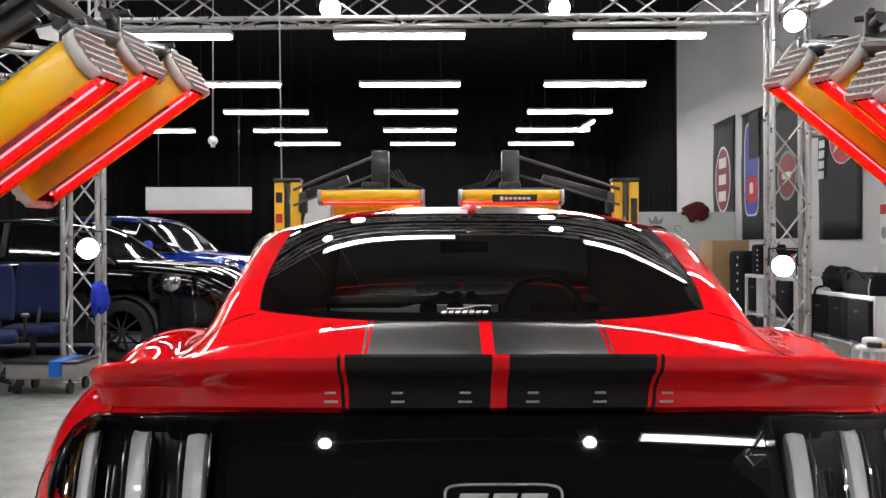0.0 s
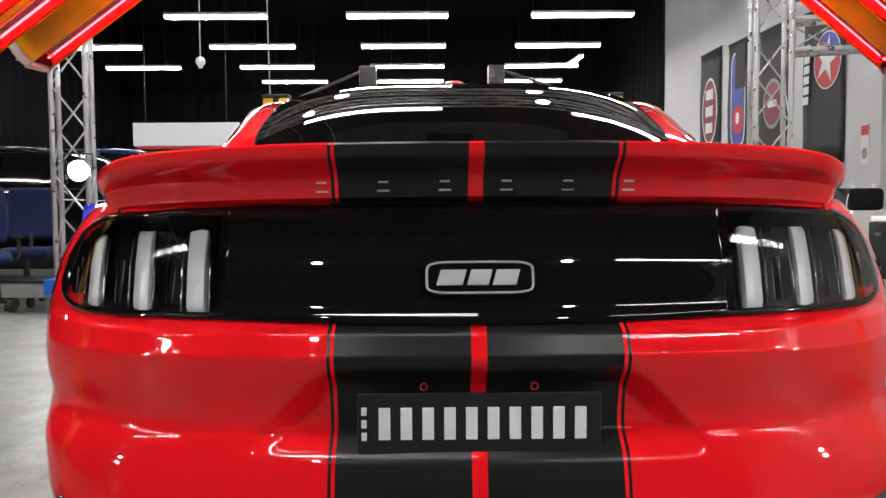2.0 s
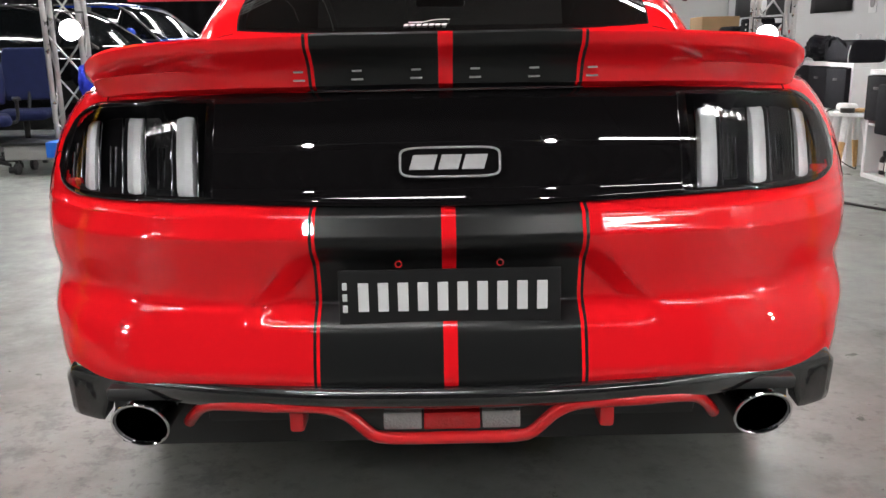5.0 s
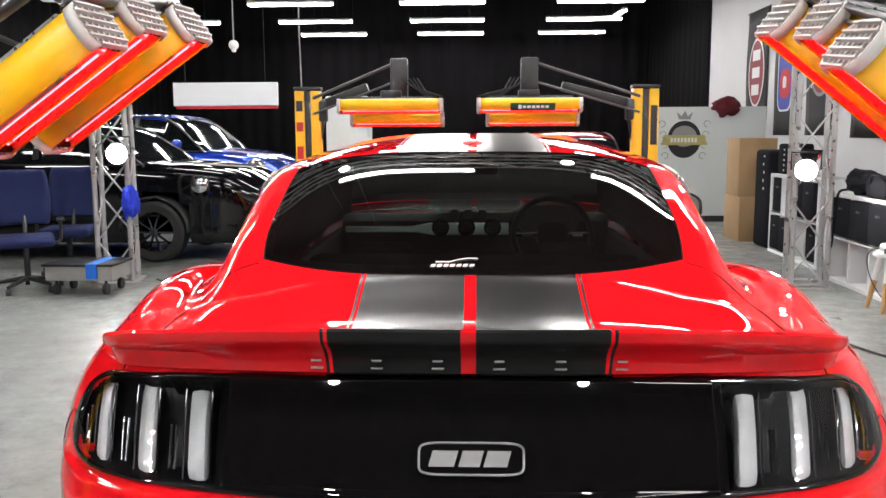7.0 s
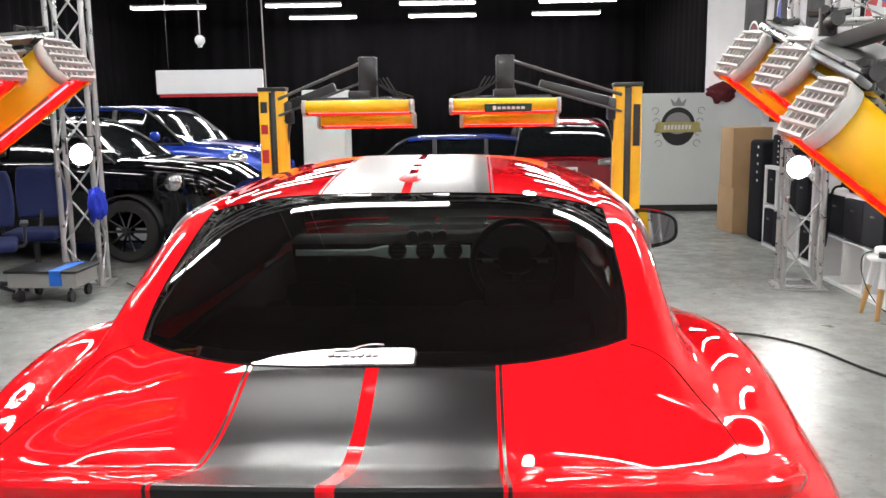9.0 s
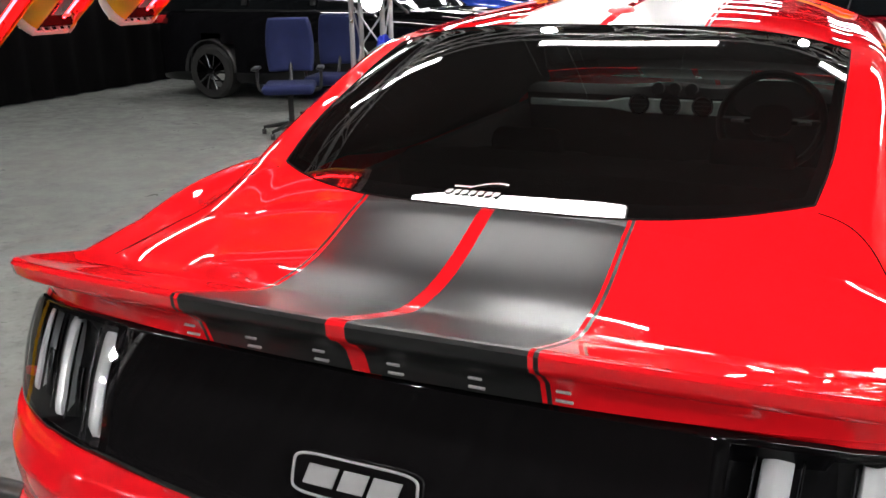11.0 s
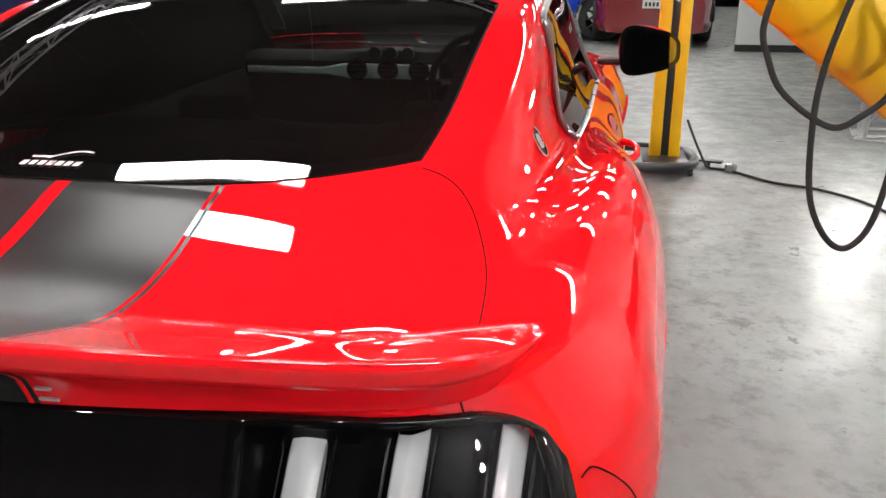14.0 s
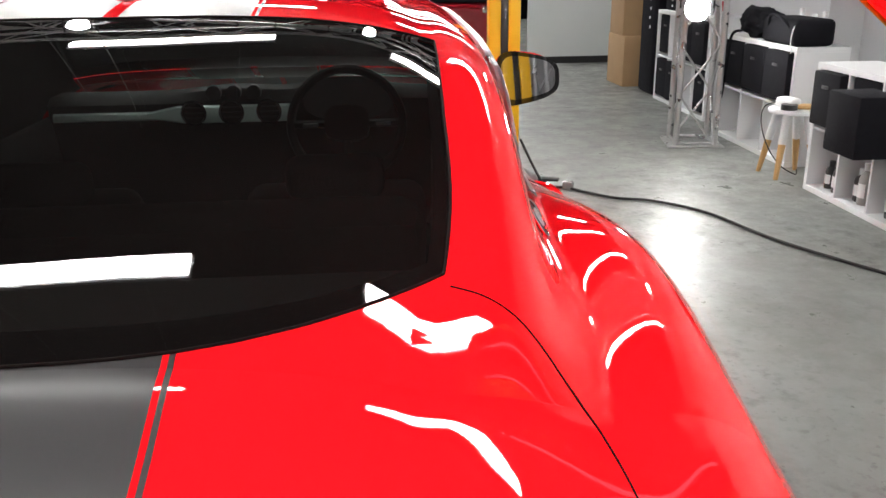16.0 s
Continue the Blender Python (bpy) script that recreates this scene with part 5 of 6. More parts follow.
def near_lamp(sx):
    e = thing("infrared_lamp", (sx * 2.05, 0.35, 0), "yellow infrared paint lamp, three glowing troughs on an arm", "heat lamp", "infrared lamps")
    c, q = math.cos(radians(41)), math.sin(radians(41))
    d, z = Vector((sx * c, 0, -q)), Vector((sx * q, 0, c))
    frame_m = Matrix((d, Vector((0, sx, 0)), z)).transposed().to_4x4()
    turn = Euler((radians(13.3), radians(-3.0), radians(-3.7))) if sx > 0 else Euler((radians(7.8), radians(7.6), radians(-2.6)))
    at = (0.756, 0.664, 1.631) if sx > 0 else (-0.785, 0.79, 1.672)
    base = Matrix.Translation(at) @ turn.to_matrix().to_4x4() @ frame_m
    long = 0.575
    for yy, up in ((-0.266, 0.0), (0.0, 0.032), (0.266, 0.0)):
        cassette(base @ Matrix.Translation((0, yy, up - 0.008)) @ Matrix.Rotation(radians(-9 * sx), 4, "X"), e, long)
    bm = bmesh.new()
    rot = base.to_3x3().to_4x4()
    box(bm, base @ Vector((0.012, 0, 0.122)), (0.030, 0.60, 0.012), 0.003, rot)
    part("cross_rail", bm, TRIM_GREY, e)
    for yy in (-0.1215, 0.1215):
        bm = bmesh.new()
        box(bm, base @ Vector((long / 2, yy, 0.098)), (long * 0.94, 0.11, 0.008), 0.002, rot)
        part("vent_panel", bm, PERF, e, "dark perforated vent panel")
    bm = bmesh.new()
    box(bm, base @ Vector((0.54, 0, 0.122)), (0.030, 0.60, 0.012), 0.003, rot)
    part("cross_rail", bm, TRIM_GREY, e)
    bm = bmesh.new()
    slab(bm, [(0.0, -0.29), (0.10, -0.24), (0.17, -0.10), (0.17, 0.10), (0.10, 0.24), (0.0, 0.29)], 0.006, base @ Matrix.Translation((0.0, 0, 0.130)) @ Matrix.Rotation(radians(-30), 4, "Y"))
    part("bracket", bm, GREY_STEEL, e, "grey steel tilting bracket")
    for yy in (-0.25, 0.0, 0.25):
        bm = bmesh.new()
        p = base @ Vector((0.03 - 0.02 * (yy == 0), yy, 0.130 + 0.05 * (yy == 0)))
        rod(bm, p - Vector((0, 0, 0.02)), p + Vector((0, 0, 0.03)), 0.017, 10)
        rod(bm, p, p + Vector((0.0, -0.045, 0.008)), 0.014, 10)
        for k in range(3):
            a = k * 2.1
            rod(bm, p + Vector((0, 0, 0.02)), p + Vector((0.04 * math.cos(a), 0.04 * math.sin(a), 0.025)), 0.008, 6)
        part("knob", bm, SATIN_BLACK, e)
    bm = bmesh.new()
    a, b = base @ Vector((0.05, 0.0, 0.165)), base @ Vector((0.055, -sx * 0.19, 0.262))
    q = (b - a).to_track_quat("X", "Z").to_matrix().to_4x4()
    box(bm, (a + b) / 2, ((b - a).length + 0.06, 0.045, 0.030), 0.006, q)
    part("blade", bm, GREY_STEEL, e)
    bm = bmesh.new()
    c = Vector((sx * 2.05, 0.42, 1.06))
    q = (c - b).to_track_quat("X", "Z").to_matrix().to_4x4()
    box(bm, (b + c) / 2, ((c - b).length + 0.05, 0.045, 0.022), 0.005, q)
    box(bm, (b + c) / 2 - Vector((0, 0, 0.055)), ((c - b).length, 0.045, 0.022), 0.005, q)
    box(bm, (b + c) / 2 - Vector((0, 0, 0.028)), ((c - b).length, 0.012, 0.05), 0.002, q)
    part("arm", bm, BLACK_STEEL, e)
    lamp_post(e, (sx * 2.05, 0.35), 1.8)
    bm = bmesh.new()
    if sx > 0:
        hub = base @ Vector((0.42, -0.05, 0.17))
        out = base @ Vector((0.52, -0.12, 0.15))
        for loop in ([(0.974, 1.381), (0.981, 1.341), (1.001, 1.305), (1.05, 1.273), (1.081, 1.287), (1.103, 1.311), (1.11, 1.35)],
                     [(1.047, 1.382), (1.034, 1.316), (1.034, 1.248), (1.042, 1.192), (1.062, 1.154), (1.083, 1.143), (1.102, 1.164), (1.112, 1.208), (1.115, 1.256), (1.107, 1.305)]):
            mid = [(x, 0.355, z) for x, z in loop]
            top = Vector((mid[0][0] + 0.03, 0.37, 1.47))
            pipe(bm, bend_line([hub, top + Vector((0.03, 0.06, 0.05)), top] + mid + [Vector((mid[-1][0] - 0.01, 0.36, 1.42)), out], 8), 0.0034, 8)
    else:
        hub = base @ Vector((0.30, 0.0, 0.17))
        pipe(bm, bend_line([hub, hub + Vector((-0.2, 0, 0.06)), hub + Vector((-0.35, -0.05, -0.1)), hub + Vector((-0.6, -0.2, -0.25))], 8), 0.008, 8)
    part("hose", bm, RUBBER, e, "black looped power cable")
    return e


def lamp_post(e, at, h):
    x, y = at
    bm = bmesh.new()
    for dx in (-0.062, 0.062):
        box(bm, (x + dx, y, 0.10 + (h - 0.1) / 2), (0.075, 0.10, h - 0.1), 0.008)
    post = part("post", bm, YELLOW, e, "yellow steel post with a black slot")
    bm = bmesh.new()
    box(bm, (x, y, 0.10 + (h - 0.1) / 2), (0.052, 0.07, h - 0.12), 0.002)
    part("slot", bm, BLACK_STEEL, post)
    bm = bmesh.new()
    box(bm, (x, y, h + 0.012), (0.21, 0.12, 0.03), 0.008)
    part("post_cap", bm, SATIN_BLACK, post)
    bm = bmesh.new()
    side = 1 if x > 0 else -1
    loop = [(x - side * 0.75, y - 0.34, 0.085), (x - side * 0.1, y - 0.30, 0.085), (x + side * 0.14, y - 0.22, 0.085), (x + side * 0.20, y, 0.085), (x + side * 0.14, y + 0.22, 0.085), (x - side * 0.1, y + 0.30, 0.085), (x - side * 0.75, y + 0.34, 0.085)]
    pipe(bm, bend_line(loop, 6), 0.034, 10)
    box(bm, (x, y, 0.09), (0.30, 0.42, 0.03), 0.008)
    part("foot", bm, BLACK_STEEL, e, "black tubular floor frame")
    for p in (loop[0], loop[6], (x + side * 0.17, y - 0.15, 0), (x + side * 0.17, y + 0.15, 0)):
        bm = bmesh.new()
        rod(bm, (p[0] - 0.015, p[1], 0.028), (p[0] + 0.015, p[1], 0.028), 0.028, 14)
        rod(bm, (p[0], p[1], 0.03), (p[0], p[1], 0.075), 0.010, 8)
        part("castor", bm, SATIN_BLACK, e)
    return post


near_lamp(-1)
near_lamp(1)


def far_lamp(sx, px, bx, x0, x1, sign):
    e = thing("infrared_lamp", (px, 5.3, 0), "yellow post with a glowing infrared lamp on a folding arm", "heat lamp", "infrared lamps")
    post = lamp_post(e, (px, 5.3), 1.78)
    bm = bmesh.new()
    box(bm, (bx, 5.2, 1.86), (0.13, 0.10, 0.30), 0.01)
    part("head_block", bm, BLACK_STEEL, e)
    bm = bmesh.new()
    for z0, z1, r in ((1.72, 1.97, 0.012), (1.60, 1.83, 0.009)):
        rod(bm, (px - sx * 0.05, 5.24, z0), (bx + sx * 0.05, 5.2, z1), r, 8)
    part("tie_rod", bm, GREY_STEEL, e)
    bm = bmesh.new()
    a, b = Vector((px - sx * 0.08, 5.3, 1.66)), Vector((bx + sx * 0.25, 5.26, 1.80))
    q = (b - a).to_track_quat("X", "Z").to_matrix().to_4x4()
    box(bm, (a + b) / 2, ((b - a).length, 0.05, 0.07), 0.008, q)
    box(bm, (px - sx * 0.11, 5.3, 1.62), (0.07, 0.10, 0.16), 0.01)
    rod(bm, (px - sx * 0.12, 5.3, 1.55), (px - sx * 0.04, 5.3, 1.15), 0.014, 8)
    part("arm", bm, BLACK_STEEL, e)
    for yy, dz, inset in ((5.06, 0.0, 0.0), (5.26, -0.095, 0.07)):
        m = Matrix.Translation((x0 + inset, yy, 1.605 + dz)) @ Matrix.Rotation(radians(-14), 4, "X")
        cassette(m, e, x1 - x0 - inset, 0.07, 0.09, (4, 4))
    bm = bmesh.new()
    box(bm, ((x0 + x1) / 2, 5.16, 1.71), (x1 - x0 - 0.1, 0.05, 0.03), 0.006)
    box(bm, ((x0 + x1) / 2, 5.18, 1.74), (0.16, 0.10, 0.06), 0.01)
    rod(bm, (bx, 5.19, 1.70), ((x0 + x1) / 2, 5.18, 1.74), 0.02, 8)
    part("head_rail", bm, BLACK_STEEL, e)
    for k in range(5):
        bm = bmesh.new()
        xa = bx - sx * (0.02 + 0.03 * k)
        pipe(bm, bend_line([(xa, 5.16, 1.86), (xa - sx * 0.08, 5.10, 1.80 - 0.02 * k), (x1 - 0.05 * k if sx < 0 else x0 + 0.05 * k, 5.14, 1.72)], 6), 0.006, 6)
        part("wire", bm, RUBBER, e)
    if sign:
        bm = bmesh.new()
        box(bm, ((x0 + x1) / 2 + 0.02, 4.972, 1.635), (0.33, 0.006, 0.058), 0.002, Matrix.Rotation(radians(8), 4, "X"))
        lab = part("maker_label", bm, PRINT_GREEN, e, "dark green maker label with pale bars", smooth=False)
        bm = bmesh.new()
        for k in range(7):
            box(bm, ((x0 + x1) / 2 - 0.075 + 0.033 * k, 4.966, 1.635), (0.024, 0.004, 0.018 + 0.01 * (k == 0)), 0)
        part("label_bar", bm, PRINT_WHITE, lab, smooth=False)
    for z, mat, h in ((1.50, PRINT_RED, 0.07), (1.66, SATIN_BLACK, 0.08), (1.30, PRINT_RED, 0.10)) if sx < 0 else ((1.50, SATIN_BLACK, 0.30),):
        bm = bmesh.new()
        box(bm, (px + sx * 0.062, 5.248, z), (0.05, 0.004, h), 0)
        part("warning_label", bm, mat, post, smooth=False)
    return e


far_lamp(-1, -1.305, -0.58, -1.03, -0.25, False)
far_lamp(1, 1.305, 0.41, 0.02, 0.79, True)


# ---- parked cars ----
def parked_car(name, m, paint, L, W, H, label, wheel_r=0.35, rear_view=False, belt=0.0, front=0.80, lamp_at=0.425):
    """A plain modern car; local x to the nose, standing on z = 0."""
    e = thing(name, (0, 0, 0), label, "car", "parked cars")
    top = belt or H * 0.60
    blunt = (0.99, 0.91, 0.74) if belt else (0.98, 0.84, 0.66)

    def body(x):
        t = x / L
        wd = W / 2 * (0.90 + 0.10 * math.sin(math.pi * min(1, max(0, t))) ** 0.4) - 0.10 * max(0, abs(t - 0.5) * 2 - 0.86) / 0.14
        up = glide((0, 0.06, 0.2, 0.62, 0.70, 0.92, 1.0), (top * 0.86, top * 0.98, top, top, top * blunt[0], top * blunt[1], top * blunt[2]), t)
        return wd, up

    rows = []
    for x in np.linspace(0, L, 49):
        wd, up = body(x)
        half = [(0, up + 0.02), (wd * 0.55, up + 0.01), (wd * 0.88, up - 0.03), (wd * 0.97, up - 0.11), (wd, up * 0.72), (wd * 0.985, up * 0.5), (wd * 0.99, 0.36), (wd * 0.95, 0.22), (wd * 0.6, 0.2)]
        half = [tuple(p) for p in bend_line(half, 2)]
        rows.append([(x - L / 2, -y, z) for y, z in half[:0:-1]] + [(x - L / 2, y, z) for y, z in half])
    wx = (-L / 2 + L * 0.19, -L / 2 + L * front)

    def keep(i, j):
        p = rows[i][j]
        return not any(math.hypot(p[0] - c, p[2] - wheel_r) < wheel_r + 0.05 and abs(p[1]) > W * 0.33 for c in wx)

    bm = bmesh.new()
    sheet(bm, rows, keep)
    for end in (rows[0], rows[-1]):
        bm.faces.new([bm.verts.new(p) for p in end])
    part("body", bm, paint, e)
    # Glasshouse and roof.
    gx = [-L * 0.47, -L * 0.40, -L * 0.20, 0.02 * L, 0.12 * L, 0.25 * L]
    gz = [top - 0.02, H * 0.90, H * 0.985, H * 0.985, H * 0.95, top - 0.03]
    rows = []
    for x in np.linspace(gx[0], gx[-1], 30):
        z = glide(gx, gz, x)
        f = (z - top + 0.05) / (H - top)
        wb, wt = W * 0.455, W * 0.455 - 0.13 * f
        half = [(0, z), (wt * 0.7, z - 0.008), (wt * 0.93, z - 0.03), (wt, z - 0.06 * f - 0.01), (wb, top - 0.06)]
        rows.append([(x, -y, q) for y, q in half[:0:-1]] + [(x, y, q) for y, q in half])
    bm = bmesh.new()
    sheet(bm, rows)
    gh = part("cabin_glass", bm, CAR_GLASS, e, "dark glass of the cabin")
    bm = bmesh.new()
    sheet(bm, [[(x, y, z + 0.012) for x, y, z in r[1:-1]] for r in rows if -L * 0.385 < r[0][0] < L * 0.115])
    thick(part("roof", bm, paint, e), 0.012)
    for sy in (-1, 1):
        bm = bmesh.new()
        pipe(bm, bend_line([(gx[k], sy * (W * 0.455 - 0.13 * (gz[k] - top + 0.05) / (H - top) + 0.004), gz[k] - 0.03) for k in range(6)], 5), 0.014, 6)
        part("roof_rail", bm, SATIN_BLACK, e)
        bm = bmesh.new()
        pipe(bm, [(x, sy * (W * 0.46 + 0.012), top - 0.045) for x in np.linspace(-L * 0.38, L * 0.24, 8)], 0.010, 6)
        part("belt_trim", bm, SATIN_BLACK, e)
        for f in (0.0, -0.2):
            bm = bmesh.new()
            xx = f * L + 0.0
            box(bm, (xx, sy * (W * 0.455 - 0.055), (top + H) / 2 - 0.03), (0.07, 0.03, H - top - 0.08), 0.008, Matrix.Rotation(radians(17 * sy), 4, "X"))
            part("door_pillar", bm, SATIN_BLACK, e)
        bm = bmesh.new()
        for v in bmesh.ops.create_uvsphere(bm, u_segments=14, v_segments=8, radius=1.0)["verts"]:
            v.co = Vector((v.co.x * 0.07, v.co.y * 0.11, v.co.z * 0.075))
        bmesh.ops.translate(bm, vec=(L * 0.17, sy * (W / 2 + 0.07), top + 0.06), verts=bm.verts)
        part("door_mirror", bm, paint, e)
        for k, c in enumerate(wx):
            yc = sy * (W / 2 - 0.12)
            bm = bmesh.new()
            prof = [(-0.11, wheel_r * 0.66), (-0.115, wheel_r * 0.9), (-0.09, wheel_r), (0.09, wheel_r), (0.115, wheel_r * 0.9), (0.11, wheel_r * 0.66)]
            sheet(bm, [[(c + r * math.cos(a), yc + w, wheel_r + r * math.sin(a)) for a in np.linspace(0, 2 * math.pi, 33)] for w, r in prof])
            bmesh.ops.remove_doubles(bm, verts=bm.verts, dist=1e-5)
            wh = part("wheel", bm, RUBBER, e, "black tyre on a dark spoked rim")
            bm = bmesh.new()
            for q in range(10):
                a = 2 * math.pi * q / 10
                rod(bm, (c, yc + sy * 0.10, wheel_r), (c + wheel_r * 0.66 * math.cos(a), yc + sy * 0.105, wheel_r + wheel_r * 0.66 * math.sin(a)), 0.016, 6)
            rod(bm, (c, yc, wheel_r), (c, yc + sy * 0.115, wheel_r), 0.05, 12)
            part("rim", bm, DARK_CHROME, wh)
            bm = bmesh.new()
            sheet(bm, [[(c + (wheel_r + 0.05) * math.cos(a), sy * w, wheel_r + (wheel_r + 0.05) * math.sin(a)) for a in np.linspace(0, math.pi, 20)] for w in (W * 0.3, W / 2 + 0.004)])
            thick(part("arch", bm, SATIN_BLACK, e), 0.02)
        bm = bmesh.new()
        wd, up = body(L * 0.93)
        for v in bmesh.ops.create_uvsphere(bm, u_segments=18, v_segments=10, radius=1.0)["verts"]:
            v.co = Vector((v.co.x * 0.17, v.co.y * 0.11, v.co.z * (0.14 if belt else 0.10)))
        bmesh.ops.transform(bm, matrix=Matrix.Translation((L * lamp_at, sy * (wd - 0.09), up - (0.17 if belt else 0.10))) @ Matrix.Rotation(radians(-24 * sy), 4, "Z"), verts=bm.verts)
        part("headlamp", bm, HEADLAMP, e, "clear chromed headlamp")
        bm = bmesh.new()
        box(bm, (-L / 2 + 0.04, sy * (W * 0.37), top * 0.86), (0.12, 0.34, 0.11), 0.03)
        part("tail_lamp", bm, RED_LENS if not rear_view else HEADLAMP, e)
    bm = bmesh.new()
    box(bm, (L / 2 - 0.06, 0, top * 0.45), (0.16, W * 0.62, 0.20), 0.04)
    part("grille", bm, SATIN_BLACK, e)
    bm = bmesh.new()
    pipe(bm, [(L / 2 + 0.02, y, z) for y, z in oval(0, top * 0.45, W * 0.31, 0.11, 24, 4)], 0.012, 6, True)
    part("grille_rim", bm, CHROME, e)
    if rear_view:
        bm = bmesh.new()
        box(bm, (-L / 2 - 0.01, 0, top * 0.70), (0.03, 0.38, 0.12), 0.004)
        pl = part("number_plate", bm, PRINT_WHITE, e, "white number plate with dark bars", smooth=False)
        for k in range(6):
            bm = bmesh.new()
            box(bm, (-L / 2 - 0.028, -0.14 + 0.056 * k, top * 0.70), (0.004, 0.034, 0.06), 0)
            part("plate_bar", bm, PLATE_BLACK, pl, smooth=False)
    e.matrix_basis = m
    return e


parked_car("black_hatchback", pose(-5.02, 9.04, 0, rz=-3), CAR_BLACK, 5.15, 1.8, 1.64, "glossy black hatchback parked by the truss", 0.35, belt=1.16, front=0.772, lamp_at=0.385)
parked_car("blue_hatchback", pose(-4.95, 11.9, 0, rz=-8), CAR_BLUE, 4.4, 1.78, 1.78, "glossy blue hatchback parked behind the black car", belt=1.26)
parked_car("blue_wagon", pose(-0.55, 14.6, 0, rz=180), CAR_BLUE, 4.5, 1.8, 1.22, "blue car parked at the back of the workshop")
parked_car("red_wagon", pose(1.65, 15.3, 0, rz=90), CAR_RED, 4.6, 1.85, 1.5, "dark red car with its tail to the room", 0.35, True)

# ---- back of the workshop ----
def board(name, c, s, mat, label, cat, bevel=0.004):
    bm = bmesh.new()
    box(bm, c, s, bevel)
    return tagged(part(name, bm, mat, smooth=False), label, cat)


sign = thing("wall_sign", (-4.82, 14.95, 1.99), "long white sign box with a red lower edge, hung up", "sign")
bm = bmesh.new()
box(bm, (-4.82, 15.0, 2.23), (2.02, 0.10, 0.44), 0.01)
part("sign_panel", bm, SHELF_WHITE, sign, smooth=False)
bm = bmesh.new()
box(bm, (-4.80, 15.0, 1.98), (1.96, 0.09, 0.05), 0.004)
part("sign_edge", bm, PRINT_RED, sign, smooth=False)
for x in (-5.6, -4.05):
    bm = bmesh.new()
    rod(bm, (x, 15.0, 2.45), (x, 15.0, ROOF + 0.01), 0.006, 6)
    part("hanger", bm, BLACK_STEEL, sign)

part_e = thing("partition_board", (3.7, 12.6, 0), "pale grey partition board with a round emblem", "partition")
bm = bmesh.new()
box(bm, (3.73, 12.64, 0.98), (1.86, 0.06, 1.76), 0.004)
part("board", bm, PANEL_WHITE, part_e, smooth=False)
bm = bmesh.new()
box(bm, (3.73, 12.64, 0.05), (1.86, 0.055, 0.10), 0.002)
part("plinth", bm, SATIN_BLACK, part_e, smooth=False)
FACE = Matrix.Translation((3.36, 12.604, 1.34)) @ Matrix.Rotation(radians(90), 4, "X")
for name, outl, mat, d in (("emblem_disc", oval(0, 0, 0.27, 0.30, 36), BANNER, 0.004), ("emblem_shine", oval(0.0, 0.05, 0.20, 0.17, 30), PRINT_GREY, 0.006),
                           ("emblem_ribbon", [(-0.36, -0.09), (0.36, -0.09), (0.33, 0.07), (-0.33, 0.07)], PRINT_GOLD, 0.009),
                           ("emblem_crown", [(-0.09, 0.32), (0.09, 0.32), (0.13, 0.44), (0.05, 0.37), (0.0, 0.46), (-0.05, 0.37), (-0.13, 0.44)], PRINT_GREY, 0.004)):
    bm = bmesh.new()
    slab(bm, outl, d, FACE)
    part(name, bm, mat, part_e, smooth=False)
bm = bmesh.new()
for k in range(8):
    slab(bm, [(-0.22 + 0.055 * k, -0.045), (-0.185 + 0.055 * k, -0.045), (-0.18 + 0.055 * k, 0.025), (-0.215 + 0.055 * k, 0.025)], 0.012, FACE)
part("emblem_bar", bm, PRINT_WHITE, part_e, smooth=False)
for sx in (-1, 1):
    bm = bmesh.new()
    for k in range(4):
        pipe(bm, [FACE @ Vector((sx * (0.30 + 0.05 * math.cos(a)) + 0.02 * k * sx, -0.26 + 0.17 * k + 0.05 * math.sin(a), 0.003)) for a in np.linspace(0, 5, 14)], 0.006, 5)
    part("emblem_scroll", bm, PRINT_GREY, part_e)


def cloth(name, c, size, mat, label, seed, droop=0.5):
    """A crumpled hanging cloth."""
    bm = bmesh.new()
    bmesh.ops.create_icosphere(bm, subdivisions=4, radius=1.0)
    for v in bm.verts:
        n = noise.noise(v.co * 1.9 + Vector((seed, 0, 0))) * 0.35 + noise.noise(v.co * 5 + Vector((0, seed, 0))) * 0.13
        w = 1 + n
        v.co = Vector((c[0] + v.co.x * size[0] * w * (1 - droop * 0.4 * max(0, -v.co.z)), c[1] + v.co.y * size[1] * w, c[2] + v.co.z * size[2] * w))
    return tagged(part(name, bm, mat), label, "cloth")


cloth("maroon_cloth", (4.0, 12.6, 1.86), (0.23, 0.10, 0.15), CLOTH_MAROON, "maroon cloth thrown over the partition's top", 3)
cloth("blue_cloth", (-3.38, 6.78, 0.80), (0.08, 0.09, 0.17), CLOTH_BLUE, "bright blue cloth hung on the truss upright", 9)

cab = thing("steel_cabinet", (-1.45, 8.1, 0), "pale grey steel cabinet behind the lamp post", "cabinet")
bm = bmesh.new()
box(bm, (-1.42, 8.2, 0.93), (0.46, 0.4, 1.86), 0.01)
part("body", bm, PANEL_WHITE, cab)
bm = bmesh.new()
box(bm, (-1.42, 7.995, 0.93), (0.43, 0.012, 1.80), 0.003)
door = part("door", bm, PANEL_WHITE, cab)
bm = bmesh.new()
box(bm, (-1.26, 7.98, 1.0), (0.02, 0.02, 0.12), 0.004)
part("handle", bm, STEEL, door)

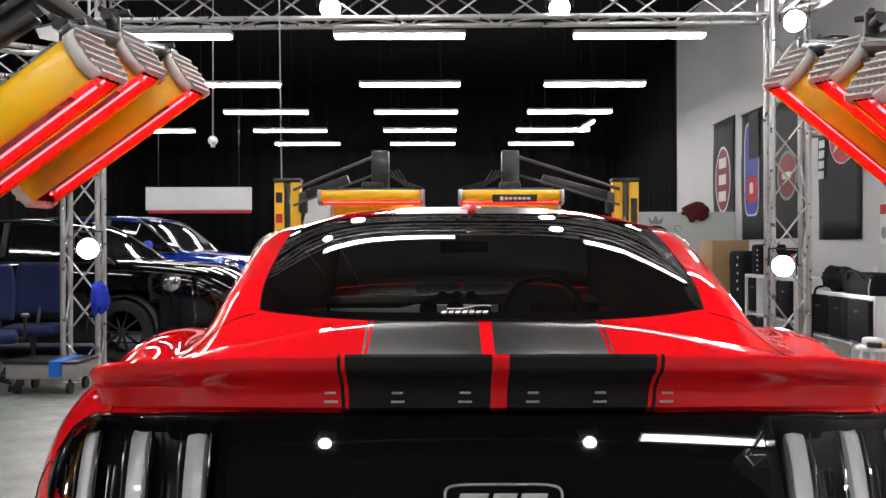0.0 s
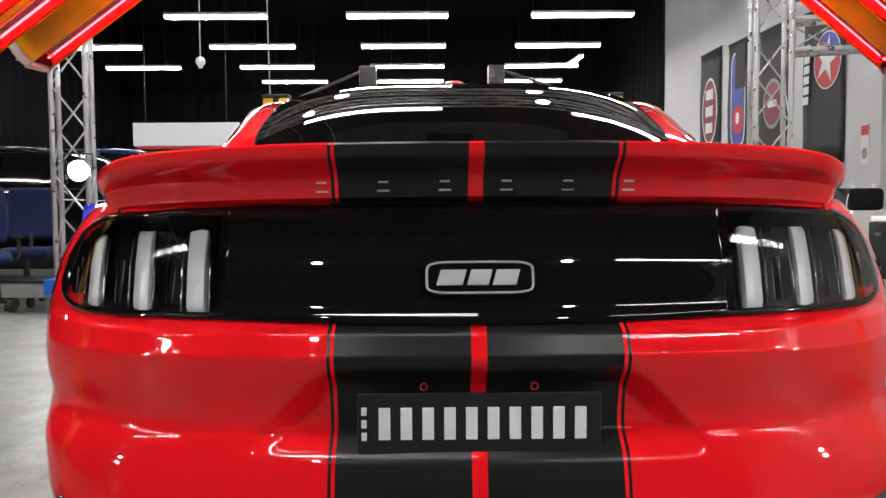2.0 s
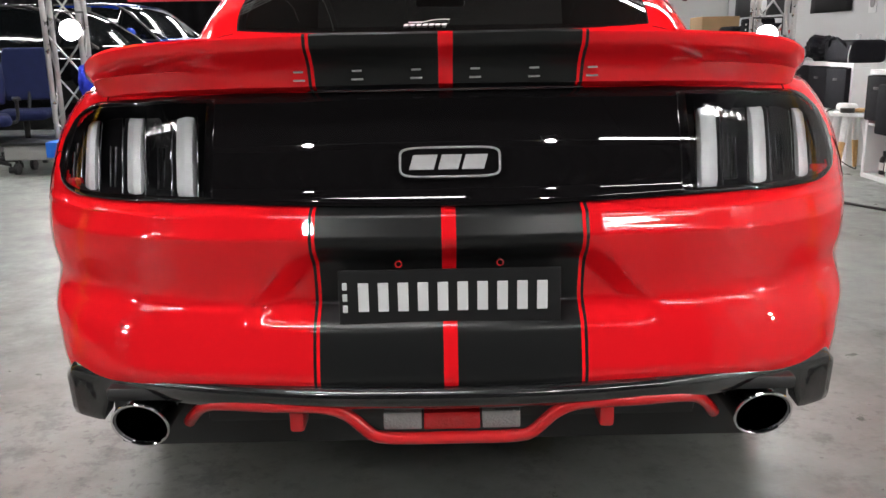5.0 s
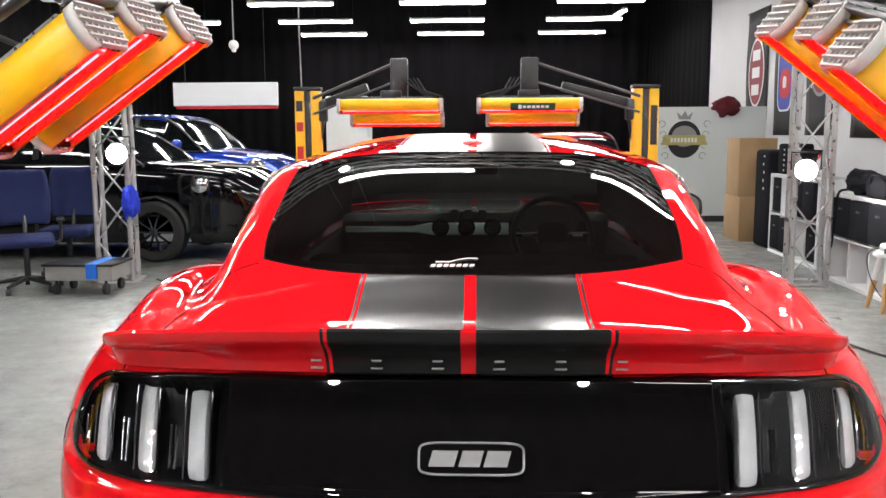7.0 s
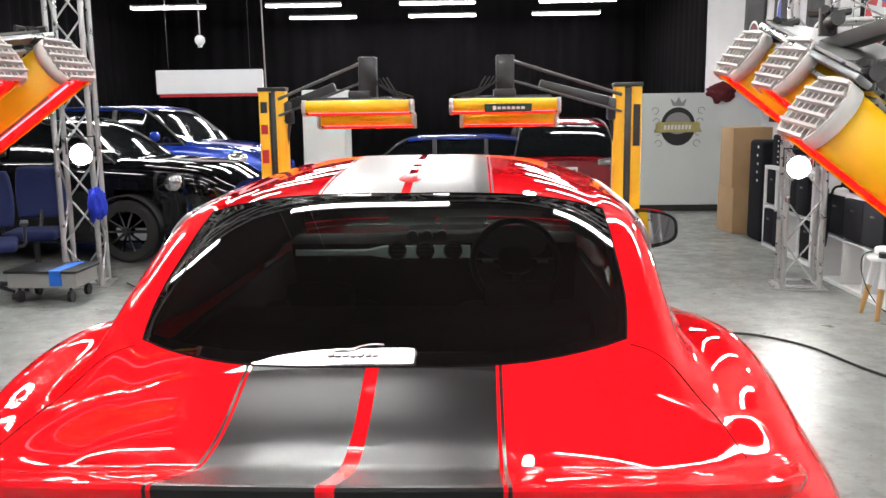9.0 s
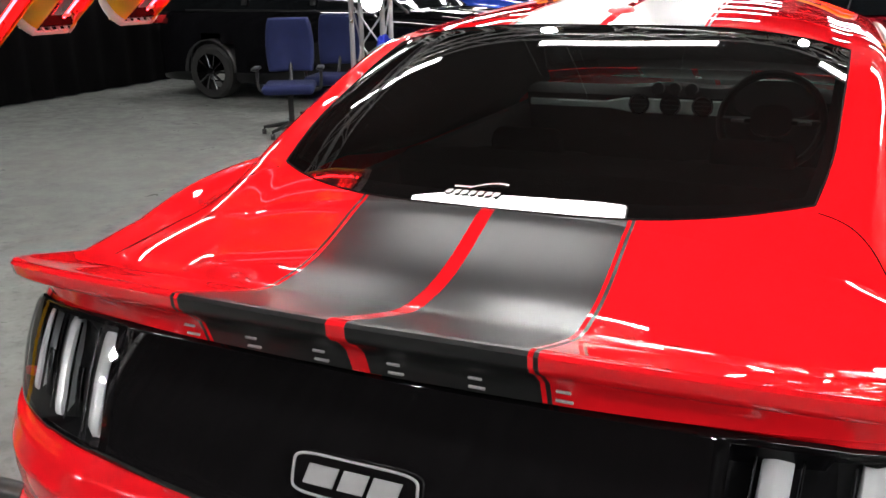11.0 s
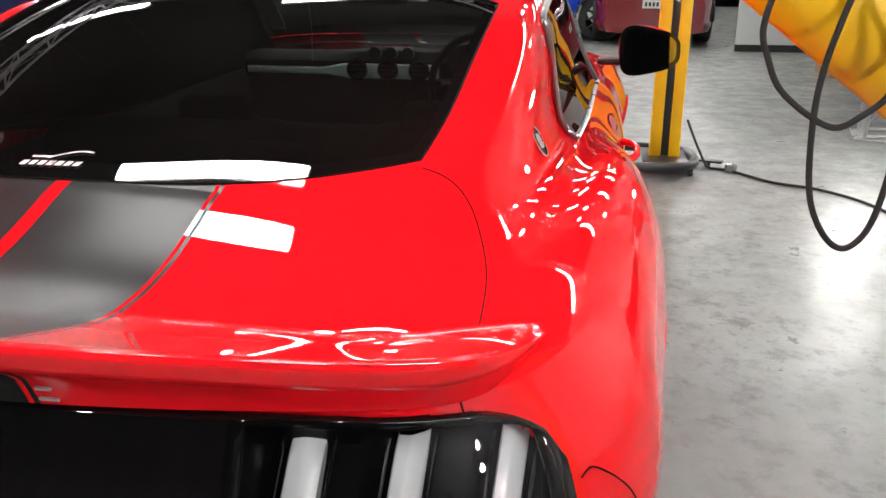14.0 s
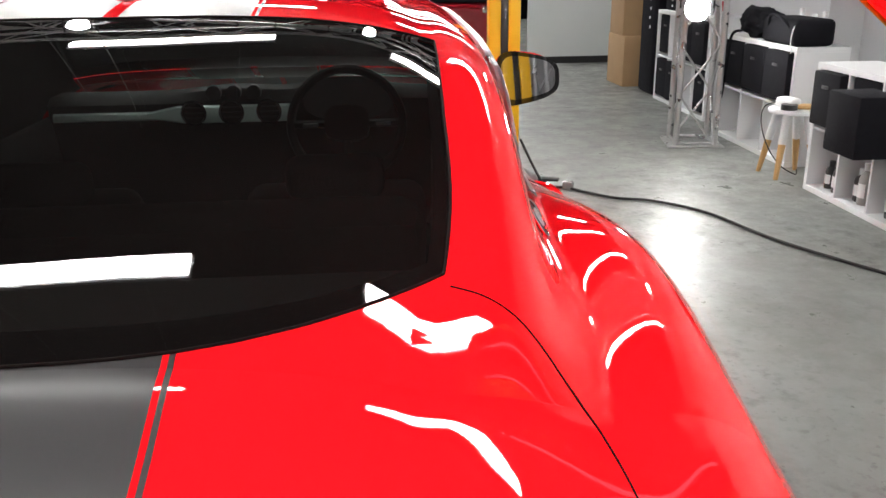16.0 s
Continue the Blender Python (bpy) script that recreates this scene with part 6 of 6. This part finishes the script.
# Bulb on a cord.
pend = thing("pendant_bulb", (-2.22, 6.5, 2.27), "white round pendant on a long cord", "pendant lamp")
bm = bmesh.new()
bmesh.ops.create_uvsphere(bm, u_segments=16, v_segments=10, radius=0.045)
bmesh.ops.translate(bm, vec=(-2.22, 6.5, 2.26), verts=bm.verts)
rod(bm, (-2.22, 6.5, 2.20), (-2.22, 6.5, 2.225), 0.02, 10)
part("bulb", bm, SHELF_WHITE, pend)
bm = bmesh.new()
rod(bm, (-2.22, 6.5, 2.29), (-2.21, 6.5, ROOF + 0.01), 0.006, 6)
part("cord", bm, GREY_PLASTIC, pend)
cord = thing("ceiling_cable", (-1.4, 5.3, 1.8), "grey power cord hanging from the ceiling to a lamp post", "cable")
bm = bmesh.new()
pipe(bm, [(-1.36, 5.32, 1.78), (-1.37, 5.33, 2.3), (-1.38, 5.34, 3.2), (-1.38, 5.34, ROOF + 0.01)], 0.006, 6)
part("cord", bm, GREY_PLASTIC, cord)


# ---- banners on the white wall ----
def banner(y0, y1, z0, z1, label, marks):
    e = thing("banner", (X1, (y0 + y1) / 2, z0), label, "banner", "wall banners")
    m = Matrix.Translation((X1 - 0.015, (y0 + y1) / 2, (z0 + z1) / 2)) @ Matrix.Rotation(radians(-90), 4, "Z") @ Matrix.Rotation(radians(90), 4, "X")
    w, h = (y1 - y0) / 2, (z1 - z0) / 2
    bm = bmesh.new()
    rows = []
    for k in range(9):
        z = -h + 2 * h * k / 8
        rows.append([m @ Vector((x, z, 0.008 * math.sin(5 * x + k))) for x in np.linspace(-w, w, 9)])
    sheet(bm, rows)
    thick(part("cloth_panel", bm, BANNER, e), 0.004)
    for n, (name, outl, mat) in enumerate(marks(w, h)):
        bm = bmesh.new()
        slab(bm, outl, 0.002, m @ Matrix.Translation((0, 0, 0.012 + 0.003 * n)))
        part(name, bm, mat, e, smooth=False)
    bm = bmesh.new()
    rod(bm, m @ Vector((-w - 0.01, h, 0.004)), m @ Vector((w + 0.01, h, 0.004)), 0.012, 8)
    part("top_rod", bm, BLACK_STEEL, e)
    return e


def oval_marks(w, h):
    out = [("oval_edge", oval(0, 0, w * 0.72, h * 0.56), PRINT_WHITE), ("oval_print", oval(0, 0, w * 0.64, h * 0.52), PRINT_MAROON)]
    for k in range(3):
        y = h * (0.28 - 0.28 * k)
        out.append(("print_bar", [(-w * 0.34, y - h * 0.085), (w * 0.34, y - h * 0.085), (w * 0.34, y + h * 0.085), (-w * 0.34, y + h * 0.085)], PRINT_WHITE))
    return out


def tall_marks(w, h):
    out = [("shape_edge", oval(0, 0.1 * h, w * 0.66, h * 0.74, 30, 5), PRINT_WHITE), ("shape_print", oval(0, 0.1 * h, w * 0.58, h * 0.71, 30, 5), PRINT_BLUE)]
    out.append(("red_print", oval(w * 0.06, -h * 0.22, w * 0.46, h * 0.22, 24, 3), PRINT_RED))
    out.append(("white_print", oval(w * 0.02, -h * 0.20, w * 0.16, h * 0.09, 18, 3), PRINT_WHITE))
    out.append(("gap_print", [(-w * 0.2, h * 0.25), (w * 0.7, h * 0.25), (w * 0.7, h * 0.95), (-w * 0.2, h * 0.95)], BANNER))
    return out


def ring_marks(w, h):
    return [("ring_edge", oval(0, -0.1 * h, w * 0.66, h * 0.36), PRINT_GREY), ("ring_print", oval(0, -0.1 * h, w * 0.56, h * 0.31), PRINT_MAROON), ("ring_bar", oval(0, -0.1 * h, w * 0.3, h * 0.05, 16, 5), PRINT_WHITE)]


def star_marks(w, h):
    cx, cy = w * 0.22, h * 0.30
    out = [("disc_edge", oval(cx, cy, w * 0.64, h * 0.365), PRINT_WHITE), ("disc_print", oval(cx, cy, w * 0.60, h * 0.345), PRINT_RED)]
    out.append(("disc_blue", [(cx + w * 0.60 * math.cos(a), cy + h * 0.345 * math.sin(a)) for a in np.linspace(0.15, 2.3, 16)], PRINT_BLUE))
    pts = []
    for k in range(10):
        r = 1.0 if k % 2 == 0 else 0.36
        a = radians(78 + 36 * k)
        pts.append((cx + w * 0.56 * r * math.cos(a), cy + h * 0.31 * r * math.sin(a)))
    out.append(("star_print", pts, PRINT_WHITE))
    for k in range(6):
        y = h * 0.52 - h * 0.135 * k
        out.append(("side_bar", [(-w * 0.86, y - h * 0.05), (-w * 0.58, y - h * 0.05), (-w * 0.58, y + h * 0.05), (-w * 0.86, y + h * 0.05)], PRINT_WHITE))
    return out


banner(12.76, 13.86, 1.42, 3.46, "black banner with a dark red oval print", oval_marks)
banner(11.46, 12.42, 1.40, 3.40, "black banner with a blue and red print", tall_marks)
banner(10.05, 11.10, 1.40, 3.35, "black banner with a faded round print", ring_marks)
banner(8.48, 9.60, 1.37, 3.30, "black banner with a red and blue disc and white star", star_marks)
vent = thing("wall_vent", (X1 - 0.1, 9.2, 3.45), "black slatted vent box on the white wall", "vent")
bm = bmesh.new()
box(bm, (X1 - 0.12, 9.15, 3.62), (0.24, 0.70, 0.36), 0.02)
part("vent_case", bm, BLACK_STEEL, vent)
for k in range(4):
    bm = bmesh.new()
    box(bm, (X1 - 0.245, 9.15, 3.50 + 0.08 * k), (0.03, 0.64, 0.012), 0, Matrix.Rotation(radians(30), 4, "Y"))
    part("slat", bm, GREY_PLASTIC, vent, smooth=False)
notice = thing("wall_notice", (X1 - 0.33, 7.4, 1.3), "small red and white notice on the wall pier", "notice")
bm = bmesh.new()
box(bm, (X1 - 0.325, 7.38, 1.52), (0.006, 0.16, 0.42), 0.001)
part("notice_sheet", bm, PRINT_WHITE, notice, smooth=False)
bm = bmesh.new()
box(bm, (X1 - 0.33, 7.38, 1.66), (0.006, 0.14, 0.10), 0)
part("notice_red", bm, PRINT_RED, notice, smooth=False)
bm = bmesh.new()
slab(bm, oval(0, 0, 0.05, 0.06, 20), 0.004, Matrix.Translation((X1 - 0.329, 7.38, 1.42)) @ Matrix.Rotation(radians(-90), 4, "Z") @ Matrix.Rotation(radians(90), 4, "X"))
part("notice_disc", bm, PRINT_GREY, notice, smooth=False)


# ---- shelves along the white wall ----
def cube_shelf(y0, y1, xf, cols, h, label, boxes, rows=2, depth=0.40):
    """An open cube shelf facing -x; boxes names the filled cubes as (column, row)."""
    e = thing("cube_shelf", (xf + depth / 2, (y0 + y1) / 2, 0), label, "shelf", "white cube shelves")
    t = 0.036
    xc = xf + depth / 2

    def plank(name, c, s):
        bm = bmesh.new()
        box(bm, c, s, 0.002)
        part(name, bm, SHELF_WHITE, e, smooth=False)

    plank("top_panel", (xc, (y0 + y1) / 2, h - t / 2), (depth, y1 - y0, t))
    plank("bottom_panel", (xc, (y0 + y1) / 2, t / 2), (depth, y1 - y0, t))
    for y in (y0 + t / 2, y1 - t / 2):
        plank("side_panel", (xc, y, h / 2), (depth - 0.002, t, h - 2 * t))
    step = (y1 - y0 - t) / cols
    for k in range(1, cols):
        plank("divider", (xc, y0 + t / 2 + step * k, h / 2), (depth - 0.008, 0.018, h - 2 * t))
    rh = (h - t) / rows
    for r in range(1, rows):
        plank("shelf_board", (xc, (y0 + y1) / 2, t / 2 + rh * r), (depth - 0.01, y1 - y0 - 2 * t, 0.018))
    plank("back_panel", (xf + depth - 0.006, (y0 + y1) / 2, h / 2), (0.008, y1 - y0 - 2 * t, h - 2 * t))
    for c, r in boxes:
        yc, zc = y0 + t / 2 + step * (c + 0.5), t + rh * r
        bx = thing("storage_box", (xc, yc, zc), "black fabric storage box in a shelf cube", "storage box", "black storage boxes")
        pull = 0.06 * ((c * 7 + r * 3) % 4) / 3
        bm = bmesh.new()
        box(bm, (xc - 0.01 - pull, yc, zc + (rh - 0.05) / 2 + 0.012), (depth - 0.06, step - 0.045, rh - 0.06), 0.012)
        body = part("box_body", bm, FABRIC_BLACK, bx)
        bm = bmesh.new()
        box(bm, (xc - 0.012 - pull - (depth - 0.06) / 2, yc, zc + rh * 0.66), (0.006, 0.08, 0.02), 0.002)
        part("box_tab", bm, SATIN_BLACK, body)
    return e


cube_shelf(3.30, 5.13, 3.31, 5, 0.83, "white cube shelf with black boxes and bottles", [(4, 1), (3, 1), (2, 1)])
cube_shelf(5.72, 7.02, 3.46, 3, 0.86, "white cube shelf under a pile of bags", [(2, 1), (1, 1), (0, 1)])
cube_shelf(7.62, 9.10, 3.58, 4, 0.95, "white cube shelf beside the truss upright", [(3, 1), (3, 0), (2, 0), (1, 1), (0, 0), (0, 1)])

# A black box pulled half out of the near shelf.
bx = thing("storage_box", (3.2, 4.36, 0.40), "black fabric box pulled out of its shelf cube", "storage box", "black storage boxes")
bm = bmesh.new()
box(bm, (3.26, 4.36, 0.575), (0.38, 0.33, 0.345), 0.012)
part("box_body", bm, FABRIC_BLACK, bx)


def bottle(at, h, r, mat, capm, label):
    e = thing("bottle", at, label, "bottle", "bottles on the shelves")
    bm = bmesh.new()
    prof = [(0, r * 0.94), (0.01, r), (h * 0.62, r), (h * 0.74, r * 0.8), (h * 0.80, r * 0.42), (h * 0.84, r * 0.4)]
    sheet(bm, [[(at[0] + q * math.cos(a), at[1] + q * math.sin(a), at[2] + z) for a in np.linspace(0, 2 * math.pi, 17)] for z, q in prof])
    bmesh.ops.remove_doubles(bm, verts=bm.verts, dist=1e-5)
    part("bottle_body", bm, mat, e)
    bm = bmesh.new()
    rod(bm, (at[0], at[1], at[2] + h * 0.83), (at[0], at[1], at[2] + h), r * 0.5, 12)
    part("cap", bm, capm, e)
    bm = bmesh.new()
    sheet(bm, [[(at[0] + (r + 0.001) * math.cos(a), at[1] + (r + 0.001) * math.sin(a), at[2] + z) for a in np.linspace(2.2, 4.1, 9)] for z in (h * 0.18, h * 0.52)])
    part("paper_label", bm, PRINT_WHITE if mat is not SHELF_WHITE else PRINT_RED, e)
    return e


rng = random.Random(4)
for y in (4.98, 4.86, 4.66, 4.58, 4.48, 4.28, 4.18, 3.94, 3.82):
    bottle((3.40 + rng.uniform(0, 0.06), y, 0.037), rng.uniform(0.17, 0.26), rng.uniform(0.032, 0.045), rng.choice((SATIN_BLACK, GREY_PLASTIC, DARK_CHROME)), rng.choice((SATIN_BLACK, SHELF_WHITE)), "dark bottle standing in a shelf cube")
for y in (7.75, 7.9, 8.05, 8.2, 8.5, 8.62):
    bottle((3.72 + rng.uniform(0, 0.1), y, 0.951), rng.uniform(0.18, 0.28), rng.uniform(0.03, 0.045), rng.choice((SHELF_WHITE, SATIN_BLACK, GREY_PLASTIC)), rng.choice((SATIN_BLACK, PRINT_RED)), "bottle standing on the shelf top")
for y in (5.95, 6.1, 6.3):
    bottle((3.76, y, 0.861), rng.uniform(0.2, 0.3), 0.04, SHELF_WHITE, PRINT_WHITE, "white bottle standing on the shelf top")

bag = thing("tool_bag", (3.62, 6.0, 0.86), "black padded tool bag lying on the shelf", "bag")
bm = bmesh.new()
box(bm, (3.60, 6.02, 0.955), (0.30, 0.55, 0.19), 0.04, None, 3)
part("bag_body", bm, FABRIC_BLACK, bag)
bm = bmesh.new()
pipe(bm, bend_line([(3.46, 5.85, 0.98), (3.42, 5.95, 1.06), (3.42, 6.1, 1.06), (3.46, 6.2, 0.98)], 6), 0.012, 6)
part("bag_handle", bm, FABRIC_BLACK, bag)
bm = bmesh.new()
pipe(bm, bend_line([(3.47, 5.78, 1.03), (3.445, 5.78, 0.98), (3.44, 5.79, 0.90), (3.445, 5.77, 0.80)], 5), 0.004, 6)
part("white_cord", bm, PRINT_WHITE, bag)
cloth("dark_jacket", (3.60, 6.62, 0.97), (0.13, 0.26, 0.12), FABRIC_BLACK, "dark crumpled hoses and cloth on the shelf", 5, 0)
strap = thing("hanging_strap", (3.44, 6.85, 0.3), "black strap hanging over the shelf front", "strap")
bm = bmesh.new()
pipe(bm, bend_line([(3.52, 6.80, 0.90), (3.445, 6.82, 0.86), (3.43, 6.84, 0.6), (3.43, 6.88, 0.36), (3.43, 6.93, 0.36), (3.435, 6.95, 0.6), (3.45, 6.95, 0.87)], 6), 0.012, 6)
part("strap_loop", bm, FABRIC_BLACK, strap)
case = thing("hard_case", (3.75, 8.75, 0.95), "black hard case standing on the shelf", "case")
bm = bmesh.new()
box(bm, (3.78, 8.86, 1.13), (0.30, 0.34, 0.36), 0.03, None, 3)
part("case_body", bm, FABRIC_BLACK, case)
small = thing("hard_case", (3.75, 8.3, 0.95), "small black case standing on the shelf", "case")
bm = bmesh.new()
box(bm, (3.74, 8.36, 1.098), (0.26, 0.24, 0.294), 0.02, None, 2)
part("case_body", bm, FABRIC_BLACK, small)
for k in range(5):
    bm = bmesh.new()
    box(bm, (3.622, 8.80, 1.0 + 0.06 * k), (0.006, 0.03, 0.022), 0.004)
    part("case_mark", bm, PRINT_WHITE, case)


def carton(c, s, label, turn=0):
    e = thing("cardboard_box", (c[0], c[1], c[2] - s[2] / 2), label, "box", "cardboard boxes")
    bm = bmesh.new()
    r = Matrix.Rotation(radians(turn), 4, "Z")
    box(bm, c, s, 0.006, r)
    part("carton", bm, CARDBOARD, e)
    bm = bmesh.new()
    box(bm, (c[0], c[1], c[2] + s[2] / 2 + 0.001), (s[0] + 0.002, 0.05, 0.003), 0, r)
    part("tape", bm, WOOD, e, smooth=False)
    bm = bmesh.new()
    rod(bm, Vector(c) + r @ Vector((0, -s[1] / 2 - 0.001, s[2] * 0.1)), Vector(c) + r @ Vector((0, -s[1] / 2 + 0.002, s[2] * 0.1)), 0.025, 12)
    part("hand_hole", bm, SEAM, e)
    return e


carton((3.73, 10.32, 0.30), (0.50, 0.62, 0.60), "large brown cardboard box on the floor", 2)
carton((3.72, 10.31, 0.985), (0.49, 0.60, 0.77), "tall brown cardboard box stacked on another", -1)
suit = thing("black_suitcase", (3.72, 9.55, 0), "black fabric case standing by the shelf", "case")
bm = bmesh.new()
box(bm, (3.76, 9.45, 0.62), (0.36, 0.50, 1.22), 0.05, None, 3)
part("case_body", bm, FABRIC_BLACK, suit)
for k in range(5):
    bm = bmesh.new()
    box(bm, (3.578, 9.35 + 0.02 * (k % 2), 0.75 + 0.1 * k), (0.006, 0.03, 0.03), 0.006)
    part("case_stud", bm, PRINT_WHITE, suit)

# Stool with a polisher on it.
stool = thing("stool", (3.37, 5.50, 0), "round white stool with pale wooden leg ends", "stool")
bm = bmesh.new()
rod(bm, (3.37, 5.50, 0.445), (3.37, 5.50, 0.475), 0.165, 32)
bmesh.ops.bevel(bm, geom=[e for e in bm.edges if abs(e.verts[0].co.z - e.verts[1].co.z) < 1e-4], offset=0.008, segments=2, affect="EDGES")
part("seat", bm, SHELF_WHITE, stool)
for a in (45, 135, 225, 315):
    c, s = math.cos(radians(a)), math.sin(radians(a))
    bm = bmesh.new()
    rod(bm, (3.37 + 0.10 * c, 5.5 + 0.10 * s, 0.45), (3.37 + 0.145 * c, 5.5 + 0.145 * s, 0.24), 0.028, 12, 0.026)
    leg = part("leg", bm, SHELF_WHITE, stool)
    bm = bmesh.new()
    rod(bm, (3.37 + 0.145 * c, 5.5 + 0.145 * s, 0.24), (3.37 + 0.195 * c, 5.5 + 0.195 * s, 0.0), 0.026, 12, 0.016)
    part("leg_end", bm, WOOD, leg, "pale wooden leg end")
pol = thing("polisher", (3.35, 5.48, 0.476), "small white and black polisher lying on the stool", "power tool")
bm = bmesh.new()
box(bm, (3.34, 5.52, 0.512), (0.10, 0.16, 0.07), 0.025, Matrix.Rotation(radians(20), 4, "Z"), 3)
part("grip", bm, SHELF_WHITE, pol)
bm = bmesh.new()
rod(bm, (3.30, 5.42, 0.478), (3.30, 5.42, 0.515), 0.055, 20)
part("pad", bm, SATIN_BLACK, pol)
bm = bmesh.new()
box(bm, (3.43, 5.45, 0.492), (0.12, 0.09, 0.03), 0.008, Matrix.Rotation(radians(-15), 4, "Z"))
part("sponge", bm, WOOD, pol)
bm = bmesh.new()
pipe(bm, bend_line([(3.31, 5.58, 0.51), (3.22, 5.62, 0.47), (3.20, 5.60, 0.35), (3.22, 5.5, 0.2), (3.3, 5.45, 0.08), (3.42, 5.46, 0.012), (3.5, 5.6, 0.01)], 6), 0.0045, 6)
part("cord", bm, RUBBER, pol)

# ---- by the other truss ----
def office_chair(at, turn):
    e = thing("office_chair", (0, 0, 0), "blue fabric office chair with armrests on castors", "office chair", "blue office chairs")
    bm = bmesh.new()
    box(bm, (0, 0, 0.47), (0.50, 0.50, 0.10), 0.045, None, 3)
    part("seat", bm, FABRIC_BLUE, e)
    bm = bmesh.new()
    rows = []
    for k in range(9):
        z = 0.60 + 0.52 * k / 8
        w = 0.235 * (0.86 + 0.14 * math.sin(math.pi * (k + 1) / 9)) if k < 8 else 0.19
        rows.append([(x * w, 0.235 + 0.05 * (1 - x * x) + 0.03 * math.sin(k / 8 * 3), z) for x in np.linspace(-1, 1, 9)])
    sheet(bm, rows)
    bk = thick(part("backrest", bm, FABRIC_BLUE, e), 0.07)
    bv = bk.modifiers.new("round", "BEVEL")
    bv.width, bv.segments = 0.02, 2
    bm = bmesh.new()
    rod(bm, (0, 0, 0.10), (0, 0, 0.43), 0.028, 14)
    rod(bm, (0, 0.15, 0.43), (0, 0.30, 0.72), 0.018, 8)
    part("stem", bm, SATIN_BLACK, e)
    for k in range(5):
        a = radians(72 * k + 20)
        bm = bmesh.new()
        rod(bm, (0, 0, 0.12), (0.30 * math.cos(a), 0.30 * math.sin(a), 0.075), 0.026, 8, 0.016)
        foot = part("foot", bm, SATIN_BLACK, e)
        bm = bmesh.new()
        rod(bm, (0.30 * math.cos(a) - 0.02, 0.30 * math.sin(a), 0.028), (0.30 * math.cos(a) + 0.02, 0.30 * math.sin(a), 0.028), 0.028, 12)
        rod(bm, (0.30 * math.cos(a), 0.30 * math.sin(a), 0.028), (0.30 * math.cos(a), 0.30 * math.sin(a), 0.08), 0.008, 6)
        part("castor", bm, SATIN_BLACK, foot)
    for sx in (-1, 1):
        bm = bmesh.new()
        pipe(bm, bend_line([(sx * 0.22, 0.02, 0.44), (sx * 0.30, 0.02, 0.46), (sx * 0.31, 0.02, 0.64)], 5), 0.016, 8)
        box(bm, (sx * 0.31, -0.02, 0.66), (0.07, 0.26, 0.03), 0.012, None, 2)
        part("armrest", bm, SATIN_BLACK, e)
    e.matrix_basis = pose(*at, 0, rz=turn)
    return e


office_chair((-4.22, 6.35), 28)
office_chair((-4.18, 7.12), 12)
dol = thing("dolly", (-3.58, 6.2, 0), "low wooden dolly with blue tape and castors", "dolly")
bm = bmesh.new()
box(bm, (-3.6, 6.28, 0.20), (0.62, 0.42, 0.13), 0.008)
part("deck", bm, GREY_PLASTIC, dol)
bm = bmesh.new()
box(bm, (-3.6, 6.28, 0.278), (0.66, 0.46, 0.024), 0.006)
part("top_board", bm, BLACK_STEEL, dol)
bm = bmesh.new()
box(bm, (-3.47, 6.277, 0.225), (0.10, 0.468, 0.135), 0.002)
part("tape", bm, TAPE_BLUE, dol, "bright blue tape", smooth=False)
for x in (-3.83, -3.37):
    for y in (6.12, 6.44):
        bm = bmesh.new()
        rod(bm, (x - 0.016, y, 0.052), (x + 0.016, y, 0.052), 0.052, 16)
        rod(bm, (x, y, 0.052), (x, y, 0.135), 0.014, 8)
        part("castor", bm, SATIN_BLACK, dol)

# ---- cables on the floor ----
def floor_cable(pts, r, label):
    e = thing("floor_cable", pts[0], label, "cable", "floor cables")
    bm = bmesh.new()
    pipe(bm, [(p[0], p[1], max(p[2], r)) for p in bend_line(pts, 10)], r, 8)
    part("cable_run", bm, RUBBER, e)
    return e


floor_cable([(1.47, 5.55, 0.30), (1.55, 5.45, 0.12), (1.62, 5.36, 0.012), (1.74, 5.30, 0.012), (1.98, 5.02, 0.012), (2.22, 4.90, 0.012), (2.45, 4.6, 0.012), (2.62, 4.05, 0.012), (2.90, 3.50, 0.012), (3.15, 3.1, 0.012), (3.2, 2.0, 0.012)], 0.009, "black power cable snaking over the floor")
floor_cable([(-3.2, 6.9, 0.012), (-2.9, 6.55, 0.012), (-2.6, 6.3, 0.012), (-2.2, 6.35, 0.012), (-2.1, 6.6, 0.012), (-2.5, 6.7, 0.012), (-2.7, 6.5, 0.012), (-2.0, 6.2, 0.012), (-1.4, 5.9, 0.012)], 0.008, "thin dark cable coiled on the floor")
plug = thing("cable_plug", (1.70, 5.33, 0), "clear plug and socket on the floor cable", "plug")
bm = bmesh.new()
box(bm, (1.755, 5.30, 0.03), (0.07, 0.06, 0.056), 0.014, Matrix.Rotation(radians(-30), 4, "Z"), 3)
part("plug_body", bm, CLEAR_LENS, plug)
bm = bmesh.new()
box(bm, (1.62, 5.44, 0.042), (0.20, 0.07, 0.014), 0.004, Matrix.Rotation(radians(-20), 4, "Z"))
rod(bm, (1.62, 5.44, 0.0), (1.62, 5.44, 0.042), 0.02, 10)
part("pedal", bm, BLACK_STEEL, plug)
